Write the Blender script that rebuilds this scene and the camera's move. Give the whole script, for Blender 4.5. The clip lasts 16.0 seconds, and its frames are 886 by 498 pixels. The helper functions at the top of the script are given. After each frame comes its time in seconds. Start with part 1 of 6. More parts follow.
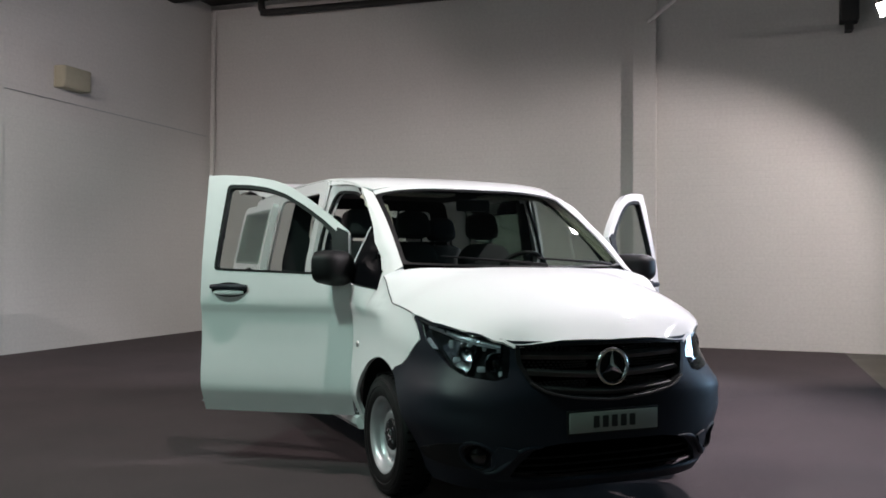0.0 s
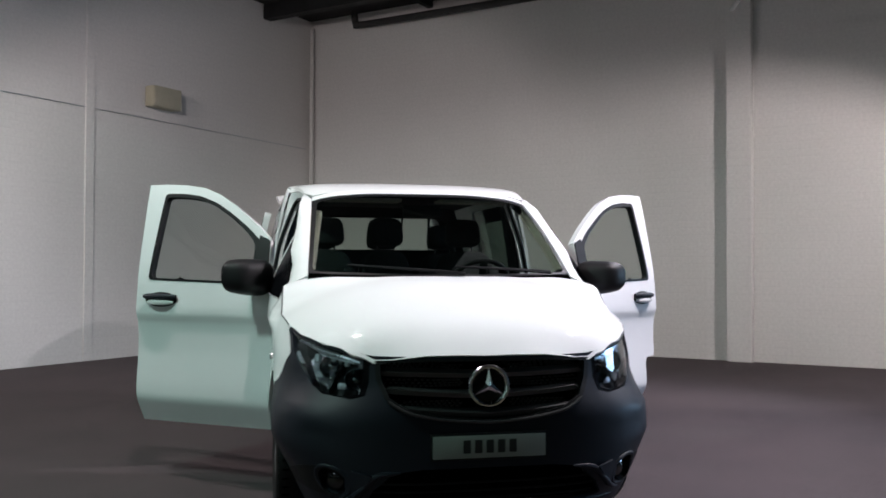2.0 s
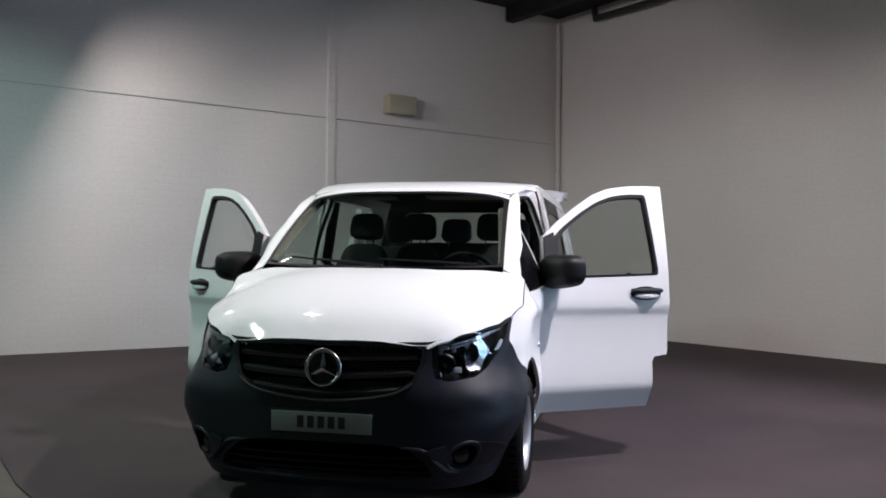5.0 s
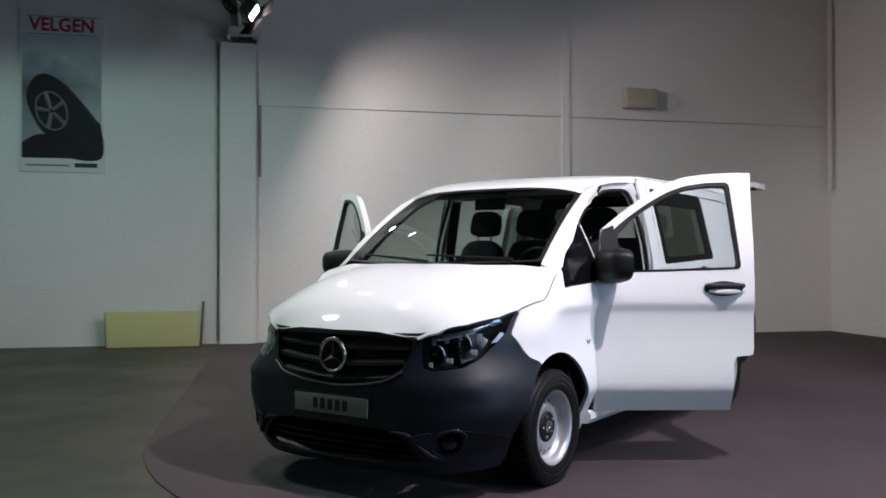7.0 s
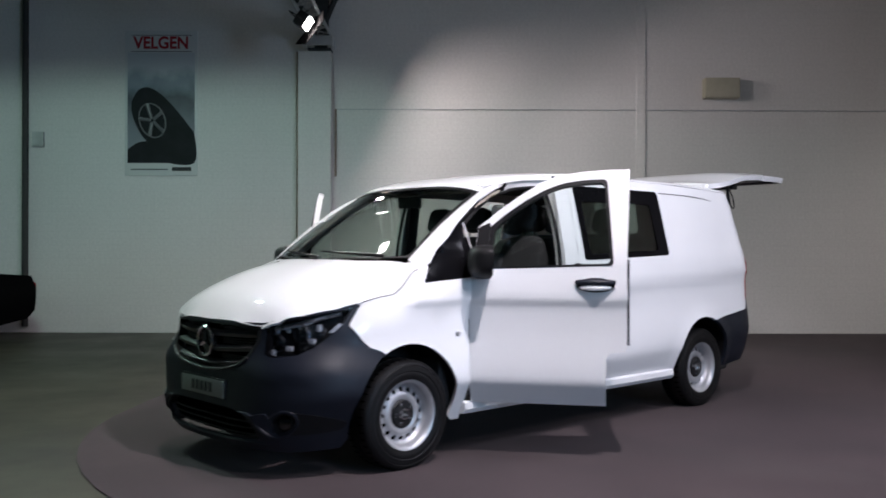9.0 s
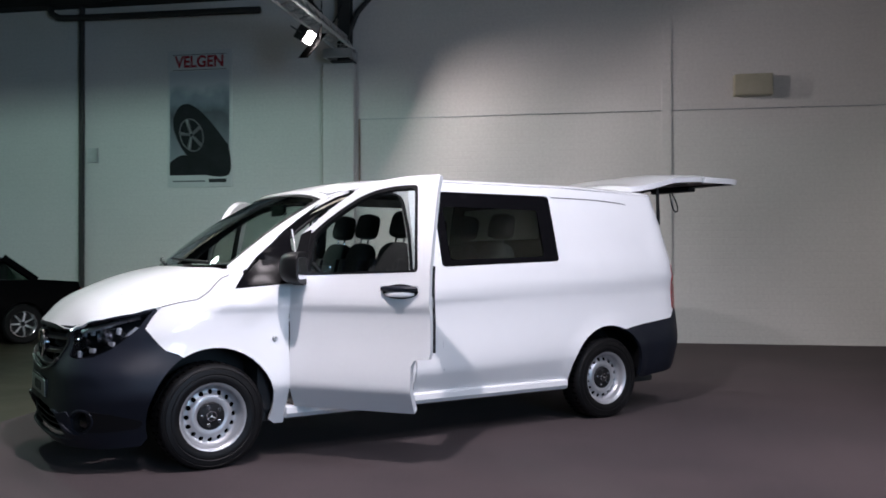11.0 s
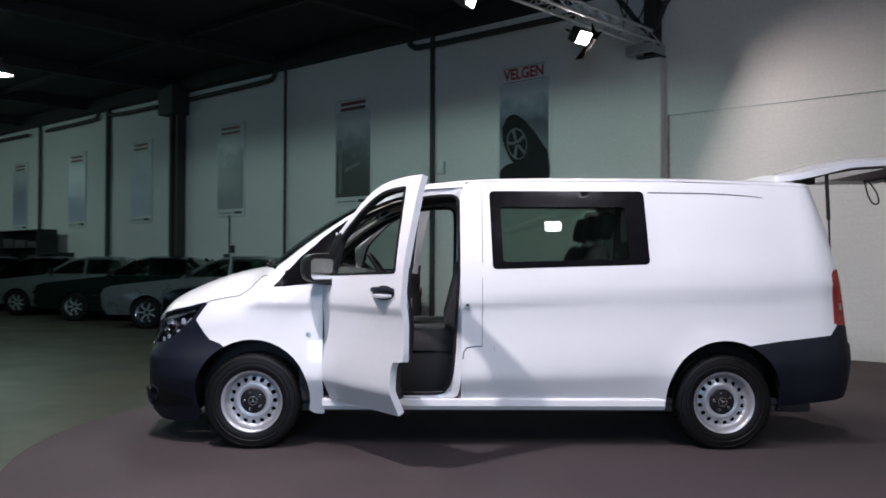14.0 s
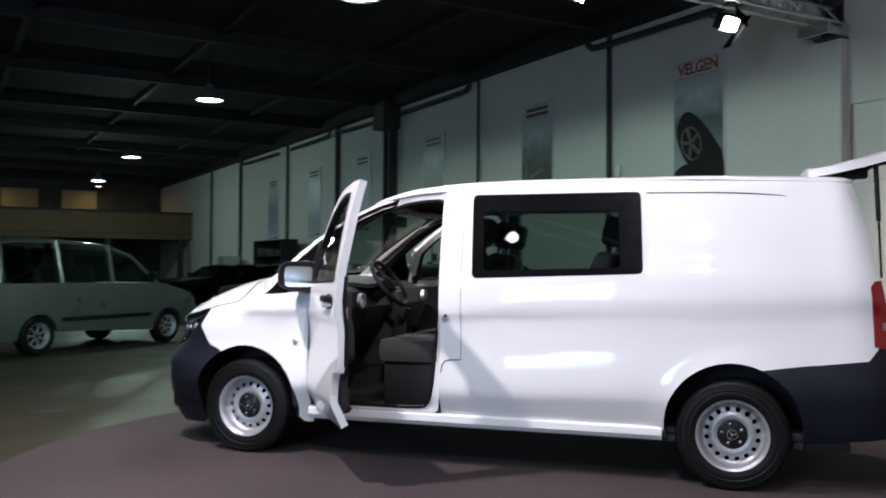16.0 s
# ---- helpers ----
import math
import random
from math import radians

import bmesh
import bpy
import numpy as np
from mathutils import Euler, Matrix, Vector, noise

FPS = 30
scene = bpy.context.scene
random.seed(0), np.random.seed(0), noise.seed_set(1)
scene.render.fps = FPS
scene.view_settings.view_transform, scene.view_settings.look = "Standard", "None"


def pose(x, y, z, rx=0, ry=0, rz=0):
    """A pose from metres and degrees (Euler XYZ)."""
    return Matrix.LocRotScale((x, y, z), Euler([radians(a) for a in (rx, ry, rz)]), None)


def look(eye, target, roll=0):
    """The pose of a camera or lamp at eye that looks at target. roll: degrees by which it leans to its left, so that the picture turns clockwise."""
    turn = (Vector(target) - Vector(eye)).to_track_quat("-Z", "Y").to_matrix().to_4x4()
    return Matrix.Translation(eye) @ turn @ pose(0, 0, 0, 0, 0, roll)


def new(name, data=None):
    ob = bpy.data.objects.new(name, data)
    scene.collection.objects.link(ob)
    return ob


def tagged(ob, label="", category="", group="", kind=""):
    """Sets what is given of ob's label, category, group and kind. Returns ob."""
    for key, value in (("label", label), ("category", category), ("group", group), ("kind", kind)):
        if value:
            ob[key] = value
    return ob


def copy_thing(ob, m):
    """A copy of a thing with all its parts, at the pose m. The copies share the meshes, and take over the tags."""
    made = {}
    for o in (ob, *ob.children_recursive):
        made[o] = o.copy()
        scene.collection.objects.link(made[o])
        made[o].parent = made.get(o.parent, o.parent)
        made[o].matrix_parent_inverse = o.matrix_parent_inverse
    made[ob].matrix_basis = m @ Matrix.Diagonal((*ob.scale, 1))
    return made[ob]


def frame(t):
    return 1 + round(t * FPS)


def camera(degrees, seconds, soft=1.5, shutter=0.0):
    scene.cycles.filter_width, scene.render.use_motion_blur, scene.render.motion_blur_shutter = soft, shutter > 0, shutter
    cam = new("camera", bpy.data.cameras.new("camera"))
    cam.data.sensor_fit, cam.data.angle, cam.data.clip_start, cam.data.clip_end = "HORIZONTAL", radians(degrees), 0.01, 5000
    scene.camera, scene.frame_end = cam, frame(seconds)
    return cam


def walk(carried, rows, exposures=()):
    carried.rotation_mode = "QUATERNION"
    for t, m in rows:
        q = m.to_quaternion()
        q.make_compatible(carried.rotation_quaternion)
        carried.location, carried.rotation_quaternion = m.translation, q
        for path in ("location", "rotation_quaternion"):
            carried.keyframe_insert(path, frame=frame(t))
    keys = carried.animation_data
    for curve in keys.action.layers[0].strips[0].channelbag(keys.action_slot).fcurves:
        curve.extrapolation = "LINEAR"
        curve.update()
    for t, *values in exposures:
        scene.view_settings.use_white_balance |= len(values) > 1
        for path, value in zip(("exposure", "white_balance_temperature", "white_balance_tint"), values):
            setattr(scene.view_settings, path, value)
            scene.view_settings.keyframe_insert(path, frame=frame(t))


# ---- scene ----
cam = camera(53.2, 16.0, soft=1.7, shutter=0.5)
PATH = [
    (0, (4.528, -2.562, 1.271), (2.699, -1.754, 1.298), 0.4),
    (0.5, (4.598, -2.208, 1.296), (2.728, -1.498, 1.319), 0.1),
    (1, (4.617, -1.847, 1.285), (2.718, -1.222, 1.317), 0.3),
    (1.5, (4.654, -1.446, 1.272), (2.724, -0.923, 1.313), 0.3),
    (2, (4.677, -1.059, 1.272), (2.724, -0.63, 1.319), 0.2),
    (2.5, (4.739, -0.68, 1.279), (2.768, -0.347, 1.329), 0.3),
    (3, (4.764, -0.27, 1.269), (2.779, -0.032, 1.322), 0.3),
    (5.5, (4.987, 1.931, 1.296), (3.083, 1.319, 1.309), 0.7),
    (6, (4.882, 2.371, 1.297), (3.047, 1.577, 1.303), 0.5),
    (6.5, (4.676, 2.863, 1.3), (2.938, 1.873, 1.306), 0.0),
    (7, (4.415, 3.22, 1.286), (2.773, 2.078, 1.301), 0.0),
    (7.5, (4.11, 3.571, 1.305), (2.577, 2.287, 1.315), -0.1),
    (8, (3.949, 4.045, 1.302), (2.5, 2.666, 1.301), -0.3),
    (8.5, (3.749, 4.514, 1.29), (2.381, 3.056, 1.289), -0.1),
    (9, (3.374, 4.884, 1.297), (2.021, 3.411, 1.3), 0.1),
    (9.5, (2.913, 5.134, 1.28), (1.6, 3.626, 1.295), -0.1),
    (10, (2.558, 5.536, 1.302), (1.293, 3.986, 1.318), -0.1),
    (12.5, (0.242, 6.755, 1.28), (-0.324, 4.836, 1.305), 0.2),
    (13, (-0.215, 6.908, 1.281), (-0.581, 4.942, 1.304), 0.4),
    (13.5, (-0.74, 6.985, 1.278), (-0.92, 4.993, 1.304), 0.4),
    (14, (-1.25, 6.911, 1.279), (-1.263, 4.911, 1.307), 0.2),
    (14.5, (-1.812, 6.717, 1.309), (-1.696, 4.721, 1.317), -0.2),
    (15, (-2.314, 6.546, 1.319), (-2.195, 4.55, 1.301), -0.2),
    (15.5, (-2.774, 6.521, 1.326), (-2.404, 4.555, 1.355), -0.3),
    (15.8, (-3.028, 6.371, 1.342), (-2.497, 4.443, 1.384), -0.1),
    (16, (-3.169, 6.343, 1.29), (-2.558, 4.439, 1.333), 0.4),
]
EXPOSURES = [(0.0, 0.26, 6600, 17), (1.2, 0.25, 6550, 17), (2.5, 0.27, 6380, 16.5), (5.5, 0.03, 6480, 17.5), (10.0, 0.08, 6450, 17.5), (13.5, 0.04, 6450, 18.5), (15.0, 0.10, 6650, 18.5), (16.0, 0.24, 6700, 18)]
walk(cam, [(t, look(eye, target, roll)) for t, eye, target, roll in PATH], EXPOSURES)

# ---- world and lights ----
ROOM = pose(-11.80, 0.03, 0, 0, 0, -42.63)      # the hall's corner: u along the poster wall, w along the other wall
world = bpy.data.worlds.new("world")
scene.world = world
world.use_nodes = True
world.node_tree.nodes["Background"].inputs[0].default_value = (0.55, 0.65, 0.6, 1)
world.node_tree.nodes["Background"].inputs[1].default_value = 0.012


def room(u, w, z):
    return ROOM @ Vector((u, w, z))


def flood(u, w, z, target, watts, angle=70, blend=0.35, colour=(1.0, 0.93, 0.86), size=0.025):
    """A floodlight's beam; the lamp housings are built further down."""
    data = bpy.data.lights.new("flood_beam", "SPOT")
    data.energy, data.spot_size, data.spot_blend, data.color, data.shadow_soft_size = watts, radians(angle), blend, colour, size
    ob = new("flood_beam", data)
    aim = (room(*target) - room(u, w, z)).normalized()
    ob.matrix_world = look(room(u, w, z) + aim * 0.09, room(*target))
    return ob


WARM, COOL, PALE = (1.0, 0.905, 0.875), (1.0, 0.945, 0.97), (0.91, 0.95, 1.08)
LAMPS = [
    # u, w, z, target, watts, cone, blend, colour, size: the floodlights
    (9.73, 2.17, 4.32, (4.0, 2.6, 0.6), 300, 160, 0.3, WARM, 0.03),
    (9.73, 4.52, 4.32, (2.0, 1.4, 1.3), 265, 70, 0.45, WARM, 0.03),
    (9.73, 6.90, 4.32, (8.4, 7.4, 0.6), 150, 130, 0.4, WARM, 0.04),
    (6.89, 10.25, 4.32, (7.6, 8.2, 0.7), 640, 110, 0.5, COOL, 0.04),
    (4.00, 9.0, 4.32, (6.0, 7.0, 0.7), 260, 110, 0.5, PALE, 0.05),
    # unseen, added narrow fill to brighten the van's front left corner
    (5.60, 12.6, 4.32, (8.7, 8.9, 0.5), 200, 42, 0.7, PALE, 0.05),
    (2.24, 10.78, 4.32, (6.2, 6.6, 0.7), 200, 70, 0.5, PALE, 0.06),
    (4.00, 12.6, 4.32, (0.0, 6.2, -0.8), 640, 74, 0.5, WARM, 0.03),
]
for u, w, z, target, watts, cone, blend, colour, size in LAMPS:
    flood(u, w, z, target, watts, cone, blend, colour, size)
HIGHBAYS = [(11.9, 6.1), (19.6, 5.9), (30.1, 5.5), (38.7, 5.2), (30.1, 14.5), (38.7, 14.5)]
for u, w in HIGHBAYS:
    shaded = u < 25 and w < 10      # these two sit deeper in their reflectors
    data = bpy.data.lights.new("high_bay_light", "SPOT" if shaded else "POINT")
    if shaded:
        data.spot_size, data.spot_blend = radians(178), 0.16
    data.shadow_soft_size, data.energy, data.color = 0.12, 280 if u < 15 else 115, (0.61, 1.0, 0.85) if u < 15 else (0.62, 1.0, 0.88)
    ob = new("high_bay_light", data)
    ob.matrix_world = Matrix.Translation(room(u, w, 4.51))
# daylight through the window in the side wall
WIN_A, WIN_B, WIN_LOW, WIN_TOP = 15.7, 19.7, 1.3, 3.5
day = bpy.data.lights.new("window_daylight", "AREA")
day.shape, day.size, day.size_y, day.energy, day.color = "RECTANGLE", WIN_B - WIN_A, WIN_TOP - WIN_LOW, 420, (0.40, 0.70, 1.0)
ob = new("window_daylight", day)
ob.matrix_world = look(room(0.03, (WIN_A + WIN_B) / 2, (WIN_LOW + WIN_TOP) / 2), room(5.0, (WIN_A + WIN_B) / 2, (WIN_LOW + WIN_TOP) / 2))

# ---- materials ----
def material(name, colour, rough=0.6, metal=0.0, grain=0.0, grain_scale=40.0, stain=0.0, stain_scale=1.2, bump=0.0, bump_scale=60.0,
             coat=0.0, second=None, spec=0.5, tint=0.0):
    m = bpy.data.materials.new(name)
    m.use_nodes = True
    nt = m.node_tree
    b = nt.nodes["Principled BSDF"]
    b.inputs["Roughness"].default_value = rough
    b.inputs["Metallic"].default_value = metal
    b.inputs["Coat Weight"].default_value = coat
    b.inputs["Coat Roughness"].default_value = 0.035
    b.inputs["Specular IOR Level"].default_value = spec
    b.inputs["Base Color"].default_value = (*colour, 1)
    geo = nt.nodes.new("ShaderNodeTexCoord")
    last = None
    second = second or tuple(c * 0.62 for c in colour)
    if stain > 0:
        n = nt.nodes.new("ShaderNodeTexNoise")
        n.inputs["Scale"].default_value, n.inputs["Detail"].default_value, n.inputs["Roughness"].default_value = stain_scale, 7, 0.62
        nt.links.new(geo.outputs["Object"], n.inputs["Vector"])
        ramp = nt.nodes.new("ShaderNodeMapRange")
        ramp.inputs[1].default_value, ramp.inputs[2].default_value, ramp.inputs[4].default_value = 0.42, 0.72, stain
        nt.links.new(n.outputs["Fac"], ramp.inputs[0])
        mix = nt.nodes.new("ShaderNodeMix")
        mix.data_type = "RGBA"
        mix.inputs["A"].default_value, mix.inputs["B"].default_value = (*colour, 1), (*second, 1)
        nt.links.new(ramp.outputs[0], mix.inputs["Factor"])
        last = mix.outputs["Result"]
        rr = nt.nodes.new("ShaderNodeMapRange")
        rr.inputs[1].default_value, rr.inputs[2].default_value = 0.3, 0.75
        rr.inputs[3].default_value, rr.inputs[4].default_value = rough, min(1.0, rough + 0.18)
        nt.links.new(n.outputs["Fac"], rr.inputs[0])
        nt.links.new(rr.outputs[0], b.inputs["Roughness"])
    if grain > 0:
        n2 = nt.nodes.new("ShaderNodeTexNoise")
        n2.inputs["Scale"].default_value, n2.inputs["Detail"].default_value = grain_scale, 4
        nt.links.new(geo.outputs["Object"], n2.inputs["Vector"])
        r2 = nt.nodes.new("ShaderNodeMapRange")
        r2.inputs[1].default_value, r2.inputs[2].default_value = 0.3, 0.7
        r2.inputs[3].default_value, r2.inputs[4].default_value = 1 - grain, 1 + grain
        nt.links.new(n2.outputs["Fac"], r2.inputs[0])
        mul = nt.nodes.new("ShaderNodeVectorMath")
        mul.operation = "SCALE"
        if last:
            nt.links.new(last, mul.inputs[0])
        else:
            mul.inputs[0].default_value = colour
        nt.links.new(r2.outputs[0], mul.inputs["Scale"])
        last = mul.outputs[0]
    if tint > 0:
        info = nt.nodes.new("ShaderNodeObjectInfo")
        r3 = nt.nodes.new("ShaderNodeMapRange")
        r3.inputs[3].default_value, r3.inputs[4].default_value = 1 - tint, 1 + tint
        nt.links.new(info.outputs["Random"], r3.inputs[0])
        mul = nt.nodes.new("ShaderNodeVectorMath")
        mul.operation = "SCALE"
        if last:
            nt.links.new(last, mul.inputs[0])
        else:
            mul.inputs[0].default_value = colour
        nt.links.new(r3.outputs[0], mul.inputs["Scale"])
        last = mul.outputs[0]
    if last:
        nt.links.new(last, b.inputs["Base Color"])
    if bump > 0:
        n3 = nt.nodes.new("ShaderNodeTexNoise")
        n3.inputs["Scale"].default_value, n3.inputs["Detail"].default_value = bump_scale, 5
        nt.links.new(geo.outputs["Object"], n3.inputs["Vector"])
        bp = nt.nodes.new("ShaderNodeBump")
        bp.inputs["Strength"].default_value, bp.inputs["Distance"].default_value = bump, 0.01
        nt.links.new(n3.outputs["Fac"], bp.inputs["Height"])
        nt.links.new(bp.outputs["Normal"], b.inputs["Normal"])
    return m


def glass(name, colour=(0.9, 0.95, 0.93), tint=0.85, rough=0.0):
    """A thin pane: what is seen through it is dimmed by the tint, and it mirrors by Fresnel."""
    m = bpy.data.materials.new(name)
    m.use_nodes = True
    nt = m.node_tree
    nt.nodes.remove(nt.nodes["Principled BSDF"])
    out = nt.nodes["Material Output"]
    tr, gl, mix, lw = (nt.nodes.new(k) for k in ("ShaderNodeBsdfTransparent", "ShaderNodeBsdfGlossy", "ShaderNodeMixShader", "ShaderNodeLayerWeight"))
    tr.inputs["Color"].default_value = (*(c * tint for c in colour), 1)
    gl.inputs["Roughness"].default_value = rough
    lw.inputs["Blend"].default_value = 0.5
    power, gain = nt.nodes.new("ShaderNodeMath"), nt.nodes.new("ShaderNodeMath")
    power.operation, gain.operation = "POWER", "MULTIPLY_ADD"
    power.inputs[1].default_value, gain.inputs[1].default_value, gain.inputs[2].default_value = 4.5, 0.9, 0.05
    nt.links.new(lw.outputs["Facing"], power.inputs[0])
    nt.links.new(power.outputs[0], gain.inputs[0])
    nt.links.new(gain.outputs[0], mix.inputs[0])
    nt.links.new(tr.outputs[0], mix.inputs[1])
    nt.links.new(gl.outputs[0], mix.inputs[2])
    nt.links.new(mix.outputs[0], out.inputs["Surface"])
    return m


def emitter(name, colour, strength):
    m = bpy.data.materials.new(name)
    m.use_nodes = True
    b = m.node_tree.nodes["Principled BSDF"]
    b.inputs["Base Color"].default_value = (*colour, 1)
    b.inputs["Emission Color"].default_value = (*colour, 1)
    b.inputs["Emission Strength"].default_value = strength
    return m


WHITE = material("white_car_paint", (0.80, 0.81, 0.82), 0.55, coat=0.9, stain=0.05, stain_scale=3, spec=0.2)
PLASTIC = material("dark_grey_plastic", (0.0090, 0.0118, 0.0195), 0.40, stain=0.3, stain_scale=5, bump=0.05, bump_scale=700, spec=0.30)
BLACK = material("black_plastic", (0.007, 0.007, 0.008), 0.45, stain=0.2, stain_scale=6, spec=0.25)
SATINBLACK = material("satin_black_pane", (0.004, 0.004, 0.005), 0.14, stain=0.1, stain_scale=6, spec=0.05)
GLOSSBLACK = material("gloss_black", (0.006, 0.006, 0.007), 0.08, coat=0.5)
TYRE = material("tyre_rubber", (0.004, 0.004, 0.0045), 0.42, bump=0.15, bump_scale=90, stain=0.3, stain_scale=8, second=(0.010, 0.0095, 0.009), spec=0.22)
STEEL = material("silver_painted_steel", (0.46, 0.47, 0.49), 0.32, metal=0.6, stain=0.2, stain_scale=10)
DARKCHROME = material("dark_chrome", (0.22, 0.23, 0.25), 0.16, metal=1.0, stain=0.2, stain_scale=20)
LAMPSILVER = material("bright_lamp_silver", (0.62, 0.64, 0.68), 0.28, metal=0.5, stain=0.5, stain_scale=60, second=(0.2, 0.21, 0.23))
CHROME = material("chrome", (0.85, 0.86, 0.88), 0.08, metal=1.0, stain=0.1, stain_scale=20)
SATINCHROME = material("satin_chrome", (0.85, 0.87, 0.90), 0.24, metal=1.0, stain=0.15, stain_scale=20)
GRILLEBAR = material("satin_black_bar", (0.030, 0.029, 0.030), 0.33, stain=0.3, stain_scale=8, spec=0.6)
# black of the lamp flaps; also stands in for deep shade in recesses
SHADEBLACK = material("flap_black_and_recess_shade", (0.001, 0.001, 0.001), 1.0, spec=0.0)
DARKLINING = material("charcoal_headlining", (0.05, 0.05, 0.052), 0.9, grain=0.2, grain_scale=150)
LENS = glass("clear_lens", (0.95, 0.97, 1.0), 0.9)
PANE = glass("window_glass", (0.93, 0.965, 0.95), 0.95)
DARKPANE = glass("tinted_glass", (0.64, 0.74, 0.69), 0.80)
WINDSCREEN = glass("windscreen_glass", (0.80, 0.88, 0.84), 0.85)
FABRIC = material("black_seat_fabric", (0.026, 0.026, 0.028), 0.9, grain=0.35, grain_scale=180, bump=0.3, bump_scale=260)
DASH = material("dark_dash_plastic", (0.026, 0.026, 0.028), 0.6, spec=0.3, stain=0.3, stain_scale=9, bump=0.15, bump_scale=400)
LINING = material("beige_lining", (0.56, 0.51, 0.43), 0.85, stain=0.2, stain_scale=4)
RED = material("red_lens", (0.30, 0.004, 0.006), 0.12, coat=0.6, stain=0.15, stain_scale=20)
SILVERPLATE = material("plate_white", (0.24, 0.27, 0.25), 0.35, stain=0.1, stain_scale=12)
INK = material("dark_ink", (0.015, 0.017, 0.018), 0.6)
CARPET = material("dark_carpet", (0.062, 0.046, 0.049), 0.95, grain=0.35, grain_scale=220, stain=0.55, stain_scale=0.7, second=(0.037, 0.030, 0.033), bump=0.5, bump_scale=320)
CONCRETE = material("painted_concrete", (0.046, 0.038, 0.022), 0.42, grain=0.14, grain_scale=60, stain=0.75, stain_scale=0.9, second=(0.024, 0.021, 0.017), bump=0.1, bump_scale=80)


def brick_paint(name, axis):
    """Whitewashed brickwork: the courses show through the paint as faint relief."""
    m = material(name, (0.69, 0.675, 0.655), 0.78, grain=0.05, grain_scale=25, stain=0.3, stain_scale=0.45, second=(0.57, 0.56, 0.53))
    nt = m.node_tree
    b = nt.nodes["Principled BSDF"]
    geo, sep, com, brick, bump, noise_, add = (nt.nodes.new(k) for k in ("ShaderNodeTexCoord", "ShaderNodeSeparateXYZ", "ShaderNodeCombineXYZ", "ShaderNodeTexBrick", "ShaderNodeBump", "ShaderNodeTexNoise", "ShaderNodeMath"))
    nt.links.new(geo.outputs["Object"], sep.inputs[0])
    nt.links.new(sep.outputs[axis], com.inputs[0])
    nt.links.new(sep.outputs[2], com.inputs[1])
    nt.links.new(com.outputs[0], brick.inputs["Vector"])
    brick.inputs["Scale"].default_value = 1.0
    brick.inputs["Brick Width"].default_value, brick.inputs["Row Height"].default_value = 0.32, 0.105
    brick.inputs["Mortar Size"].default_value, brick.inputs["Mortar Smooth"].default_value = 0.008, 0.6
    brick.inputs["Color1"].default_value, brick.inputs["Color2"].default_value, brick.inputs["Mortar"].default_value = (1, 1, 1, 1), (0.8, 0.8, 0.8, 1), (0.2, 0.2, 0.2, 1)
    noise_.inputs["Scale"].default_value, noise_.inputs["Detail"].default_value = 38, 5
    nt.links.new(geo.outputs["Object"], noise_.inputs["Vector"])
    add.operation = "MULTIPLY_ADD"
    add.inputs[1].default_value = 0.35
    nt.links.new(noise_.outputs["Fac"], add.inputs[0])
    nt.links.new(brick.outputs["Color"], add.inputs[2])
    bump.inputs["Strength"].default_value, bump.inputs["Distance"].default_value = 0.15, 0.010
    nt.links.new(add.outputs[0], bump.inputs["Height"])
    nt.links.new(bump.outputs["Normal"], b.inputs["Normal"])
    old = b.inputs["Base Color"].links[0].from_socket
    mul, rng = nt.nodes.new("ShaderNodeVectorMath"), nt.nodes.new("ShaderNodeMapRange")
    mul.operation = "SCALE"
    rng.inputs[3].default_value, rng.inputs[4].default_value = 0.968, 1.0
    nt.links.new(brick.outputs["Color"], rng.inputs[0])
    nt.links.new(old, mul.inputs[0])
    nt.links.new(rng.outputs[0], mul.inputs["Scale"])
    nt.links.new(mul.outputs[0], b.inputs["Base Color"])
    return m


WALLPAINT = brick_paint("white_painted_brick", 0)
WALLSIDE = brick_paint("white_painted_brick_side", 1)
STEELDARK = material("dark_painted_steel", (0.026, 0.027, 0.027), 0.6, stain=0.4, stain_scale=3, second=(0.06, 0.05, 0.045))
BEAMDARK = material("dark_beam_steel", (0.011, 0.011, 0.0115), 0.7, stain=0.4, stain_scale=3)
ROOFDARK = material("dark_roof_deck", (0.010, 0.010, 0.0105), 0.85, stain=0.4, stain_scale=1.5, second=(0.022, 0.020, 0.018))
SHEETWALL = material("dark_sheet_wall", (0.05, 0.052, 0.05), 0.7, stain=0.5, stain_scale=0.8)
ALU = material("aluminium", (0.55, 0.56, 0.57), 0.35, metal=0.9, stain=0.2, stain_scale=12)
LAMPWHITE = emitter("lamp_white", (1.0, 0.97, 0.92), 40)
LAMPGREEN = emitter("lamp_cool", (0.80, 1.0, 0.94), 30)

# ---- building tools ----
from mathutils import geometry


def part(name, bm, mat, parent=None, label="", smooth=35):
    """Links a bmesh as one mesh object under a thing or a part."""
    me = bpy.data.meshes.new(name)
    bm.to_mesh(me)
    bm.free()
    for m in (mat if isinstance(mat, (list, tuple)) else [mat]):
        me.materials.append(m)
    if smooth:
        for p in me.polygons:
            p.use_smooth = True
        me.set_sharp_from_angle(angle=radians(smooth))
    ob = new(name, me)
    if parent is not None:
        ob.parent = parent
    if label:
        ob["label"] = label
    return ob


def thing(name, m, label, category, group="", kind=""):
    ob = new(name)
    ob.matrix_world = m
    return tagged(ob, label, category, group, kind)


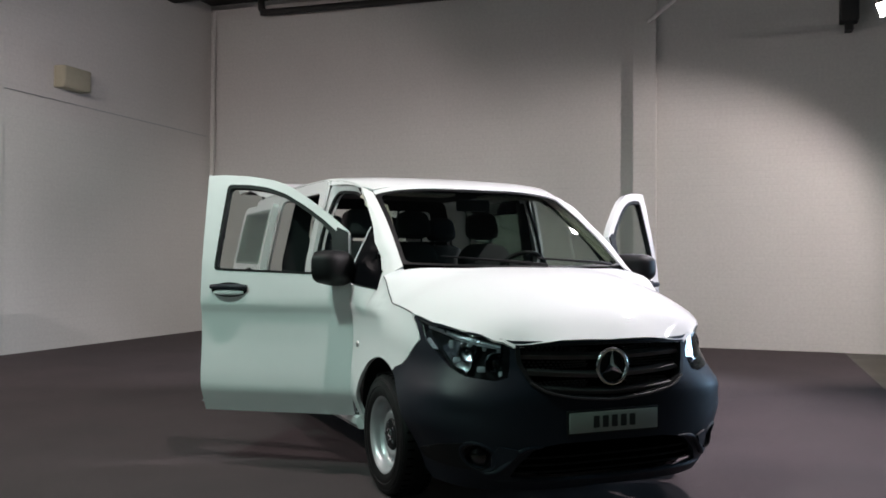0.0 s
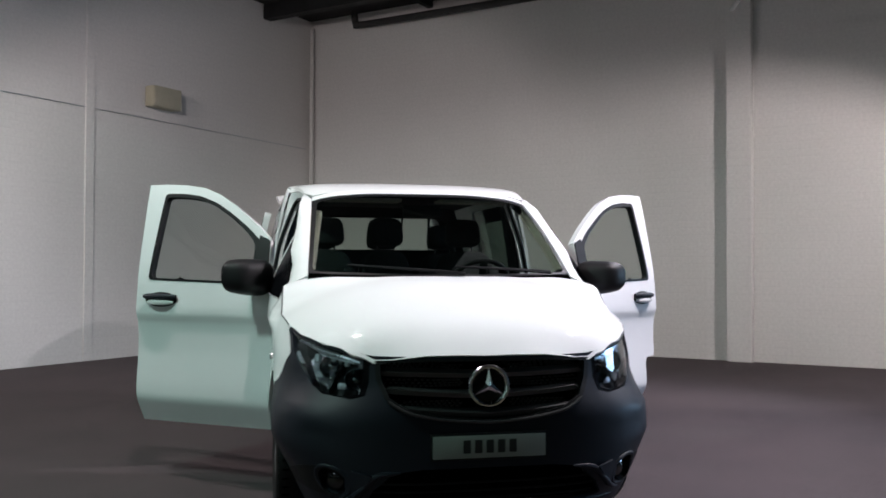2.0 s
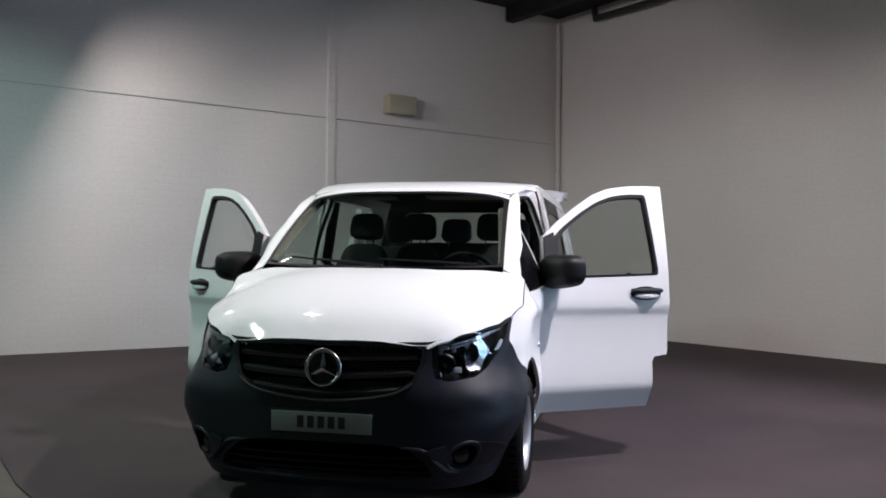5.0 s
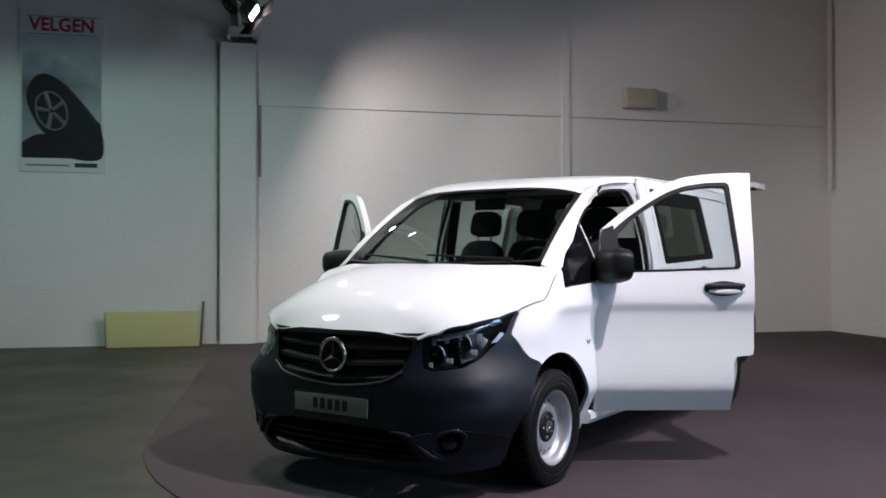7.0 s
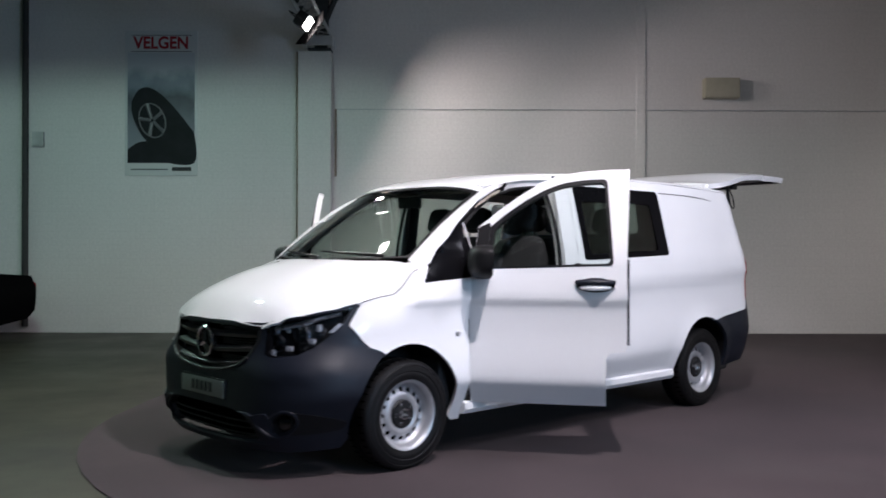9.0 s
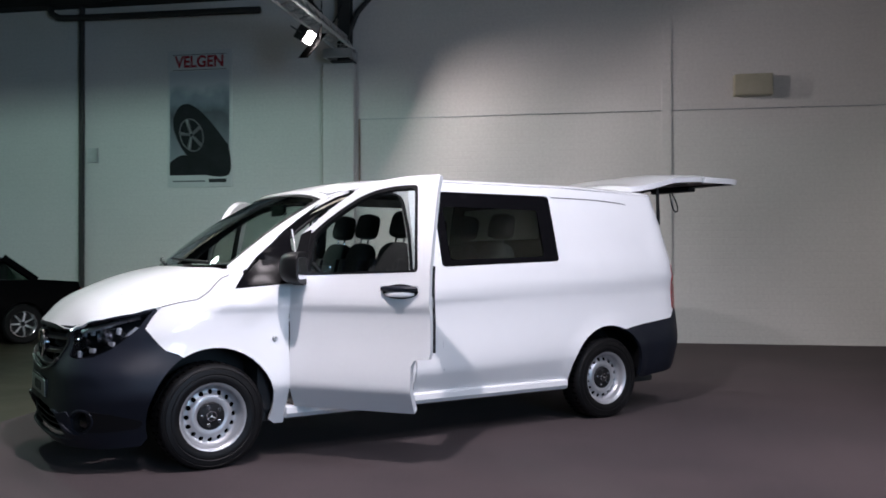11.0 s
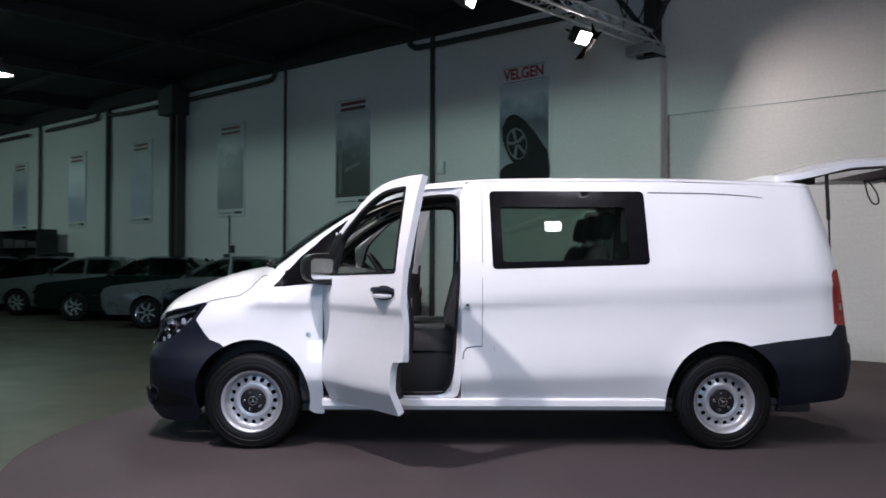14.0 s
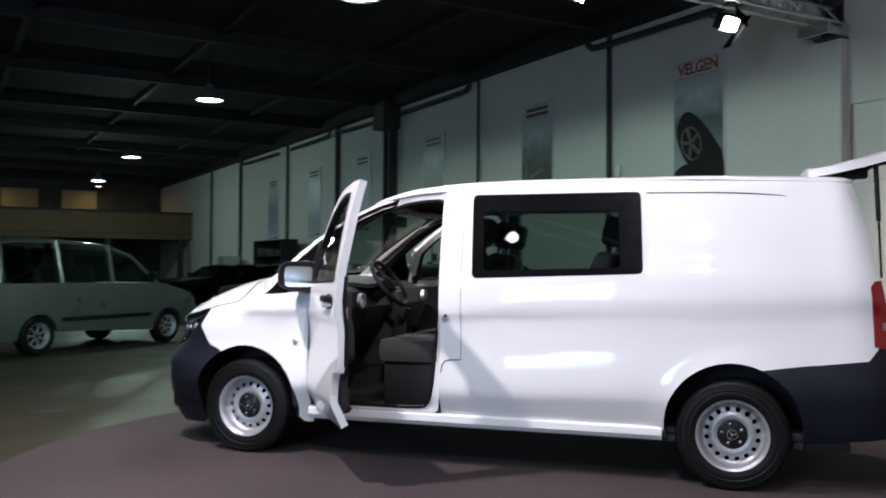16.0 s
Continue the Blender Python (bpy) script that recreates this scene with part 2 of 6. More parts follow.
def add_box(bm, lo, hi, bevel=0.0, m=None, segs=2):
    made = bmesh.ops.create_cube(bm, size=1)["verts"]
    c, s = [(a + b) / 2 for a, b in zip(lo, hi)], [b - a for a, b in zip(lo, hi)]
    for v in made:
        v.co = Vector((c[0] + v.co.x * s[0], c[1] + v.co.y * s[1], c[2] + v.co.z * s[2]))
    if bevel:
        edges = list({e for v in made for e in v.link_edges})
        r = bmesh.ops.bevel(bm, geom=edges, offset=bevel, segments=segs, profile=0.6, affect="EDGES")
        made = list({v for f in r["faces"] for v in f.verts} | {v for v in made if v.is_valid})
    if m is not None:
        bmesh.ops.transform(bm, matrix=m, verts=made)
    return made


def box(lo, hi, bevel=0.0, m=None):
    bm = bmesh.new()
    add_box(bm, lo, hi, bevel, m)
    return bm


def smoothline(pts, n=8):
    """A smooth line through points (Catmull-Rom), n steps each."""
    pts = [Vector(p) for p in pts]
    out = []
    for i in range(len(pts) - 1):
        a, b = pts[max(i - 1, 0)], pts[i]
        c, d = pts[i + 1], pts[min(i + 2, len(pts) - 1)]
        for k in range(n):
            t = k / n
            out.append(0.5 * ((2 * b) + (c - a) * t + (2 * a - 5 * b + 4 * c - d) * t * t + (3 * b - a - 3 * c + d) * t ** 3))
    return out + [pts[-1]]


def add_tube(bm, pts, r, sides=10, close=False, caps=True):
    pts = [Vector(p) for p in pts]
    rings, side = [], None
    n = len(pts)
    for i, p in enumerate(pts):
        if close:
            d = (pts[(i + 1) % n] - pts[i - 1]).normalized()
        else:
            d = (pts[min(i + 1, n - 1)] - pts[max(i - 1, 0)]).normalized()
        if side is None:
            side = d.orthogonal().normalized()
        side = (side - d * side.dot(d)).normalized()
        up = d.cross(side)
        rad = r[i] if isinstance(r, (list, tuple)) else r
        rings.append([bm.verts.new(p + (side * math.cos(k * math.tau / sides) + up * math.sin(k * math.tau / sides)) * rad) for k in range(sides)])
    for i in range(n if close else n - 1):
        a, b = rings[i], rings[(i + 1) % n]
        for k in range(sides):
            bm.faces.new((a[k], a[(k + 1) % sides], b[(k + 1) % sides], b[k]))
    if caps and not close:
        bm.faces.new(rings[0][::-1])
        bm.faces.new(rings[-1])


def tube(pts, r, sides=10, close=False):
    bm = bmesh.new()
    add_tube(bm, pts, r, sides, close)
    bmesh.ops.recalc_face_normals(bm, faces=bm.faces)
    return bm


def lathe(profile, steps=48, axis="y", at=(0, 0, 0), bm=None):
    """Turns a profile of (radius, height) round an axis."""
    own = bm or bmesh.new()
    rings = []
    for rad, h in profile:
        ring = []
        for k in range(steps if rad > 1e-5 else 1):
            a = k * math.tau / steps
            c, s = rad * math.cos(a), rad * math.sin(a)
            p = (c, h, s) if axis == "y" else (c, s, h) if axis == "z" else (h, c, s)
            ring.append(own.verts.new(Vector(p) + Vector(at)))
        rings.append(ring)
    for a, b in zip(rings, rings[1:]):
        for k in range(steps):
            q = [a[k % len(a)], a[(k + 1) % len(a)], b[(k + 1) % len(b)], b[k % len(b)]]
            q = list(dict.fromkeys(q))
            if len(q) > 2:
                own.faces.new(q)
    bmesh.ops.recalc_face_normals(own, faces=own.faces)
    return own


def inside(p, poly):
    hit, n = False, len(poly)
    for i in range(n):
        (ax, ay), (bx, by) = poly[i - 1], poly[i]
        if (ay > p[1]) != (by > p[1]) and p[0] < (bx - ax) * (p[1] - ay) / (by - ay) + ax:
            hit = not hit
    return hit


def rounded(pts, r=0.04, n=4):
    """A polygon with rounded corners; a corner may carry its own radius as a third number."""
    out = []
    for i, p in enumerate(pts):
        a, b, c = Vector(pts[i - 1][:2]), Vector(p[:2]), Vector(pts[(i + 1) % len(pts)][:2])
        rad = p[2] if len(p) > 2 else r
        d = min(rad, (a - b).length * 0.45, (c - b).length * 0.45)
        p0, p1 = b + (a - b).normalized() * d, b + (c - b).normalized() * d
        if d < 1e-4:
            out.append(tuple(b))
            continue
        for k in range(n + 1):
            t = k / n
            out.append(tuple((1 - t) ** 2 * p0 + 2 * t * (1 - t) * b + t * t * p1))
    return out


def panel(outline, fmap, step, thick=0.0, outward=None, holes=(), scale=(1, 1), lines=()):
    """A curved sheet: the outline (less the holes) filled with a fine net and laid on the surface fmap(a, b)."""
    sx, sy = scale
    def fine(poly):
        out = []
        for i, p in enumerate(poly):
            a, b = Vector(poly[i - 1]), Vector(p)
            n = max(1, int(Vector(((b - a).x * sx, (b - a).y * sy)).length / step))
            out += [tuple(a.lerp(b, k / n)) for k in range(n)]
        return out
    loops = [fine(outline)] + [fine(h) for h in holes]
    verts, edges = [], []
    for lp in loops:
        k = len(verts)
        verts += [Vector(p) for p in lp]
        edges += [(k + i, k + (i + 1) % len(lp)) for i in range(len(lp))]
    nb = len(verts)
    xs, ys = [p[0] for p in outline], [p[1] for p in outline]
    for z in lines:
        if min(ys) < z < max(ys):
            n = max(2, int((max(xs) - min(xs)) * sx / step))
            row = [Vector((min(xs) + (max(xs) - min(xs)) * i / n, z)) for i in range(n + 1)]
            row = [p for p in row if inside(p, loops[0]) and not any(inside(p, h) for h in loops[1:])]
            edges += [(len(verts) + i, len(verts) + i + 1) for i in range(len(row) - 1) if (row[i + 1] - row[i]).length < (max(xs) - min(xs)) / n * 1.5]
            verts += row
    border = np.array([tuple(v) for v in verts]) * (sx, sy)
    nx, ny = max(1, int((max(xs) - min(xs)) * sx / step)), max(1, int((max(ys) - min(ys)) * sy / step))
    for i in range(nx + 1):
        for j in range(ny + 1):
            p = (min(xs) + (max(xs) - min(xs)) * i / nx, min(ys) + (max(ys) - min(ys)) * j / ny)
            if inside(p, loops[0]) and not any(inside(p, h) for h in loops[1:]):
                if np.min(np.sum((border - (p[0] * sx, p[1] * sy)) ** 2, axis=1)) > (0.45 * step) ** 2:
                    verts.append(Vector(p))
    co, _, faces, *_ = geometry.delaunay_2d_cdt(verts, edges, [], 0, 1e-6)
    bm = bmesh.new()
    vs = [bm.verts.new(fmap(p.x, p.y)) for p in co]
    for f in faces:
        c = sum((co[i] for i in f), Vector((0, 0))) / len(f)
        if inside(c, loops[0]) and not any(inside(c, h) for h in loops[1:]):
            bm.faces.new([vs[i] for i in f])
    for v in [v for v in bm.verts if not v.link_faces]:
        bm.verts.remove(v)
    bm.normal_update()
    if outward is not None:
        total = sum((f.normal * f.calc_area() for f in bm.faces), Vector())
        if total.dot(Vector(outward)) < 0:
            bmesh.ops.reverse_faces(bm, faces=bm.faces)
            bm.normal_update()
    if thick:
        old = list(bm.faces)
        edge = [e for e in bm.edges if len(e.link_faces) == 1]
        inner = {v: bm.verts.new(v.co - v.normal * thick) for v in list(bm.verts)}
        for f in old:
            bm.faces.new([inner[v] for v in reversed(f.verts)])
        for e in edge:
            lp = e.link_loops[0]
            a, b = lp.vert, lp.link_loop_next.vert
            bm.faces.new((b, a, inner[a], inner[b]))
        bm.normal_update()
    return bm


def ramp(x, table):
    table = sorted(table)
    return float(np.interp(x, [t[0] for t in table], [t[1] for t in table]))


def soft(x, table):
    """Interpolation with rounded corners."""
    d = 0.06
    return sum(ramp(x + k * d / 2, table) for k in (-2, -1, 0, 1, 2)) / 5

# ---- the hall ----
def setting(name, bm, mat, label, category, smooth=0):
    ob = part(name, bm, mat, None, "", smooth)
    ob.matrix_world = ROOM
    return tagged(ob, label, category, kind="structure")


LONG, WIDE, HIGH = 52.0, 24.0, 5.86
setting("floor", box((-0.4, -0.4, -0.2), (LONG, WIDE, 0.0)), CONCRETE, "worn grey-green concrete hall floor", "floor")
# carpet: a corner sheet with one rounded corner
R, CU, CW = 3.50, 6.93, 7.0
car_loop = [(0.05, 0.05), (10.12, 0.05), (10.30, 3.9)] + [(CU + R * math.cos(radians(a)), CW + R * math.sin(radians(a))) for a in range(0, 91, 6)] + [(0.05, CW + R)]
setting("carpet", panel(car_loop, lambda u, w: Vector((u, w, 0.008)), 0.8, 0.007, (0, 0, 1)), CARPET, "dark brown-grey carpet laid on the concrete", "carpet")
setting("wall_poster", box((-0.4, -0.4, 0), (LONG, 0.0, HIGH)), WALLPAINT, "long whitewashed brick wall hung with posters", "wall")
bm = bmesh.new()
for lo, hi in (((-0.4, 0.0, 0.0), (0.0, WIN_A, HIGH)), ((-0.4, WIN_B, 0.0), (0.0, WIDE, HIGH)), ((-0.4, WIN_A, 0.0), (0.0, WIN_B, WIN_LOW)), ((-0.4, WIN_A, WIN_TOP), (0.0, WIN_B, HIGH))):
    add_box(bm, lo, hi)
setting("wall_side", bm, WALLSIDE, "whitewashed brick wall behind the van", "wall")
win = thing("window_1", ROOM, "white steel window with three tall panes", "window", kind="structure")
FRAMEWHITE = material("white_window_paint", (0.62, 0.63, 0.62), 0.5, stain=0.3, stain_scale=5)
PANELIGHT = emitter("daylit_glass", (0.62, 0.82, 1.0), 1.0)
third = (WIN_B - WIN_A) / 3
part("window_sill", box((-0.12, WIN_A - 0.06, WIN_LOW - 0.05), (0.06, WIN_B + 0.06, WIN_LOW), 0.008), FRAMEWHITE, win, smooth=0)
for k in range(4):
    w = WIN_A + third * k
    part("window_frame", box((-0.16, w - 0.03 + (0.03 if k == 0 else 0) - (0.03 if k == 3 else 0), WIN_LOW), (-0.08, w + 0.03 + (0.03 if k == 0 else 0) - (0.03 if k == 3 else 0), WIN_TOP), 0.006), FRAMEWHITE, win, smooth=0)
for k in range(3):
    w = WIN_A + third * k
    part("pane", box((-0.13, w + 0.05, WIN_LOW + 0.06), (-0.12, w + third - 0.05, WIN_TOP - 0.06)), PANELIGHT, win, "pane bright with daylight", smooth=0)
    for z in (WIN_LOW, WIN_TOP - 0.06):
        part("window_frame", box((-0.155, w + 0.03, z), (-0.085, w + third - 0.03, z + 0.06), 0.006), FRAMEWHITE, win, smooth=0)
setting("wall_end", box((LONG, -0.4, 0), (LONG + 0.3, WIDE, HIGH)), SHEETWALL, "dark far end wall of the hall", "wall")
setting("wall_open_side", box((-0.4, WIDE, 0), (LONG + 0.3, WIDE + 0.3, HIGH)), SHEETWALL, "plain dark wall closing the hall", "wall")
setting("ceiling", box((-0.4, -0.4, HIGH), (LONG + 0.3, WIDE + 0.3, HIGH + 0.2)), ROOFDARK, "dark steel roof deck", "ceiling")


def beam(u0, w0, z0, u1, w1, z1, name="roof_beam", label="dark steel roof beam", mat=BEAMDARK):
    return setting(name, box((u0, w0, z0), (u1, w1, z1), 0.004), mat, label, "beam")


for k in range(13):
    u = 1.2 + 4.45 * k
    beam(u - 0.09, 0.0, 5.60, u + 0.09, WIDE, HIGH - 0.005)
for k in range(7):
    w = 2.6 + 3.3 * k
    beam(0.0, w - 0.05, 5.74, LONG, w + 0.05, HIGH - 0.003, "purlin", "dark steel purlin")

# pillars and wall trims
setting("pillar_1", box((9.63, 0.0, 0), (10.14, 0.16, 4.38), 0.01), WALLPAINT, "whitewashed brick pier", "pillar")
setting("pillar_2", box((0.0, 7.55, 0), (0.16, 7.89, HIGH), 0.01), WALLSIDE, "whitewashed brick pier", "pillar")
setting("pilaster", box((4.73, 0.0, 0), (4.87, 0.02, HIGH), 0.004), WALLPAINT, "thin plastered strip on the wall", "trim")


def pipe(pts, r, name="pipe", label="dark pipe along the wall", mat=STEELDARK):
    ob = part(name, tube(pts, r, 10), mat, None, "", 40)
    ob.matrix_world = ROOM
    return tagged(ob, label, "pipe")


pipe([(0.10, 0.12, 2.4), (0.10, 0.12, 5.7)], 0.035, label="slim grey downpipe in the corner", mat=WALLPAINT)
pipe(smoothline([(0.16, 1.12, 5.86), (0.16, 1.12, 5.72), (0.16, 1.16, 5.63), (0.16, 1.3, 5.60), (0.16, 3.0, 5.59), (0.16, 5.6, 5.58), (0.16, 7.4, 5.57)], 5), 0.06, label="dark duct pipe under the ceiling")
pipe([(0.12, 0.012, 3.48), (4.7, 0.012, 3.495), (9.56, 0.012, 3.50)], 0.007, "cable", "thin grey cable run along the wall", ALU)
RUSTY = material("rusty_conduit", (0.30, 0.24, 0.19), 0.75, stain=0.7, stain_scale=6, second=(0.16, 0.10, 0.07))
pipe([(9.57, 0.03, 2.45), (9.57, 0.03, 3.50)], 0.016, label="slim rust-stained conduit beside the pier", mat=RUSTY)
pipe([(9.60, 0.03, 3.50), (9.60, 0.03, 4.36)], 0.011, label="slim grey conduit beside the pier", mat=WALLPAINT)
pipe([(10.17, 0.03, 0.05), (10.17, 0.03, 4.40)], 0.013, label="slim grey-brown downpipe beside the pier", mat=RUSTY)
for u, r, low in ((14.40, 0.05, 0.1), (18.86, 0.035, 0.6), (26.95, 0.07, 0.9), (31.4, 0.05, 0.6), (36.9, 0.06, 0.6), (41.3, 0.05, 0.6)):
    pipe([(u, 0.08, low), (u, 0.08, 5.6)], r, label="dark vertical downpipe on the wall")
for u0, u1 in ((11.2, 14.95), (23.0, 19.15), (24.2, 26.8), (30.8, 27.4), (32.2, 36.5)):
    k = 1 if u1 > u0 else -1
    pipe(smoothline([(u0, 0.14, 5.30), (u0 + k * 0.5, 0.14, 5.31), (u1 - k * 0.5, 0.14, 5.33), (u1 - k * 0.1, 0.14, 5.38), (u1, 0.14, 5.5), (u1, 0.14, 5.84)], 5), 0.055, label="dark pipe run under the roof")
pipe([(21.05, 0.03, 1.25), (21.05, 0.03, 2.36)], 0.018, label="slim conduit below a poster", mat=STEELDARK)
for z in (1.35, 1.55):
    valve = thing("wall_switch", ROOM @ pose(21.05 + (0.14 if z < 1.5 else -0.12), 0.0, z), "small dark switch box on the wall", "switch")
    part("plate", box((-0.07, 0.0, -0.09), (0.07, 0.06, 0.09), 0.01), STEELDARK, valve)
# steel column with flanges
col = thing("steel_column", ROOM @ pose(23.2, 0.0, 0), "dark riveted steel column on the wall", "column")
part("flange", box((-0.19, 0.01, 0), (-0.11, 0.26, 5.7), 0.004), STEELDARK, col, smooth=0)
part("flange", box((0.11, 0.01, 0), (0.19, 0.26, 5.7), 0.004), STEELDARK, col, smooth=0)
for k in range(8):
    part("batten", box((-0.11, 0.03, 0.3 + 0.66 * k), (0.11, 0.05, 0.35 + 0.66 * k)), ALU, col, smooth=0)
part("bracket", box((-0.34, 0.0, 4.95), (0.34, 0.5, 5.7), 0.02), STEELDARK, col, smooth=0)
setting("eave", box((10.4, 0.0, 5.52), (LONG, 0.30, HIGH - 0.01), 0.01), BEAMDARK, "dark steel eave beam over the poster wall", "beam")
# heater box on the wall
boxy = thing("wall_box", ROOM @ pose(3.57, 0.0, 3.82), "beige metal box fixed high on the wall", "box")
part("housing", box((-0.27, 0.0, -0.155), (0.27, 0.18, 0.155), 0.012), material("beige_enamel", (0.42, 0.40, 0.30), 0.5, stain=0.3, stain_scale=5), boxy)
part("lid", box((-0.255, 0.18, -0.14), (0.255, 0.192, 0.14), 0.006), material("beige_enamel_lid", (0.44, 0.42, 0.32), 0.5, stain=0.3, stain_scale=5), boxy)
# bracket high on the side wall
corb = thing("steel_bracket", ROOM @ pose(0.0, 10.55, 4.68), "dark steel bracket under the roof", "bracket")
part("arm", box((0.0, -0.12, 0.0), (0.26, 0.12, 0.35), 0.02), STEELDARK, corb, smooth=0)
part("gusset", box((0.0, -0.05, -0.12), (0.22, 0.05, 0.0), 0.01), STEELDARK, corb, smooth=0)

# light truss from the pier out over the van
TU, TZ = 9.73, 4.56
truss = thing("light_truss", ROOM @ pose(TU, 0, TZ), "aluminium lattice truss carrying floodlights", "truss")
for du, dz in ((-0.13, 0.0), (0.13, 0.0), (0.0, 0.22)):
    part("chord", tube([(du, 0.15, dz), (du, 15.0, dz)], 0.024, 8), ALU, truss)
for k in range(42):
    w = 0.2 + 0.35 * k
    bm = bmesh.new()
    add_tube(bm, [(-0.13, w, 0), (0.13, w + 0.175, 0)], 0.009, 6)
    add_tube(bm, [(0.13, w + 0.175, 0), (-0.13, w + 0.35, 0)], 0.009, 6)
    add_tube(bm, [(-0.13, w, 0), (0.0, w + 0.175, 0.22), (-0.13, w + 0.35, 0)], 0.009, 6)
    add_tube(bm, [(0.13, w, 0), (0.0, w + 0.175, 0.22), (0.13, w + 0.35, 0)], 0.009, 6)
    part("lattice", bm, ALU, truss)
part("end_frame", box((-0.17, 0.14, -0.16), (0.30, 0.20, -0.02), 0.008), ALU, truss, smooth=0)
part("end_frame", box((-0.17, 0.44, -0.16), (0.30, 0.50, -0.02), 0.008), ALU, truss, smooth=0)
for du in (-0.15, 0.26):
    part("end_frame", box((du, 0.20, -0.15), (du + 0.05, 0.44, -0.05), 0.006), ALU, truss, smooth=0)
# steel post and knee braces standing on the pier
knee = thing("roof_post", ROOM @ pose(9.78, 0.0, 4.38), "dark steel post with knee braces on the pier", "post")
part("flange", box((-0.10, 0.02, 0.0), (0.10, 0.05, 1.46), 0.004), STEELDARK, knee, smooth=0)
part("flange", box((-0.10, 0.19, 0.0), (0.10, 0.22, 1.46), 0.004), STEELDARK, knee, smooth=0)
part("web", box((-0.012, 0.05, 0.0), (0.012, 0.19, 1.46)), STEELDARK, knee, smooth=0)
part("base_plate", box((-0.16, 0.0, 0.0), (0.20, 0.26, 0.03), 0.004), STEELDARK, knee, smooth=0)
part("knee_brace", tube([(-0.05, 0.12, 0.45), (-0.20, 0.12, 0.80), (-0.48, 0.12, 1.10), (-1.3, 0.12, 1.24)], 0.045, 8), STEELDARK, knee)
part("knee_brace", tube(smoothline([(0.05, 0.12, 0.40), (0.22, 0.12, 0.55), (0.45, 0.12, 0.85), (0.62, 0.12, 1.05), (0.85, 0.12, 1.40)], 4), 0.045, 8), STEELDARK, knee)
part("cable_loop", tube(smoothline([(0.02, 0.24, 0.9), (0.16, 0.26, 0.62), (0.34, 0.28, 0.60), (0.48, 0.28, 0.9), (0.50, 0.28, 1.40)], 6), 0.012, 6), BLACK, knee)
part("cable_loop", tube(smoothline([(0.34, 0.30, 1.40), (0.32, 0.34, 0.8), (0.30, 0.50, 0.45), (0.16, 0.90, 0.22)], 6), 0.010, 6), BLACK, knee)

bar = thing("light_bar", ROOM @ pose(0, 0, TZ), "round aluminium bar carrying two floodlights", "bar")
part("chord", tube([(9.73, 11.48, 0), (1.5, 7.92, 0)], 0.03, 8), ALU, bar)
beamer = thing("light_truss", ROOM @ pose(0, 12.6, TZ), "aluminium pipe bar carrying floodlights", "truss")
part("chord", tube([(0.3, 0, 0), (10.0, 0, 0)], 0.03, 8), ALU, beamer)
part("chord", tube([(0.3, 0, 0.25), (10.0, 0, 0.25)], 0.03, 8), ALU, beamer)
part("side_arm", tube([(2.24, 0, 0), (2.24, -1.9, 0)], 0.03, 8), ALU, beamer)
for k in range(24):
    part("lattice", tube([(0.4 + 0.4 * k, 0, 0), (0.6 + 0.4 * k, 0, 0.25)], 0.01, 6), ALU, beamer)


def floodlight(m):
    f = thing("floodlight", m, "lit floodlight with a yoke on the truss", "floodlight", "floodlights on the truss")
    part("housing", box((-0.13, -0.10, -0.06), (0.13, 0.10, 0.09), 0.015), BLACK, f)
    part("face", box((-0.115, -0.085, -0.075), (0.115, 0.085, -0.062), 0.004), LAMPWHITE, f, "glowing front pane")
    bm = bmesh.new()
    add_tube(bm, [(-0.14, 0, 0.0), (-0.15, 0, 0.12), (-0.12, 0, 0.20), (0.12, 0, 0.20), (0.15, 0, 0.12), (0.14, 0, 0.0)], 0.009, 6)
    part("yoke", bm, STEELDARK, f)
    return f


for u, w, z, target, *_ in LAMPS:
    d = (room(*target) - room(u, w, z)).normalized()
    f = floodlight(Matrix.Translation(room(u, w, z)) @ d.to_track_quat("-Z", "Y").to_matrix().to_4x4())
    if w < 3:
        # flap over the lamp that cuts the beam level
        eye = room(u, w, z) + d * 0.09
        for p, q, out, ends in (((8.6, 0, 4.22), (0.0, 5.0, 4.75), Vector((0, 0, 0.14)), 0.6), ((8.07, 0, 4.16), (9.38, 0, 1.09), ROOM.to_3x3() @ Vector((0.14, 0, 0)), 0.9)):
            a, b = (eye + (room(*r) - eye).normalized() * 0.16 for r in (p, q))
            side_a, side_b = a + (a - b) * ends, b + (b - a) * ends
            bm = bmesh.new()
            lower = [bm.verts.new(r) for r in (side_a, side_b, side_b + out, side_a + out)]
            upper = [bm.verts.new(v.co + d * 0.004) for v in lower]
            bm.faces.new(lower)
            bm.faces.new(upper[::-1])
            for k in range(4):
                bm.faces.new((lower[k], upper[k], upper[(k + 1) % 4], lower[(k + 1) % 4]))
            flap = part("barn_flap", bm, SHADEBLACK, f, "black metal flap", smooth=0)
            flap.matrix_parent_inverse = f.matrix_world.inverted()


def high_bay(m):
    f = thing("high_bay_lamp", m, "round green-white hall lamp hanging from the roof", "lamp", "hall lamps")
    part("shade", lathe([(0.06, 0.32), (0.10, 0.22), (0.24, 0.06), (0.27, 0.0), (0.262, 0.002), (0.10, 0.2)], 28, "z"), ALU, f)
    part("bulb", lathe([(0.0, 0.02), (0.22, 0.015), (0.24, 0.03), (0.0, 0.05)], 24, "z"), LAMPGREEN, f, "glowing disc")
    part("cord", tube([(0, 0, 0.3), (0, 0, 1.27)], 0.012, 6), BLACK, f)
    return f


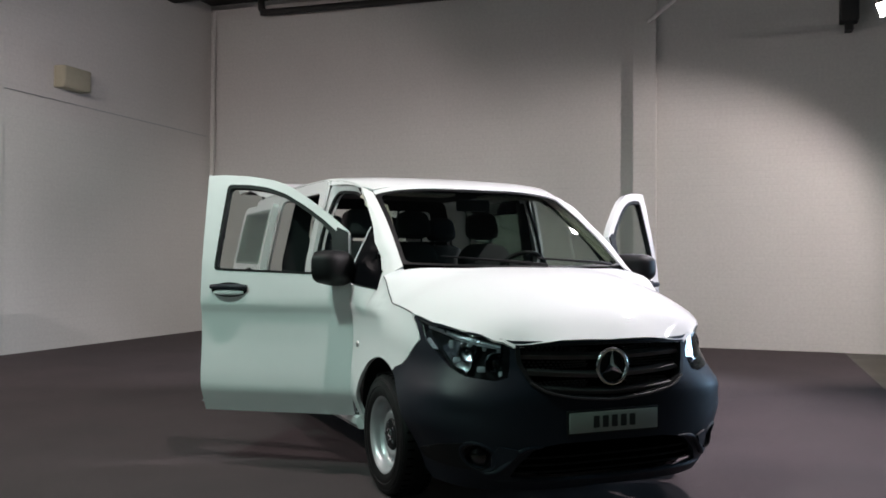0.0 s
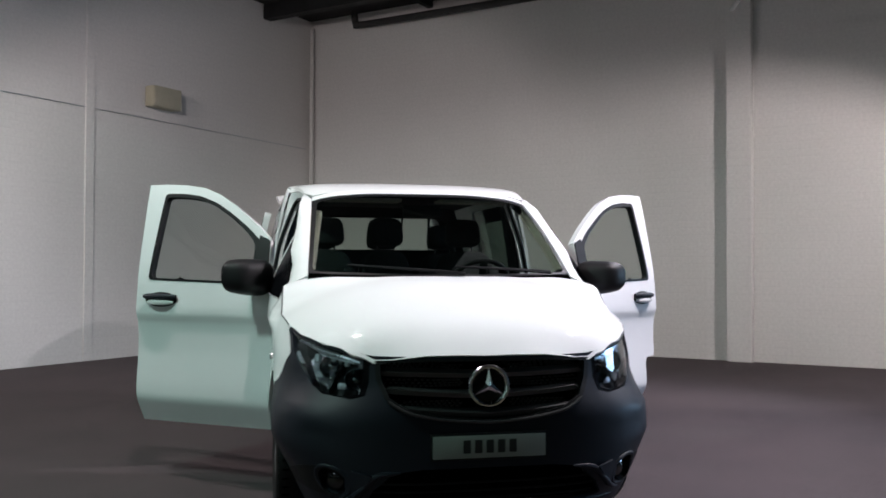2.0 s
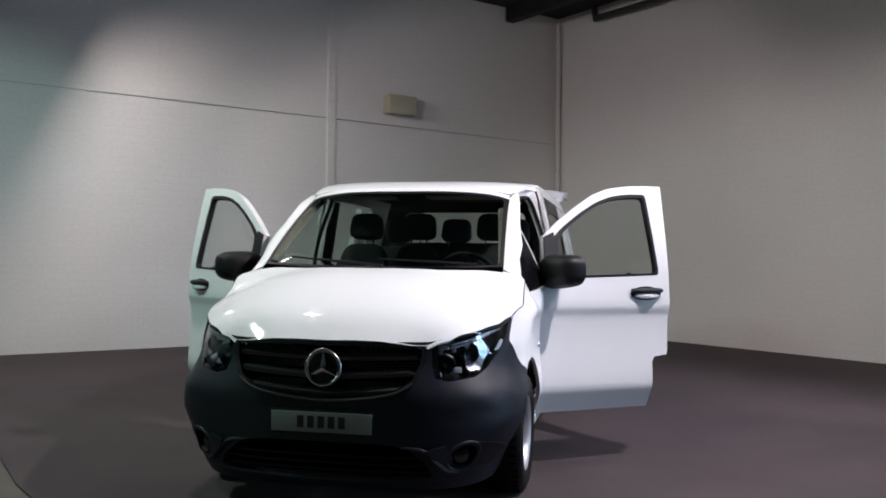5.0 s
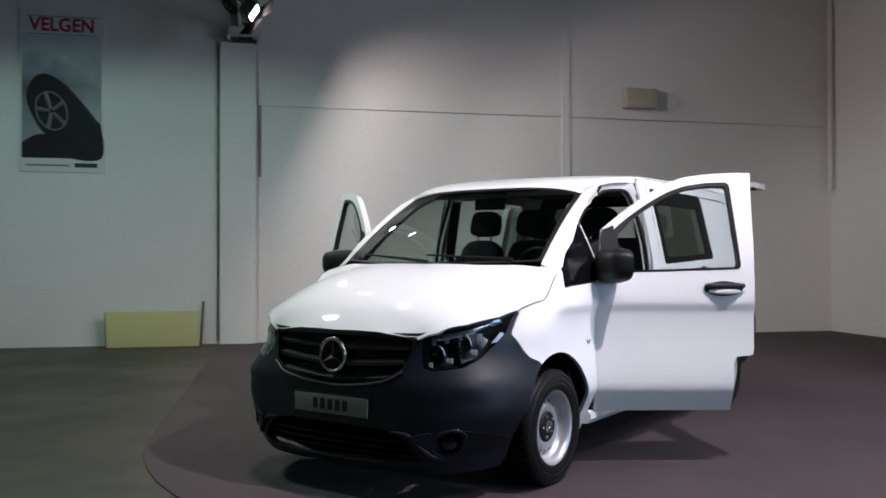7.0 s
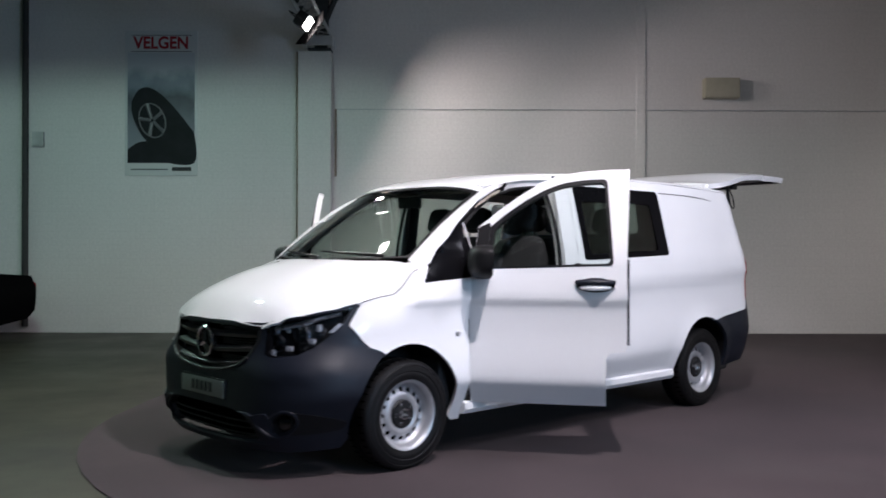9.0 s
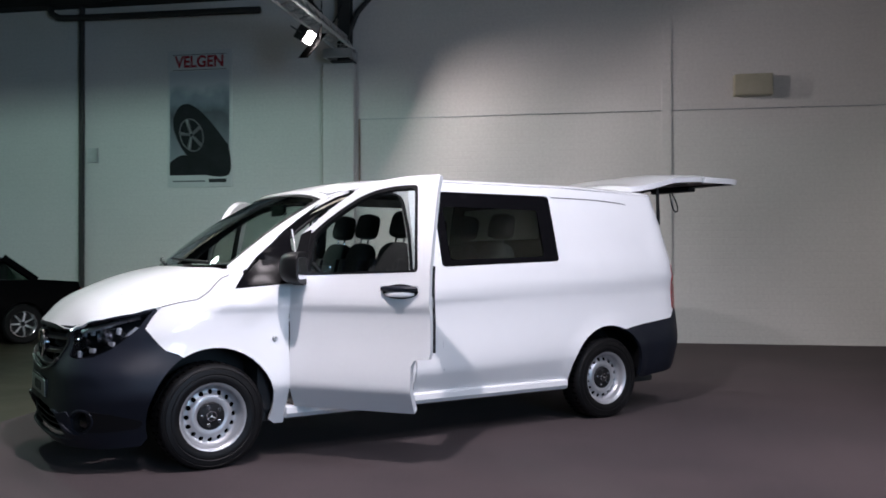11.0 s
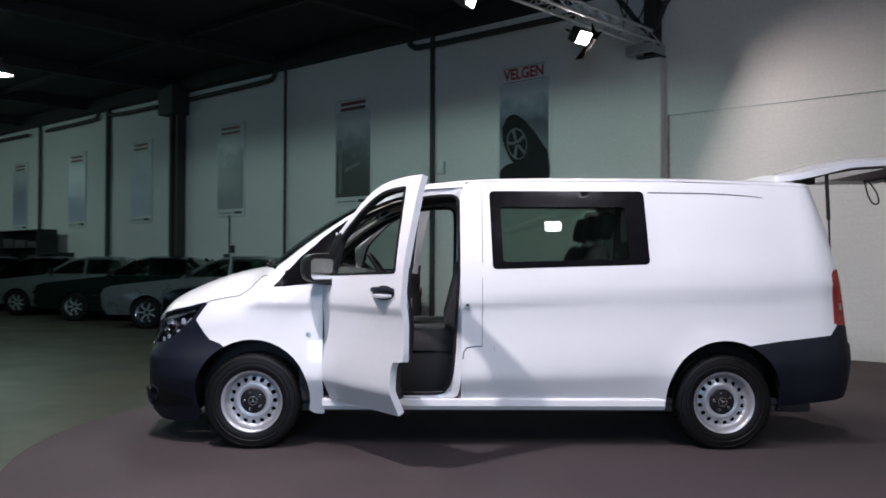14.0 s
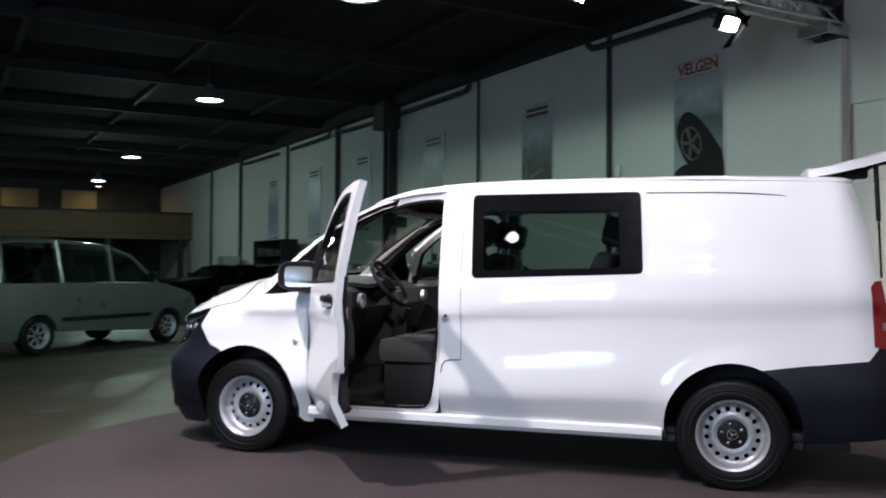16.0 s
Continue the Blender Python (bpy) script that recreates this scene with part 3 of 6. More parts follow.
lampbody = high_bay(Matrix.Translation(room(HIGHBAYS[0][0], HIGHBAYS[0][1], 4.58)))
for u, w in HIGHBAYS[1:]:
    copy_thing(lampbody, Matrix.Translation(room(u, w, 4.58)))

# posters
PAPER = material("poster_white", (0.62, 0.63, 0.62), 0.35, stain=0.1)


def picture_print(name, stops, rough=0.35):
    """A printed picture: bands of colour from its foot to its top, broken up by soft clouds."""
    m = material(name, (0.3, 0.3, 0.3), rough)
    nt = m.node_tree
    co, sep, noise_, add, band = (nt.nodes.new(k) for k in ("ShaderNodeTexCoord", "ShaderNodeSeparateXYZ", "ShaderNodeTexNoise", "ShaderNodeMath", "ShaderNodeValToRGB"))
    rng = nt.nodes.new("ShaderNodeMapRange")
    nt.links.new(co.outputs["Object"], sep.inputs[0])
    nt.links.new(co.outputs["Object"], noise_.inputs["Vector"])
    noise_.inputs["Scale"].default_value, noise_.inputs["Detail"].default_value = 3.0, 5
    rng.inputs[1].default_value, rng.inputs[2].default_value = -0.93, 0.78
    nt.links.new(sep.outputs[1], rng.inputs[0])
    add.operation = "MULTIPLY_ADD"
    add.inputs[1].default_value = 0.28
    nt.links.new(noise_.outputs["Fac"], add.inputs[0])
    nt.links.new(rng.outputs[0], add.inputs[2])
    while len(band.color_ramp.elements) < len(stops):
        band.color_ramp.elements.new(0.5)
    for e, (at, colour) in zip(band.color_ramp.elements, stops):
        e.position, e.color = at, (*colour, 1)
    nt.links.new(add.outputs[0], band.inputs[0])
    nt.links.new(band.outputs[0], nt.nodes["Principled BSDF"].inputs["Base Color"])
    return m


SKIES = {
    "wheel": picture_print("poster_storm_sky", [(0.10, (0.30, 0.33, 0.36)), (0.42, (0.20, 0.22, 0.25)), (0.72, (0.075, 0.085, 0.105)), (0.90, (0.26, 0.30, 0.35)), (1.0, (0.50, 0.53, 0.56))]),
    "low": picture_print("poster_dusk", [(0.10, (0.016, 0.015, 0.015)), (0.40, (0.022, 0.021, 0.022)), (0.62, (0.050, 0.050, 0.056)), (0.82, (0.16, 0.18, 0.22)), (1.0, (0.48, 0.50, 0.53))]),
    "mid": picture_print("poster_grey_road", [(0.12, (0.17, 0.17, 0.20)), (0.40, (0.085, 0.09, 0.11)), (0.70, (0.05, 0.055, 0.075)), (0.88, (0.15, 0.17, 0.22)), (1.0, (0.46, 0.49, 0.53))]),
    "": picture_print("poster_pale_sky", [(0.12, (0.42, 0.47, 0.56)), (0.40, (0.26, 0.31, 0.42)), (0.75, (0.20, 0.23, 0.31)), (1.0, (0.42, 0.45, 0.50))]),
}
RIMPRINT = material("poster_silver", (0.13, 0.135, 0.145), 0.35, stain=0.6, stain_scale=9)
# poster red darkened to imitate the dimmer light down the hall
DIMRED = material("dimmed_far_red", (0.13, 0.035, 0.037), 0.5)
DARKPRINT = material("poster_dark", (0.009, 0.010, 0.012), 0.5, stain=0.6, stain_scale=4, second=(0.022, 0.024, 0.028), spec=0.2)
MIDPRINT = material("poster_mid", (0.12, 0.13, 0.14), 0.35, stain=0.8, stain_scale=5, second=(0.05, 0.05, 0.05))
REDPRINT = material("poster_red", (0.34, 0.014, 0.022), 0.4)


def text(body, size, mat, parent, at, name="title"):
    cu = bpy.data.curves.new(name, "FONT")
    cu.body, cu.size, cu.align_x, cu.align_y, cu.extrude = body, size, "CENTER", "CENTER", 0.001
    cu.offset = 0.008
    tmp = bpy.data.objects.new(name, cu)
    scene.collection.objects.link(tmp)
    dep = bpy.context.evaluated_depsgraph_get()
    me = bpy.data.meshes.new_from_object(tmp.evaluated_get(dep))
    bpy.data.objects.remove(tmp)
    me.materials.append(mat)
    ob = new(name, me)
    ob.parent = parent
    ob.matrix_basis = at
    return ob


def disc(cx, cy, rx, ry, z, turn=0.0, n=36):
    bm = bmesh.new()
    c, s = math.cos(radians(turn)), math.sin(radians(turn))
    top = [bm.verts.new((cx + rx * math.cos(a) * c - ry * math.sin(a) * s, cy + rx * math.cos(a) * s + ry * math.sin(a) * c, z)) for a in (k * math.tau / n for k in range(n))]
    bm.faces.new(top)
    return bm


def poster(u, kind, label, z=3.52):
    # local frame: x to the right as seen from the hall, y up, z out of the wall
    m = ROOM @ Matrix(((-1, 0, 0, u), (0, 0, 1, 0.0), (0, 1, 0, z + 0.03), (0, 0, 0, 1))) @ Matrix.Diagonal((1.05, 1.01, 1.0, 1.0))
    p = thing("wall_poster_print", m, label, "poster", "posters on the wall")
    part("board", box((-0.54, -1.12, 0.004), (0.54, 1.12, 0.03), 0.004), PAPER, p)
    part("picture", box((-0.50, -0.93, 0.028), (0.50, 0.78, 0.033)), SKIES[kind], p, "grey-blue cloudy picture", smooth=0)
    part("heading_band", box((-0.46, 0.80, 0.028), (0.46, 1.05, 0.0335)), PAPER, p, smooth=0)
    part("footer_bar", box((0.16, -1.05, 0.029), (0.45, -0.99, 0.034)), INK, p, smooth=0)
    part("footer_bar", box((-0.45, -1.035, 0.029), (0.10, -1.015, 0.034)), MIDPRINT, p, smooth=0)
    part("rule", box((-0.45, 1.045, 0.029), (0.45, 1.053, 0.0345)), INK, p, smooth=0)
    part("rule", box((-0.45, 0.795, 0.029), (0.45, 0.803, 0.0345)), INK, p, smooth=0)
    if kind == "wheel":
        t = text("VELGEN", 0.27, REDPRINT, p, pose(0, 0.925, 0.034))
        t.scale = (0.84, 0.96, 1)
        ol = smoothline([(-0.44, 0.02, 0), (-0.34, 0.20, 0), (-0.18, 0.24, 0), (0.02, 0.12, 0), (0.24, -0.12, 0), (0.42, -0.36, 0), (0.499, -0.50, 0), (0.499, -0.92, 0), (0.1, -0.92, 0), (-0.10, -0.72, 0), (-0.30, -0.48, 0), (-0.43, -0.18, 0), (-0.44, 0.02, 0)], 5)[:-1]
        part("tyre_picture", panel([(q.x, q.y) for q in ol], lambda a, b: Vector((a, b, 0.036)), 0.2, 0.003, (0, 0, 1)), DARKPRINT, p, "dark leaning tyre", smooth=0)
        bm = bmesh.new()
        lean = radians(18)
        spot = lambda r, a: (-0.13 + r * (0.70 * math.cos(a) * math.cos(lean) - math.sin(a) * math.sin(lean)), -0.27 + r * (0.70 * math.cos(a) * math.sin(lean) + math.sin(a) * math.cos(lean)), 0.039)
        add_tube(bm, [spot(0.27, k * math.tau / 32) for k in range(32)], 0.011, 6, close=True)
        for k in range(5):
            a = k * math.tau / 5 + 0.3
            add_tube(bm, [spot(0.03, a), spot(0.26, a)], [0.022, 0.030], 6)
        part("rim_picture", bm, RIMPRINT, p, "silver spoked rim")
        low = smoothline([(-0.499, -0.72, 0), (-0.36, -0.62, 0), (-0.2, -0.60, 0), (-0.02, -0.74, 0), (0.12, -0.925, 0)], 5)
        part("ground_picture", panel([(q.x, q.y) for q in low] + [(-0.499, -0.925)], lambda a, b: Vector((a, b, 0.035)), 0.2, 0.002, (0, 0, 1)), DARKPRINT, p, smooth=0)
    else:
        part("title_bar", box((-0.36, 0.83, 0.033), (0.36, 0.90, 0.035)), DIMRED, p, "red title bar, darkened as if dimly lit", smooth=0)
        part("title_bar", box((-0.36, 0.94, 0.033), (0.36, 1.01, 0.035)), DIMRED, p, smooth=0)
        if kind == "low":
            part("light_streak", box((-0.40, -0.86, 0.032), (-0.33, 0.25, 0.0345)), MIDPRINT, p, smooth=0)
            part("light_streak", panel([(-0.22, -0.42), (0.22, -0.28), (0.20, -0.22), (-0.20, -0.34)], lambda a, b: Vector((a, b, 0.0355)), 0.3, 0.002, (0, 0, 1)), MIDPRINT, p, smooth=0)


poster(12.30, "wheel", "tall framed poster of a tyre under a red heading", 3.56)
poster(16.68, "low", "tall framed poster of a dark road picture with red heading", 3.51)
poster(21.02, "mid", "tall framed poster with a grey picture and red heading", 3.42)
poster(25.2, "", "tall pale grey-blue poster with red heading", 3.38)
poster(28.95, "", "tall pale grey-blue poster with red heading", 3.34)
poster(33.0, "", "tall pale grey-blue poster with red heading", 3.34)
# yellow board leaning at the wall
YELLOW = material("pale_yellow_board", (0.62, 0.60, 0.30), 0.35, stain=0.25, stain_scale=2, second=(0.5, 0.48, 0.22))
brd = thing("yellow_board", ROOM @ pose(11.02, 0.30, 0.0, 12, 0, 180), "pale yellow board leaning against the wall", "board")
part("sheet", box((-0.64, -0.012, 0.005), (0.60, 0.012, 0.52), 0.004), YELLOW, brd)
part("backing", box((-0.66, 0.02, 0.005), (-0.30, 0.05, 0.50), 0.004), material("old_cardboard", (0.30, 0.25, 0.12), 0.8, stain=0.4, stain_scale=4), brd)
stick = thing("broom_stick", ROOM @ pose(10.40, 0.22, 0.0), "short wooden stick leaning on the wall", "stick")
part("shaft", tube([(0, 0.02, 0.0), (-0.03, -0.14, 0.62)], 0.018, 8), material("dark_wood", (0.12, 0.08, 0.05), 0.7, stain=0.4, stain_scale=12), stick)
sock = thing("wall_switch", ROOM @ pose(14.22, 0.0, 3.02), "small grey switch box on the wall", "switch")
part("plate", box((-0.09, 0.0, -0.12), (0.09, 0.06, 0.12), 0.01), ALU, sock)

# ---- far end of the hall ----
TIMBER = material("brown_stained_timber", (0.16, 0.10, 0.05), 0.6, stain=0.5, stain_scale=3)
CREAM = material("cream_panel", (0.24, 0.20, 0.12), 0.6, stain=0.2)
gal = thing("gallery", ROOM @ pose(47.0, 6.0, 0), "timber mezzanine gallery across the end of the hall", "gallery")
part("floor_slab", box((-2.0, -6.0, 2.55), (4.9, 15.0, 2.80), 0.01), TIMBER, gal, smooth=0)
part("balustrade", box((-2.05, -6.0, 2.80), (-1.95, 15.0, 3.75), 0.01), TIMBER, gal, "brown boarded balustrade", smooth=0)
part("top_rail", box((-2.12, -6.0, 3.75), (-1.88, 15.0, 3.85), 0.01), STEELDARK, gal, smooth=0)
for k in range(7):
    part("post", box((-2.1, -5.6 + 3.3 * k, 0.0), (-1.85, -5.35 + 3.3 * k, 2.55), 0.01), STEELDARK, gal, smooth=0)
for k, w in enumerate((-2.6, 0.2, 3.4, 6.6)):
    part("back_panel", box((4.6, w, 2.85), (4.75, w + 1.7, 5.2), 0.01), CREAM, gal, "warm lit cream panel", smooth=0)
for w in (3.5, 8.5):
    lamp = bpy.data.lights.new("gallery_light", "AREA")
    lamp.shape, lamp.size, lamp.energy, lamp.color = "DISK", 0.4, 16, (1.0, 0.72, 0.38)
    ob = new("gallery_light", lamp)
    ob.matrix_world = Matrix.Translation(room(50.2, w, 5.3))
    g = thing("gallery_lamp", Matrix.Translation(room(50.2, w, 5.33)), "small warm lamp over the gallery", "lamp", "gallery lamps")
    part("shade", lathe([(0.05, 0.2), (0.12, 0.1), (0.22, 0.02), (0.21, 0.015), (0.04, 0.18)], 20, "z"), STEELDARK, g)
    part("bulb", lathe([(0.0, 0.0), (0.12, 0.02), (0.1, 0.08), (0.0, 0.1)], 16, "z"), emitter("lamp_warm", (1.0, 0.75, 0.4), 6), g)
# shelf stacks and cabinets along the wall, far down
SHELFDARK = material("dark_shelf", (0.018, 0.019, 0.020), 0.6, stain=0.4, stain_scale=2)


def rack(u, w, wide, high, deep, shelves, label):
    r = thing("storage_rack", ROOM @ pose(u, w, 0), label, "rack", "racks by the wall")
    for du in (-wide / 2, wide / 2 - 0.05):
        part("side_panel", box((du, 0, 0), (du + 0.05, deep, high), 0.005), SHELFDARK, r, smooth=0)
    part("back_panel", box((-wide / 2 + 0.05, 0.0, 0.05), (wide / 2 - 0.05, 0.03, high), 0.004), SHELFDARK, r, smooth=0)
    for k in range(shelves):
        z = 0.1 + (high - 0.14) * k / (shelves - 1)
        part("shelf", box((-wide / 2 + 0.05, 0.03, z), (wide / 2 - 0.05, deep, z + 0.03), 0.004), SHELFDARK, r, smooth=0)
        if k < shelves - 1:
            for n in range(3):
                x = -wide / 2 + 0.12 + n * (wide - 0.2) / 3
                part("stored_box", box((x, 0.08, z + 0.03), (x + (wide - 0.4) / 3.4, deep - 0.08, z + 0.03 + (0.16 + 0.05 * ((n + k) % 3))), 0.01), STEELDARK, r)


rack(31.1, 0.30, 2.9, 2.2, 0.6, 5, "tall dark storage rack full of boxes")
rack(28.95, 0.30, 0.9, 1.5, 0.6, 3, "low dark storage rack")
cab = thing("metal_cabinet", ROOM @ pose(36.6, 0.3, 0), "pale grey metal cabinet by the wall", "cabinet")
part("body", box((-0.5, 0, 0), (0.5, 0.6, 1.7), 0.01), ALU, cab)
part("door", box((-0.47, 0.6, 0.05), (-0.01, 0.62, 1.66), 0.006), ALU, cab)
part("door", box((0.01, 0.6, 0.05), (0.47, 0.62, 1.66), 0.006), ALU, cab)
drain = thing("floor_drain", ROOM @ pose(10.75, 9.6, 0.0), "dark cast iron drain cover in the floor", "drain")
part("frame", lathe([(0.10, 0.004), (0.17, 0.006), (0.175, 0.0)], 28, "z"), STEELDARK, drain)
part("cover", lathe([(0.0, 0.004), (0.10, 0.004), (0.10, 0.0)], 24, "z"), STEELDARK, drain)

# ---- the van: x ahead, y to its left, origin under the front axle ----
van = thing("panel_van", pose(0, 0, 0), "white van with dark grey bumpers, front doors and tailgate open", "van")
PROFILE = [(0.12, 0.785), (0.20, 0.815), (0.28, 0.848), (0.36, 0.884), (0.47, 0.938), (0.495, 0.9465), (0.56, 0.9455), (0.66, 0.937), (0.78, 0.928), (0.88, 0.929), (0.94, 0.934), (0.965, 0.940), (0.985, 0.950),
           (1.01, 0.9535), (1.1, 0.947), (1.2, 0.938), (1.26, 0.931), (1.4, 0.905), (1.55, 0.873), (1.7, 0.84), (1.8, 0.812), (1.88, 0.775)]
CREASES = (0.47, 0.495, 0.94, 0.965, 0.985, 1.01)
FRONT = [(0.10, 0.735), (0.17, 0.815), (0.25, 0.855), (0.33, 0.850), (0.42, 0.840), (0.55, 0.826), (0.70, 0.822), (0.80, 0.812), (0.88, 0.803), (0.92, 0.800), (0.97, 0.785), (1.02, 0.73), (1.1, 0.55), (1.25, 0.2)]
BACK = [(0.2, -4.08), (0.35, -4.18), (0.6, -4.20), (0.8, -4.18), (1.2, -4.11), (1.5, -4.03), (1.85, -3.90)]
LEN, POW, REAR0 = 1.35, 2.6, -3.68
HOODTOP = [(-0.25, 1.290), (-0.1, 1.266), (0.06, 1.236), (0.2, 1.208), (0.323, 1.173), (0.45, 1.126), (0.52, 1.096), (0.6, 1.060), (0.65, 1.034), (0.70, 1.000), (0.742, 0.962), (0.77, 0.932), (0.79, 0.908), (0.808, 0.886), (0.86, 0.81)]
HOODEDGE = [(-0.25, 0.868), (-0.12, 0.875), (0.1, 0.890), (0.323, 0.860), (0.45, 0.815), (0.6, 0.725), (0.70, 0.604), (0.742, 0.512), (0.785, 0.34), (0.80, 0.2), (0.815, 0.1)]
HOODDROP = [(-0.25, 0.068), (-0.12, 0.078), (-0.06, 0.084), (-0.02, 0.115), (0.02, 0.150), (0.06, 0.172), (0.1, 0.182), (0.2, 0.178), (0.323, 0.171), (0.45, 0.158), (0.6, 0.124), (0.66, 0.105), (0.70, 0.094), (0.742, 0.073), (0.785, 0.022), (0.808, 0.0)]
SHOULDER = [(-0.5, 1.22), (-0.2, 1.16), (-0.12, 1.187), (-0.06, 1.173), (-0.02, 1.136), (0.02, 1.094), (0.06, 1.064), (0.1, 1.046), (0.2, 1.030), (0.323, 1.002), (0.45, 0.967), (0.6, 0.935), (0.70, 0.906), (0.742, 0.889), (0.9, 0.875)]


def half(x, z):
    """The body's half width."""
    lift = 0.125 * min(1.0, max(0.0, (-1.35 - x) / 2.5)) * min(1.0, max(0.0, (z - 0.38) / 0.25)) * min(1.0, max(0.0, (1.38 - z) / 0.27))
    y = ramp(z - lift, PROFILE)
    if x < -3.1:
        y -= 0.012 * ((-3.1 - max(x, REAR0)) / 0.6) ** 2
    if x < REAR0:
        y *= (1 - min(0.999, (x - REAR0) / (soft(z, BACK) - REAR0)) ** 4) ** 0.25
    if x > -0.5 and z < 1.3:
        ze = ramp(x, SHOULDER)
        t = min(1.0, max(0.0, (z - ze + 0.17) / 0.17))
        y += (min(y, ramp(x, HOODEDGE)) - y) * t * t * (3 - 2 * t) * min(1.0, (x + 0.5) / 0.30)
    if -3.76 < x < -2.70 and 1.26 < z < 1.76:
        y -= 0.007 * min(1.0, (x + 3.76) / 0.07, (-2.70 - x) / 0.02, (z - 1.26) / 0.05, (1.76 - z) / 0.03)
    flare = math.hypot(x + 3.2, z - 0.358) - 0.39
    if -0.03 < flare < 0.25:
        y += 0.016 * math.exp(-(max(flare, 0.0) / 0.055) ** 2)
    if z > 1.2 and x > -1.3:
        y -= 0.035 * min(1, (z - 1.2) / 0.3) * ((x + 1.3) / 0.8) ** 2
    return y


def arc(theta, p=POW):
    s, c = math.sin(theta), math.cos(theta)
    r = (abs(s) ** p + abs(c) ** p) ** (-1 / p)
    return r * s, r * c


def skin(a, z):
    """The lower body from the front's middle (a = 0) round either corner and back along the side."""
    sign, d = (1 if a >= 0 else -1), abs(a)
    if d > LEN:
        x = -(d - LEN)
        return Vector((x, sign * half(x, z), z))
    full = min(1.0, max(0.0, (0.80 - z) / 0.20))      # the bumper's corners are fuller low down
    s, c = arc((1 - d / LEN) * math.pi / 2, POW + 0.8 * full * full * (3 - 2 * full))
    x, y = soft(z, FRONT) * s, ramp(z, PROFILE) * c
    if z < 0.78:
        swell = 0.029 * math.sin(math.pi * d / LEN) * math.exp(-((z - 0.60) / (0.27 if z < 0.60 else 0.065)) ** 2)
        x, y = x + 0.45 * swell, y + 0.9 * swell
    if 0.35 < z < 0.70:      # pressed crease running inward and down from under the headlamp
        line = 0.515 + 0.115 * min(1.0, max(0.0, (d - 0.45) / 0.45))
        k = math.exp(-((d - 0.80) / 0.26) ** 4)
        x -= 0.014 * k * (1.0 if z < line else math.exp(-((z - line) / 0.012) ** 2)) * math.exp(-((z - line) / 0.10) ** 2 if z < line else 0.0)
    t = min(1.0, max(0.0, (z - ramp(x, SHOULDER) + 0.17) / 0.17))
    y += (min(y, ramp(x, HOODEDGE) + 0.004) - y) * t * t * (3 - 2 * t)
    return Vector((x, sign * y, z))


def by_x(x, z):
    if x <= 0:
        return (LEN - x, z)
    lo, hi = 0.0, LEN
    for _ in range(30):
        mid = (lo + hi) / 2
        lo, hi = (mid, hi) if skin(mid, z).x > x else (lo, mid)
    return (lo, z)


def by_y(y, z):
    lo, hi = 0.0, LEN
    for _ in range(30):
        mid = (lo + hi) / 2
        lo, hi = (mid, hi) if skin(mid, z).y < y else (lo, mid)
    return (lo, z)


def both(right_half):
    """A loop symmetric to the middle, from its left half (a >= 0), first to last."""
    return right_half + [(-a, z) for a, z in reversed(right_half) if a > 1e-4]


def inset(f, depth):
    """The surface f moved inward by depth."""
    def g(a, b):
        p, e = f(a, b), 0.01
        n = (f(a + e, b) - f(a - e, b)).cross(f(a, b + e) - f(a, b - e)).normalized()
        mid = Vector((-1.6, 0, min(p.z, 1.2)))
        if n.dot(p - mid) < 0:
            n = -n
        return p - n * depth
    return g


def mirror_y(bm):
    for v in bm.verts:
        v.co.y = -v.co.y
    bmesh.ops.reverse_faces(bm, faces=bm.faces)
    return bm


def arch(cx, r, a0, a1, n=14):
    return [(cx + r * math.cos(radians(a0 + (a1 - a0) * k / n)), 0.358 + r * math.sin(radians(a0 + (a1 - a0) * k / n))) for k in range(n + 1)]


# roof and screen
ROOFTOP = [(-0.60, 1.685), (-0.70, 1.732), (-0.78, 1.762), (-0.86, 1.788), (-1.0, 1.822), (-1.2, 1.850), (-1.6, 1.874), (-2.0, 1.888), (-3.0, 1.888), (-3.7, 1.870), (-3.9, 1.858)]
GUTTER = [(-0.75, 1.602), (-0.85, 1.673), (-0.92, 1.717), (-1.01, 1.757), (-1.15, 1.796), (-1.4, 1.826), (-1.7, 1.838), (-3.0, 1.838), (-3.9, 1.80)]


def inset_top(x):
    """How far the roof edge stands in over the front doorways."""
    return ramp(x, [(-1.52, 0.0), (-1.46, 0.012), (-1.38, 0.045), (-1.2, 0.070), (-1.0, 0.100), (-0.8, 0.115)])


def roof_z(x, y):
    zt, zg = soft(x, ROOFTOP), soft(x, GUTTER)
    k = min(abs(y) / (half(x, zg) - inset_top(x)), 1.0)
    return zg + (zt - zg) * (1 - k ** 2.6) ** (1 / 2.6)


def roof_map(x, q):
    zt, zg = soft(x, ROOFTOP), soft(x, GUTTER)
    s, c = arc(q * math.pi / 2)
    return Vector((x, (half(x, zg) - inset_top(x)) * s, zg + (zt - zg) * c))


def screen(u, v):
    bottom = Vector((0.06 - 0.20 * u * u, 0.745 * u, 1.213 + 0.02 * u * u))
    tx, ty = -0.765 - 0.085 * u * u, 0.675 * u
    top = Vector((tx, ty, roof_z(tx, ty) - 0.006 - 0.018 * u ** 4))
    return bottom.lerp(top, v) + Vector((0.55, 0, 0.8)) * (0.045 * math.sin(math.pi * v) * (1 - 0.45 * u * u))


def hood_z(x, y):
    return soft(x, HOODTOP) - ramp(x, HOODDROP) * min(abs(y) / soft(x, HOODEDGE), 1.15) ** 3.0


def edge_xz(x, down=0.0):
    y = ramp(x, HOODEDGE)
    return (x, hood_z(x, y) - down)


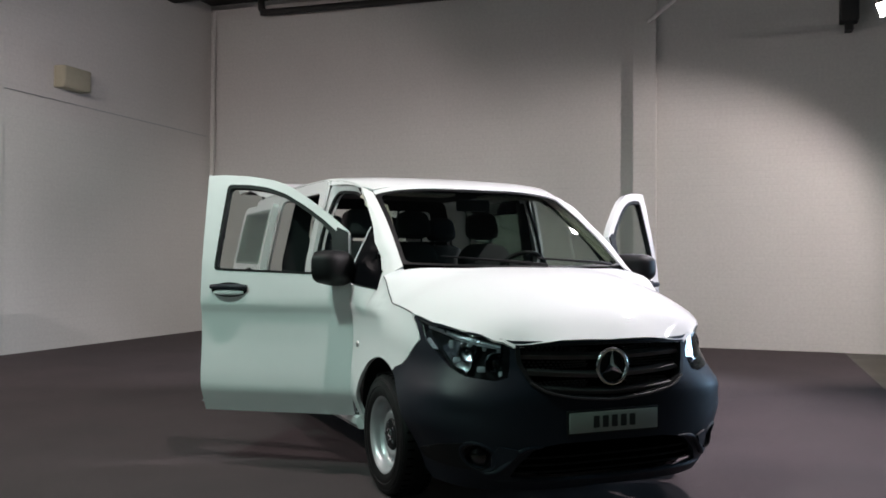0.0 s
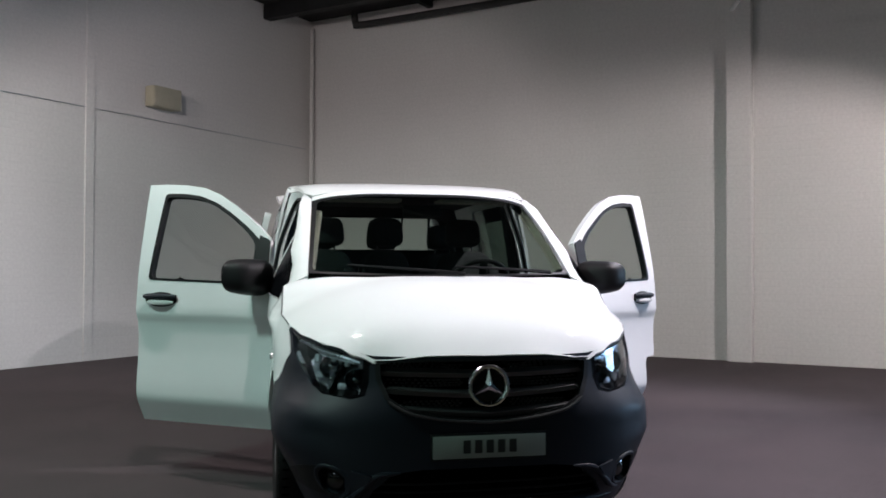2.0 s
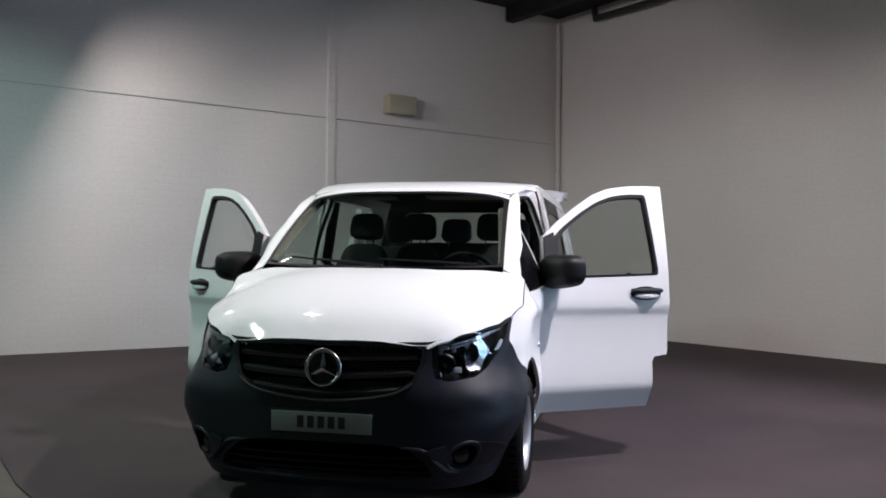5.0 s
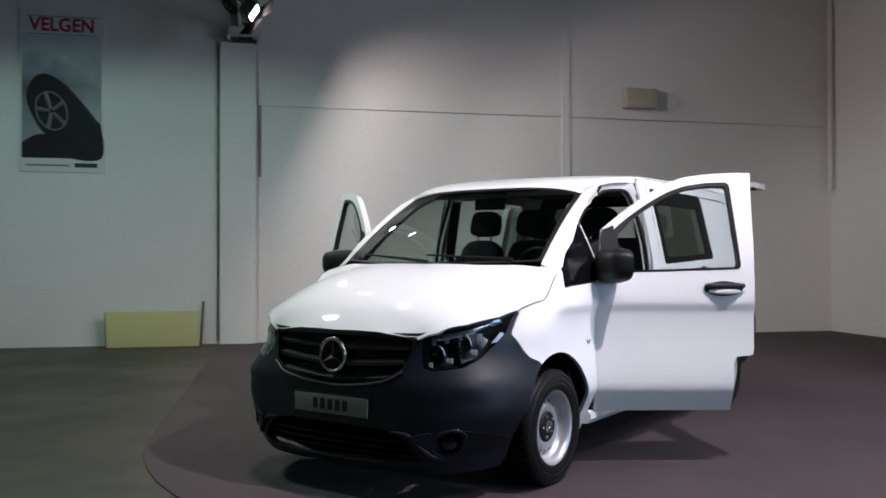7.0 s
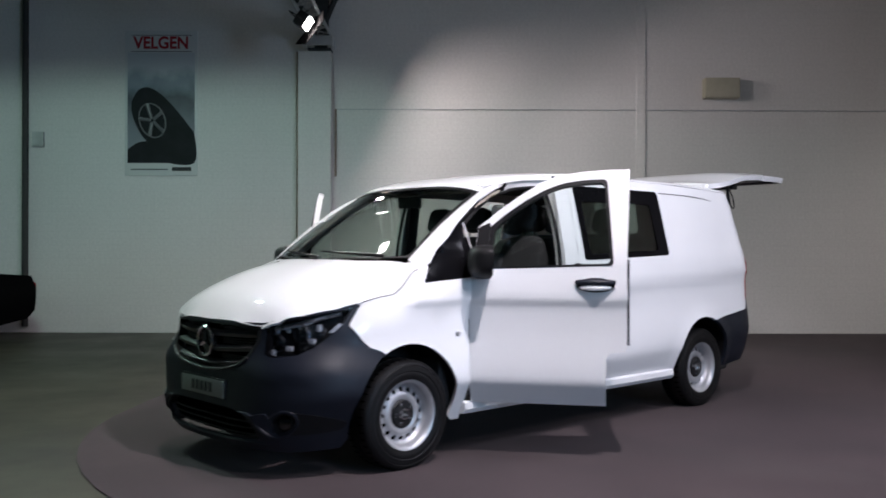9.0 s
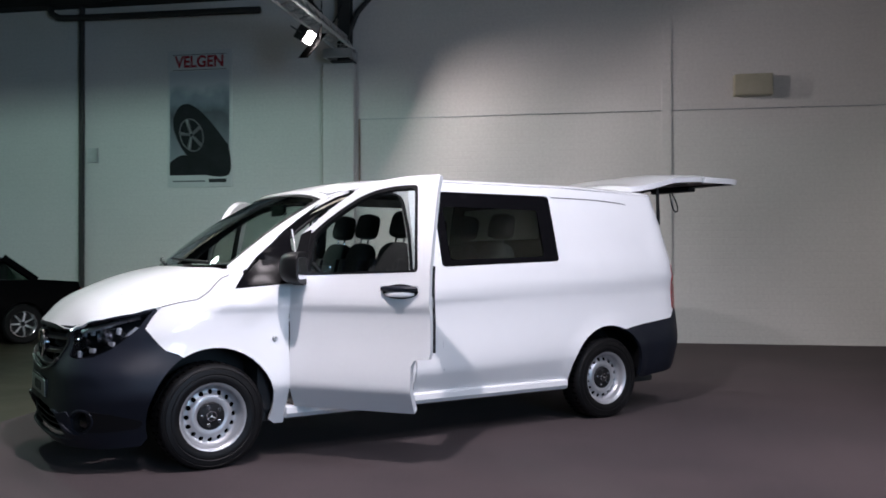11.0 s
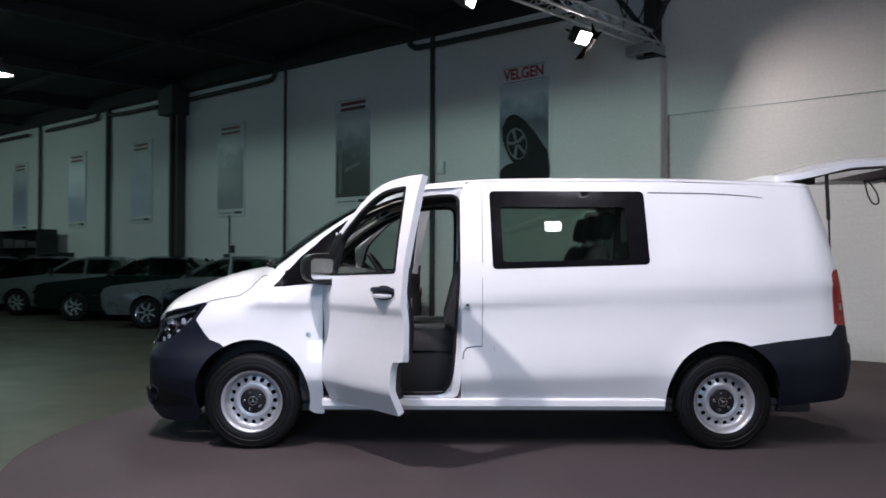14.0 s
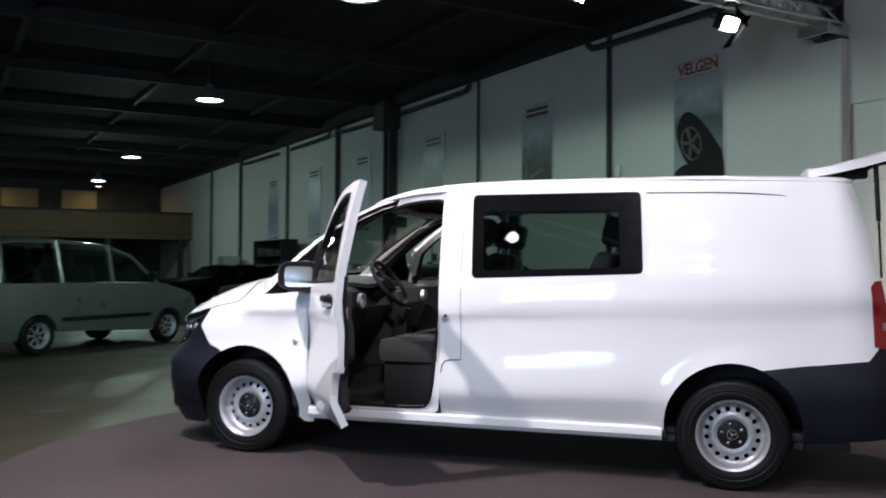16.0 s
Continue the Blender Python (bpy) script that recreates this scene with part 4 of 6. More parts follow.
def whole(half_pts):
    return half_pts + [(x, -y) for x, y in reversed(half_pts) if y > 1e-4]


# body shell panels
hood_half = [(0.806, 0.0), (0.800, 0.2), (0.786, 0.34), (0.744, 0.512), (0.70, 0.604), (0.6, 0.725), (0.45, 0.815), (0.323, 0.860), (0.1, 0.890), (0.02, 0.884), (-0.10, 0.874), (-0.145, 0.77), (-0.06, 0.6), (0.015, 0.4), (0.048, 0.2), (0.058, 0.0)]
part("hood", panel(whole(hood_half), lambda x, y: Vector((x, y, hood_z(x, y))), 0.05, 0.018, (0.3, 0, 1)), WHITE, van, "white bonnet")
part("windscreen", panel(rounded([(-1, 0.0), (1, 0.0), (1, 1.0), (-1, 1.0)], 0.05), screen, 0.07, 0.005, (1, 0, 1), scale=(0.75, 0.75)), WINDSCREEN, van, "raked glass windscreen").visible_shadow = False
part("screen_surround", panel(rounded([(-1, 0.0), (1, 0.0), (1, 1.0), (-1, 1.0)], 0.05), inset(screen, -0.003), 0.07, 0.003, (1, 0, 1),
     holes=[rounded([(-0.972, 0.05), (0.972, 0.05), (0.96, 0.925), (0.3, 0.935), (-0.3, 0.935), (-0.96, 0.925)], 0.05)], scale=(0.75, 0.75)), BLACK, van, "black printed border of the windscreen")
part("roof_header", panel([(-1.0, 0.953), (-0.5, 0.958), (0.0, 0.96), (0.5, 0.958), (1.0, 0.953), (1.0, 1.02), (-1.0, 1.02)], inset(screen, -0.010), 0.06, 0.004, (1, 0, 1), scale=(0.75, 0.75)), WHITE, van, "white roof edge above the windscreen")
roof_front = []
for k in range(9):
    u = k / 8
    tx, ty = -0.770 - 0.085 * u * u, 0.675 * u
    lo, hi = 0.0, 1.0
    for _ in range(25):
        mid = (lo + hi) / 2
        lo, hi = (mid, hi) if roof_map(tx, mid).y < ty else (lo, mid)
    roof_front.append((tx, lo))
roof_half = roof_front + [(-0.93, 0.80), (-1.0, 1.0), (-1.5, 1.0), (-2.5, 1.0), (-3.6, 1.0), (-3.84, 1.0), (-3.88, 0.8), (-3.90, 0.0)]
part("roof", panel(whole(roof_half), roof_map, 0.07, 0.02, (0, 0, 1), scale=(1, 0.9)), WHITE, van, "white ribbed steel roof")
part("headlining", panel(whole([(-0.80, 0.0), (-0.84, 0.5), (-1.1, 0.86), (-3.5, 0.86), (-3.7, 0.0)]), inset(roof_map, 0.05), 0.15, 0.005, (0, 0, -1), scale=(1, 0.9)), DARKLINING, van, "charcoal headlining")

def pillar(c, v):
    e = screen(1.0, v)
    line = [(-0.135, 1.104), (-0.525, 1.445), (-0.8, 1.642), (-0.92, 1.715), (-1.01, 1.757)]
    k = v * 4
    i = min(3, int(k))
    t = k - i
    x, z = (line[i][0] * (1 - t) + line[i + 1][0] * t, line[i][1] * (1 - t) + line[i + 1][1] * t)
    k_in, k_up = min(1.0, v / 0.12), min(1.0, v / 0.12) * min(1.0, (1.0 - v) / 0.5)
    l = Vector((x + 0.03 * k_up, half(x, z) - 0.004 - (0.05 + 0.052 * v) * k_in, z + 0.022 * k_up))
    n = Vector((0.35, 0.75, 0.5)).normalized()
    return e.lerp(l, c) + n * (0.009 * (1 - c) + 0.022 * math.sin(math.pi * min(1, c)) * (1 - 0.6 * v))


pillar_poly = [(-0.02, 0.0), (1.0, 0.0), (1.0, 1.0), (-0.02, 1.0)]
for flip in (False, True):
    bm = panel(pillar_poly, pillar, 0.045, 0.02, (0.4, 1, 0.4), scale=(0.2, 0.75))
    part("front_pillar", mirror_y(bm) if flip else bm, WHITE, van)
    bm = panel([(-0.25, 0.16), (0.95, 0.10), (0.95, 0.98), (-0.55, 0.95)], inset(pillar, 0.05), 0.06, 0.006, (-0.4, -1, -0.4), scale=(0.2, 0.75))
    part("pillar_lining", mirror_y(bm) if flip else bm, LINING, van, "pale grey pillar lining")

# white frame of the doorway, folded in from the outer skin to the rubber seal
def resample(pts, n):
    pts = [Vector(p) for p in pts]
    run = [0.0]
    for a, b in zip(pts, pts[1:]):
        run.append(run[-1] + (b - a).length)
    return [Vector(tuple(float(np.interp(run[-1] * k / n, run, [p[i] for p in pts])) for i in range(3))) for k in range(n + 1)]


def shut_line(x, z, depth):
    return Vector((x, half(x, z) - inset_top(x) * min(1.0, max(0.0, (z - 1.5) / 0.2)) - depth, z))


outer_edge = [pillar(0.98, v) for v in (0.02, 0.2, 0.4, 0.6, 0.8, 0.95)] + [shut_line(x, z, 0.004) for x, z in ((-1.06, 1.772), (-1.2, 1.802), (-1.34, 1.816), (-1.41, 1.80), (-1.425, 1.72), (-1.422, 1.4), (-1.420, 1.0), (-1.418, 0.7), (-1.410, 0.46), (-1.37, 0.352), (-1.2, 0.346), (-0.9, 0.346), (-0.55, 0.346))]
inner_edge = [pillar(0.98, v) + Vector((-0.06, -0.06, -0.045)) for v in (0.02, 0.2, 0.4, 0.6, 0.8)]
inner_edge += [shut_line(x, z, d) for x, z, d in ((-1.02, 1.690, 0.05), (-1.09, 1.715, 0.05), (-1.2, 1.730, 0.045), (-1.33, 1.738, 0.045), (-1.385, 1.722, 0.045), (-1.402, 1.66, 0.045), (-1.404, 1.42, 0.045),
                                                 (-1.398, 1.13, 0.05), (-1.380, 0.84, 0.05), (-1.352, 0.52, 0.045), (-1.31, 0.41, 0.04), (-1.25, 0.384, 0.03), (-1.0, 0.380, 0.03), (-0.55, 0.380, 0.03))]
split_o, split_i = 6, 5
for flip in (False, True):
    for oe, ie, mat, name, label in ((outer_edge[:split_o + 1], inner_edge[:split_i + 1], BLACK, "pillar_seal", "black rubber along the front pillar"), (outer_edge[split_o:], inner_edge[split_i:], WHITE, "door_frame", "white painted door frame")):
        a_, b_ = resample(smoothline(oe, 4), 60), resample(smoothline(ie, 4), 60)
        bm = bmesh.new()
        ra, rb_, rc = ([bm.verts.new(p) for p in line] for line in (a_, b_, [p + Vector((0, -0.03, 0)) for p in b_]))
        for p, q in ((ra, rb_), (rb_, rc)):
            for k in range(60):
                bm.faces.new((p[k], p[k + 1], q[k + 1], q[k]))
        bmesh.ops.recalc_face_normals(bm, faces=bm.faces)
        part(name, mirror_y(bm) if flip else bm, mat, van, label, smooth=50)
    bm = tube([p + Vector((0, 0.004, 0)) for p in resample(smoothline(inner_edge, 4), 90)], 0.013, 8)
    part("door_seal", mirror_y(bm) if flip else bm, BLACK, van, "black rubber seal round the doorway")

# rail over the front doors
for flip in (False, True):
    rail = [(-1.02, 1.751), (-1.06, 1.764), (-1.18, 1.783), (-1.34, 1.793), (-1.44, 1.795)] + [(x, soft(x, GUTTER) - 0.002) for x in (-1.44, -1.3, -1.2, -1.1, -1.05)]
    bm = panel(rail, lambda x, z: Vector((x, half(x, z) - 0.002 - inset_top(x), z)), 0.04, 0.03, (0, 1, 0.2))
    part("cant_rail", mirror_y(bm) if flip else bm, WHITE, van)

# front wing
wing = [by_x(-0.480, 0.235), by_x(-0.418, 0.235)] + [by_x(x, z) for x, z in arch(0, 0.39, 194, 61)]
wing += [by_x(0.215, 0.720), by_x(0.285, 0.744), by_x(0.322, 0.782), by_x(0.392, 0.874), by_x(0.384, 0.89), by_x(0.335, 0.96)]
wing += [by_x(*edge_xz(x, 0.006)) for x in (0.30, 0.2, 0.1, 0.06, 0.02, -0.02, -0.06, -0.10)] + [by_x(-0.118, 1.165), by_x(-0.135, 1.100), by_x(-0.497, 1.130), by_x(-0.478, 1.0)]


def quarter(x, z):
    """The pane leans from the waistline in to the pillar's edge."""
    low, top, v = 1.108 - 0.085 * (x + 0.142), 1.145 - 0.874 * (x + 0.135), max(0.0, (-0.135 - x) / 1.56)
    d = max(0.0, min(1.15, (z - low) / max(0.03, top - low)))
    return Vector((x, half(x, z) + 0.002 - d * (0.010 + (0.05 + 0.05 * v) * min(1.0, v / 0.12)), z))


for flip in (False, True):
    bm = panel(wing, skin, 0.04, 0.02, (0.1, 1, 0.1), lines=CREASES)
    part("wing", mirror_y(bm) if flip else bm, WHITE, van, "white front wing over the wheel")
    # corner between bonnet, pillar and wing
    bm = bmesh.new()
    rim = [(0.0, 0.86, hood_z(0.0, 0.86) - 0.006), (-0.02, 0.70, hood_z(-0.02, 0.70) - 0.006), (-0.17, 0.715, 1.232), (-0.27, 0.80, 1.235), (-0.27, half(-0.27, 1.165) - 0.045, 1.160), (-0.12, half(-0.12, 1.11) - 0.022, 1.112)]
    ring = [bm.verts.new(p) for p in rim]
    mid = bm.verts.new((-0.13, 0.815, 1.205))
    for k in range(6):
        bm.faces.new((ring[k], ring[(k + 1) % 6], mid))
    low = [bm.verts.new((v.co.x, v.co.y - 0.02, v.co.z - 0.03)) for v in ring]
    for k in range(6):
        bm.faces.new((ring[k], low[k], low[(k + 1) % 6], ring[(k + 1) % 6]))
    bm.faces.new(low)
    bmesh.ops.recalc_face_normals(bm, faces=bm.faces)
    part("cowl_corner", mirror_y(bm) if flip else bm, WHITE, van)
    line = [Vector((x, ramp(x, HOODEDGE) + 0.003, hood_z(x, ramp(x, HOODEDGE)) - 0.004)) for x in (0.30, 0.2, 0.1, 0.06, 0.02, -0.02, -0.06, -0.10)]
    bm = tube(smoothline(line, 3), 0.0022, 6)
    part("panel_seam", mirror_y(bm) if flip else bm, BLACK, van, "dark shut line of the bonnet")
    # quarter pane between pillar and door
    bm = panel([(-0.142, 1.108), (-0.520, 1.140), (-0.535, 1.492), (-0.49, 1.462), (-0.32, 1.312), (-0.20, 1.200)], quarter, 0.04, 0.006, (0, 1, 0))
    part("quarter_pane", mirror_y(bm) if flip else bm, SATINBLACK, van, "small black triangular pane")
    post = [quarter(-0.528 - 0.014 * k / 5, 1.135 + 0.34 * k / 5) + Vector((-0.014, 0, 0)) for k in range(6)]
    bm = tube(post, 0.005, 8)
    part("pane_post", mirror_y(bm) if flip else bm, WHITE, van, "slim white upright post behind the pane")
    bm = lathe([(0.0, 0.012), (0.012, 0.012), (0.018, 0.006), (0.018, -0.01)], 16, "y", (-0.385, half(-0.385, 0.786), 0.786))
    part("side_repeater", mirror_y(bm) if flip else bm, ALU, van, "round grey side indicator")

# side wall behind the door
window_hole = rounded([(-1.627, 1.226), (-1.605, 1.765), (-2.668, 1.766), (-2.692, 1.262)], 0.035)


def side(x, z):
    return Vector((x, half(x, z), z))


WALLTOP = [(x, soft(x, GUTTER) - 0.003) for x in (-3.87, -3.4, -2.8, -2.2, -1.7, -1.42)]
rear_low = [(-3.93, 0.77), (-3.975, 0.84), (-3.985, 1.235), (-3.945, 1.5)]
wheel_cut = arch(-3.2, 0.392, -12, 116)
wall_loop = [(-1.415, 0.325), (-2.81, 0.325)] + wheel_cut + rear_low + WALLTOP[:-1] + [(-1.46, soft(-1.46, GUTTER) - 0.003), (-1.425, 1.79), (-1.405, 1.70)]
part("side_wall", panel(wall_loop, side, 0.05, 0.02, (0, 1, 0), holes=[window_hole], lines=CREASES), WHITE, van, "white side wall with a recessed panel and fixed window")
opening = rounded([(-1.54, 0.33), (-1.54, 1.745), (-2.66, 1.745), (-2.70, 0.9), (-2.66, 0.70), (-2.62, 0.33)], 0.06)
part("side_wall", mirror_y(panel(wall_loop, side, 0.05, 0.02, (0, 1, 0), holes=[opening], lines=CREASES)), WHITE, van, "white side wall with an open doorway")


def pane_set(parent, outline, inner, f, flip=False):
    bm = panel(outline, inset(f, 0.006), 0.08, 0.005, (0, 1, 0))
    pane = part("side_window", mirror_y(bm) if flip else bm, DARKPANE, parent, "dark tinted side window")
    pane.visible_shadow = False
    bm = panel(outline, inset(f, -0.001), 0.05, 0.004, (0, 1, 0), holes=[inner])
    part("window_border", mirror_y(bm) if flip else bm, SATINBLACK, pane, "broad black border printed on the glass")


inner = rounded([(-1.70, 1.275), (-1.68, 1.655), (-2.535, 1.655), (-2.555, 1.30)], 0.03)
pane_set(van, window_hole, inner, side)
# swage line of the side wall's pressed panel, its shade drawn as a dark tube
press = smoothline([(-2.70, 0, 1.757), (-3.1, 0, 1.752), (-3.40, 0, 1.735), (-3.56, 0, 1.71), (-3.63, 0, 1.675)], 6)
part("swage_shade_line", tube([(p.x, half(p.x, p.z + 0.012) - 0.0015, p.z) for p in press], [0.0045] * (len(press) - 6) + [0.004, 0.0035, 0.003, 0.002, 0.0015, 0.001], 8), DASH, van, "dark line drawn for the shade of the pressing")
part("panel_seam", tube([(-1.635, half(-1.635, z) - 0.001, z) for z in (0.34, 0.5, 0.66, 0.705)], 0.0012, 6), BLACK, van, "dark shut line")
part("panel_seam", tube([Vector((x, half(x, z) + 0.001, z)) for x, z in ((-1.425, 0.62), (-1.432, 0.67), (-1.455, 0.698), (-1.50, 0.705), (-1.555, 0.707))], 0.0035, 6), BLACK, van, "dark shut line")

part("panel_seam", tube([(-1.556, half(-1.556, z) + 0.0005, z) for z in (0.707, 0.9, 1.0, 1.1, 1.3, 1.5, 1.7, 1.79)], 0.0016, 6), BLACK, van, "dark shut line")
for sgn in (1, -1):
    catch = part("striker_plate", box((-1.475, min(sgn * 0.925, sgn * 0.948), 0.955), (-1.435, max(sgn * 0.925, sgn * 0.948), 1.065), 0.006), ALU, van, "metal door catch")
    part("striker_slot", box((-1.465, min(sgn * 0.94, sgn * 0.9495), 0.975), (-1.447, max(sgn * 0.94, sgn * 0.9495), 1.03), 0.002), BLACK, catch)

# sills
for sgn in (1, -1):
    sill_pts = [(0.350, 0.884), (0.338, 0.902), (0.300, 0.905), (0.272, 0.885), (0.265, 0.78), (0.350, 0.78)]
    bm = bmesh.new()
    rings = [[bm.verts.new((x, sgn * y, z)) for z, y in sill_pts] for x in (-0.474, -1.0, -1.6, -2.2, -2.80)]
    for a, b in zip(rings, rings[1:]):
        for k in range(len(a)):
            bm.faces.new((a[k], a[(k + 1) % len(a)], b[(k + 1) % len(a)], b[k]))
    bm.faces.new(rings[0]); bm.faces.new(rings[-1])
    bmesh.ops.recalc_face_normals(bm, faces=bm.faces)
    part("sill", bm, WHITE, van, "white sill under the doors", smooth=25)
    part("step_plate", box((-1.40, min(sgn * 0.62, sgn * 0.885), 0.33), (-0.52, max(sgn * 0.62, sgn * 0.885), 0.352), 0.006), BLACK, van, "black door step plate")

# ---- front end ----
GRILLE = both([by_y(0.0, 0.592), by_y(0.20, 0.608), by_y(0.38, 0.645), by_y(0.465, 0.70), by_y(0.50, 0.78), by_y(0.503, 0.864), by_y(0.30, 0.870), by_y(0.0, 0.873)][::-1])
LAMP = [by_x(0.345, 0.982), by_x(0.45, 0.952), by_x(0.60, 0.923), by_y(0.665, 0.907), by_y(0.604, 0.893), by_y(0.525, 0.875), by_y(0.530, 0.77), by_y(0.55, 0.71), by_y(0.61, 0.695), by_x(0.655, 0.712), by_x(0.575, 0.752), by_x(0.49, 0.822), by_x(0.42, 0.885)]
INTAKE = both([by_y(0.0, 0.392), by_y(0.3, 0.392), by_y(0.43, 0.378), by_y(0.52, 0.30), by_y(0.55, 0.24), by_y(0.4, 0.215), by_y(0.0, 0.21)][::1])
FOG = [(by_y(0.69, 0.335)[0] + 0.062 * math.cos(k * math.tau / 16), 0.335 + 0.058 * math.sin(k * math.tau / 16)) for k in range(16)]
bump_half = [by_y(0.0, 0.882), by_y(0.3, 0.882), by_y(0.513, 0.885), by_y(0.604, 0.902), by_y(0.665, 0.917), by_x(0.60, 0.933), by_x(0.45, 0.964), by_x(0.335, 0.994), by_x(0.325, 0.98), by_x(0.378, 0.91), by_x(0.398, 0.875), by_x(0.328, 0.780), by_x(0.290, 0.740), by_x(0.215, 0.716)]
bump_half += [by_x(x, z) for x, z in arch(0, 0.39, 61, -20)] + [by_x(0.40, 0.175), by_y(0.7, 0.165), by_y(0.4, 0.165), by_y(0.0, 0.165)]
mir = lambda lp: [(-a, z) for a, z in reversed(lp)]
lens_map = lambda a, z: inset(skin, -0.006 + 0.09 * (z - 0.72))(a, z)      # the lens leans back a little more than the bumper
bumper = part("front_bumper", panel(both(bump_half), skin, 0.035, 0.02, (1, 0, 0), holes=[GRILLE, LAMP, mir(LAMP), INTAKE, FOG, mir(FOG)]), PLASTIC, van, "unpainted dark grey plastic front bumper")
# near-black sheet in place of the shaded void of the intake
part("intake_shade_sheet", panel(INTAKE, inset(skin, 0.045), 0.08, 0.01, (1, 0, 0)), SHADEBLACK, bumper)
for k in range(3):
    z = 0.245 + 0.04 * k
    part("intake_bar", tube([inset(skin, 0.03)(a * 0.1, z) for a in range(-5, 6)], 0.005, 6), BLACK, bumper)
part("bumper_lip", tube([inset(skin, 0.006)(a * 0.1, 0.205 + 0.0022 * abs(a)) for a in range(-7, 8)], [0.004, 0.009] + [0.014] * 11 + [0.009, 0.004], 8), PLASTIC, bumper)
brow = smoothline([(inset(skin, -0.004)(a, z)) for a, z in (by_y(0.40, 0.38), by_y(0.50, 0.368), by_y(0.565, 0.31), by_y(0.61, 0.268), by_y(0.66, 0.255))], 5)
browr = [0.004 + 0.012 * math.sin(math.pi * k / (len(brow) - 1)) for k in range(len(brow))]
part("bumper_brow", tube(brow, browr, 8), PLASTIC, bumper)
part("bumper_brow", mirror_y(tube(brow, browr, 8)), PLASTIC, bumper)
for sgn in (1, -1):
    c = skin(*FOG[0]).lerp(skin(*FOG[8]), 0.5)
    c.y *= sgn
    m = Matrix.Translation(c) @ Vector((1, 0.55 * sgn, 0)).to_track_quat("Z", "Y").to_matrix().to_4x4()
    bm = lathe([(0.06, 0.0), (0.056, -0.05), (0.0, -0.055)], 24, "z")
    bmesh.ops.transform(bm, matrix=m, verts=bm.verts)
    fog = part("fog_lamp", bm, BLACK, bumper, "round fog lamp recess")
    bm = lathe([(0.036, -0.05), (0.044, -0.03), (0.044, -0.02), (0.03, -0.012), (0.0, -0.008)], 24, "z")
    bmesh.ops.transform(bm, matrix=m, verts=bm.verts)
    part("fog_lens", bm, GLOSSBLACK, fog)
    ring = [inset(skin, 0.002)(FOG[k][0] + 0.012 * math.cos(k * math.tau / 16), FOG[k][1] + 0.012 * math.sin(k * math.tau / 16)) for k in range(16)]
    bm = tube(ring, 0.009, 8, True)
    part("fog_bezel", bm if sgn > 0 else mirror_y(bm), PLASTIC, fog)
    # thin raised black sheet imitating the shade of a recess here
    pocket = [by_y(0.635, 0.335), by_y(0.655, 0.392), by_y(0.74, 0.405), by_y(0.83, 0.385), by_x(0.40, 0.335), by_x(0.42, 0.290), by_y(0.76, 0.272), by_y(0.65, 0.272)]
    pit = panel(rounded(pocket, 0.03), inset(skin, -0.003), 0.025, 0.004, (1, 0.5, 0), holes=[[(a, z) for a, z in FOG]])
    part("fog_pocket_shade", pit if sgn > 0 else mirror_y(pit), BLACK, fog, "black sheet standing in for the shaded pocket round the fog lamp")
    y_in, y_out = by_y(0.515, 0.33)[0], by_y(0.64, 0.33)[0]
    facet = [by_y(0.520, 0.372), by_y(0.610, 0.392), by_y(0.640, 0.345), by_y(0.632, 0.270), by_y(0.585, 0.262)]
    wedge = panel(rounded(facet, 0.012), lambda a, z: inset(skin, -0.026 + 0.024 * (a - y_in) / (y_out - y_in))(a, z), 0.025, 0.012, (1, 0.5, 0))
    part("fog_facet", wedge if sgn > 0 else mirror_y(wedge), PLASTIC, fog, "slanting facet between intake and fog lamp")
    # headlamp
    flip = (lambda b: b) if sgn > 0 else mirror_y
    lamp = part("headlamp", flip(panel(LAMP, inset(skin, 0.075), 0.05, 0.01, (1, 0.5, 0))), BLACK, van, "clear headlamp with a dark housing")
    part("lamp_rim", flip(panel(LAMP, inset(skin, 0.004), 0.03, 0.06, (1, 0.5, 0), holes=[[(a + (0.93 - a) * 0.06, z + (0.83 - z) * 0.08) for a, z in LAMP]])), GLOSSBLACK, lamp)
    for (y, z, r) in ((0.60, 0.785, 0.052), (0.715, 0.83, 0.055)):
        a = by_y(y, z)[0]
        p = inset(skin, 0.055)(a, z)
        m = Matrix.Translation(p) @ Vector((1, 0.25, 0)).to_track_quat("Z", "Y").to_matrix().to_4x4()
        bm = lathe([(r, 0.03), (r * 0.94, 0.034), (r * 0.8, 0.0), (r * 0.45, -0.012), (r * 0.42, 0.012), (r * 0.25, 0.026), (0.0, 0.03)], 24, "z")
        bmesh.ops.transform(bm, matrix=m, verts=bm.verts)
        part("reflector", flip(bm), DARKCHROME, lamp, "round chrome reflector")
    strip = [inset(skin, 0.03)(a, z) for a, z in (by_x(0.42, 0.945), by_x(0.52, 0.918), by_x(0.585, 0.895), by_y(0.64, 0.872), by_y(0.57, 0.852))]
    part("lamp_strip", flip(tube(smoothline(strip, 5), 0.014, 8)), SATINCHROME, lamp, "bright daytime running strip")
    for y, z, dy, dz in ((0.575, 0.845, 0.022, 0.010), (0.64, 0.858, 0.026, 0.010), (0.70, 0.872, 0.024, 0.010), (0.66, 0.76, 0.014, 0.020), (0.755, 0.79, 0.014, 0.022), (0.575, 0.735, 0.018, 0.010), (0.775, 0.865, 0.020, 0.012)):
        p = inset(skin, 0.045)(by_y(y, z)[0], z)
        m = Matrix.Translation(p) @ Vector((1, 0.5, 0.15)).to_track_quat("Z", "Y").to_matrix().to_4x4()
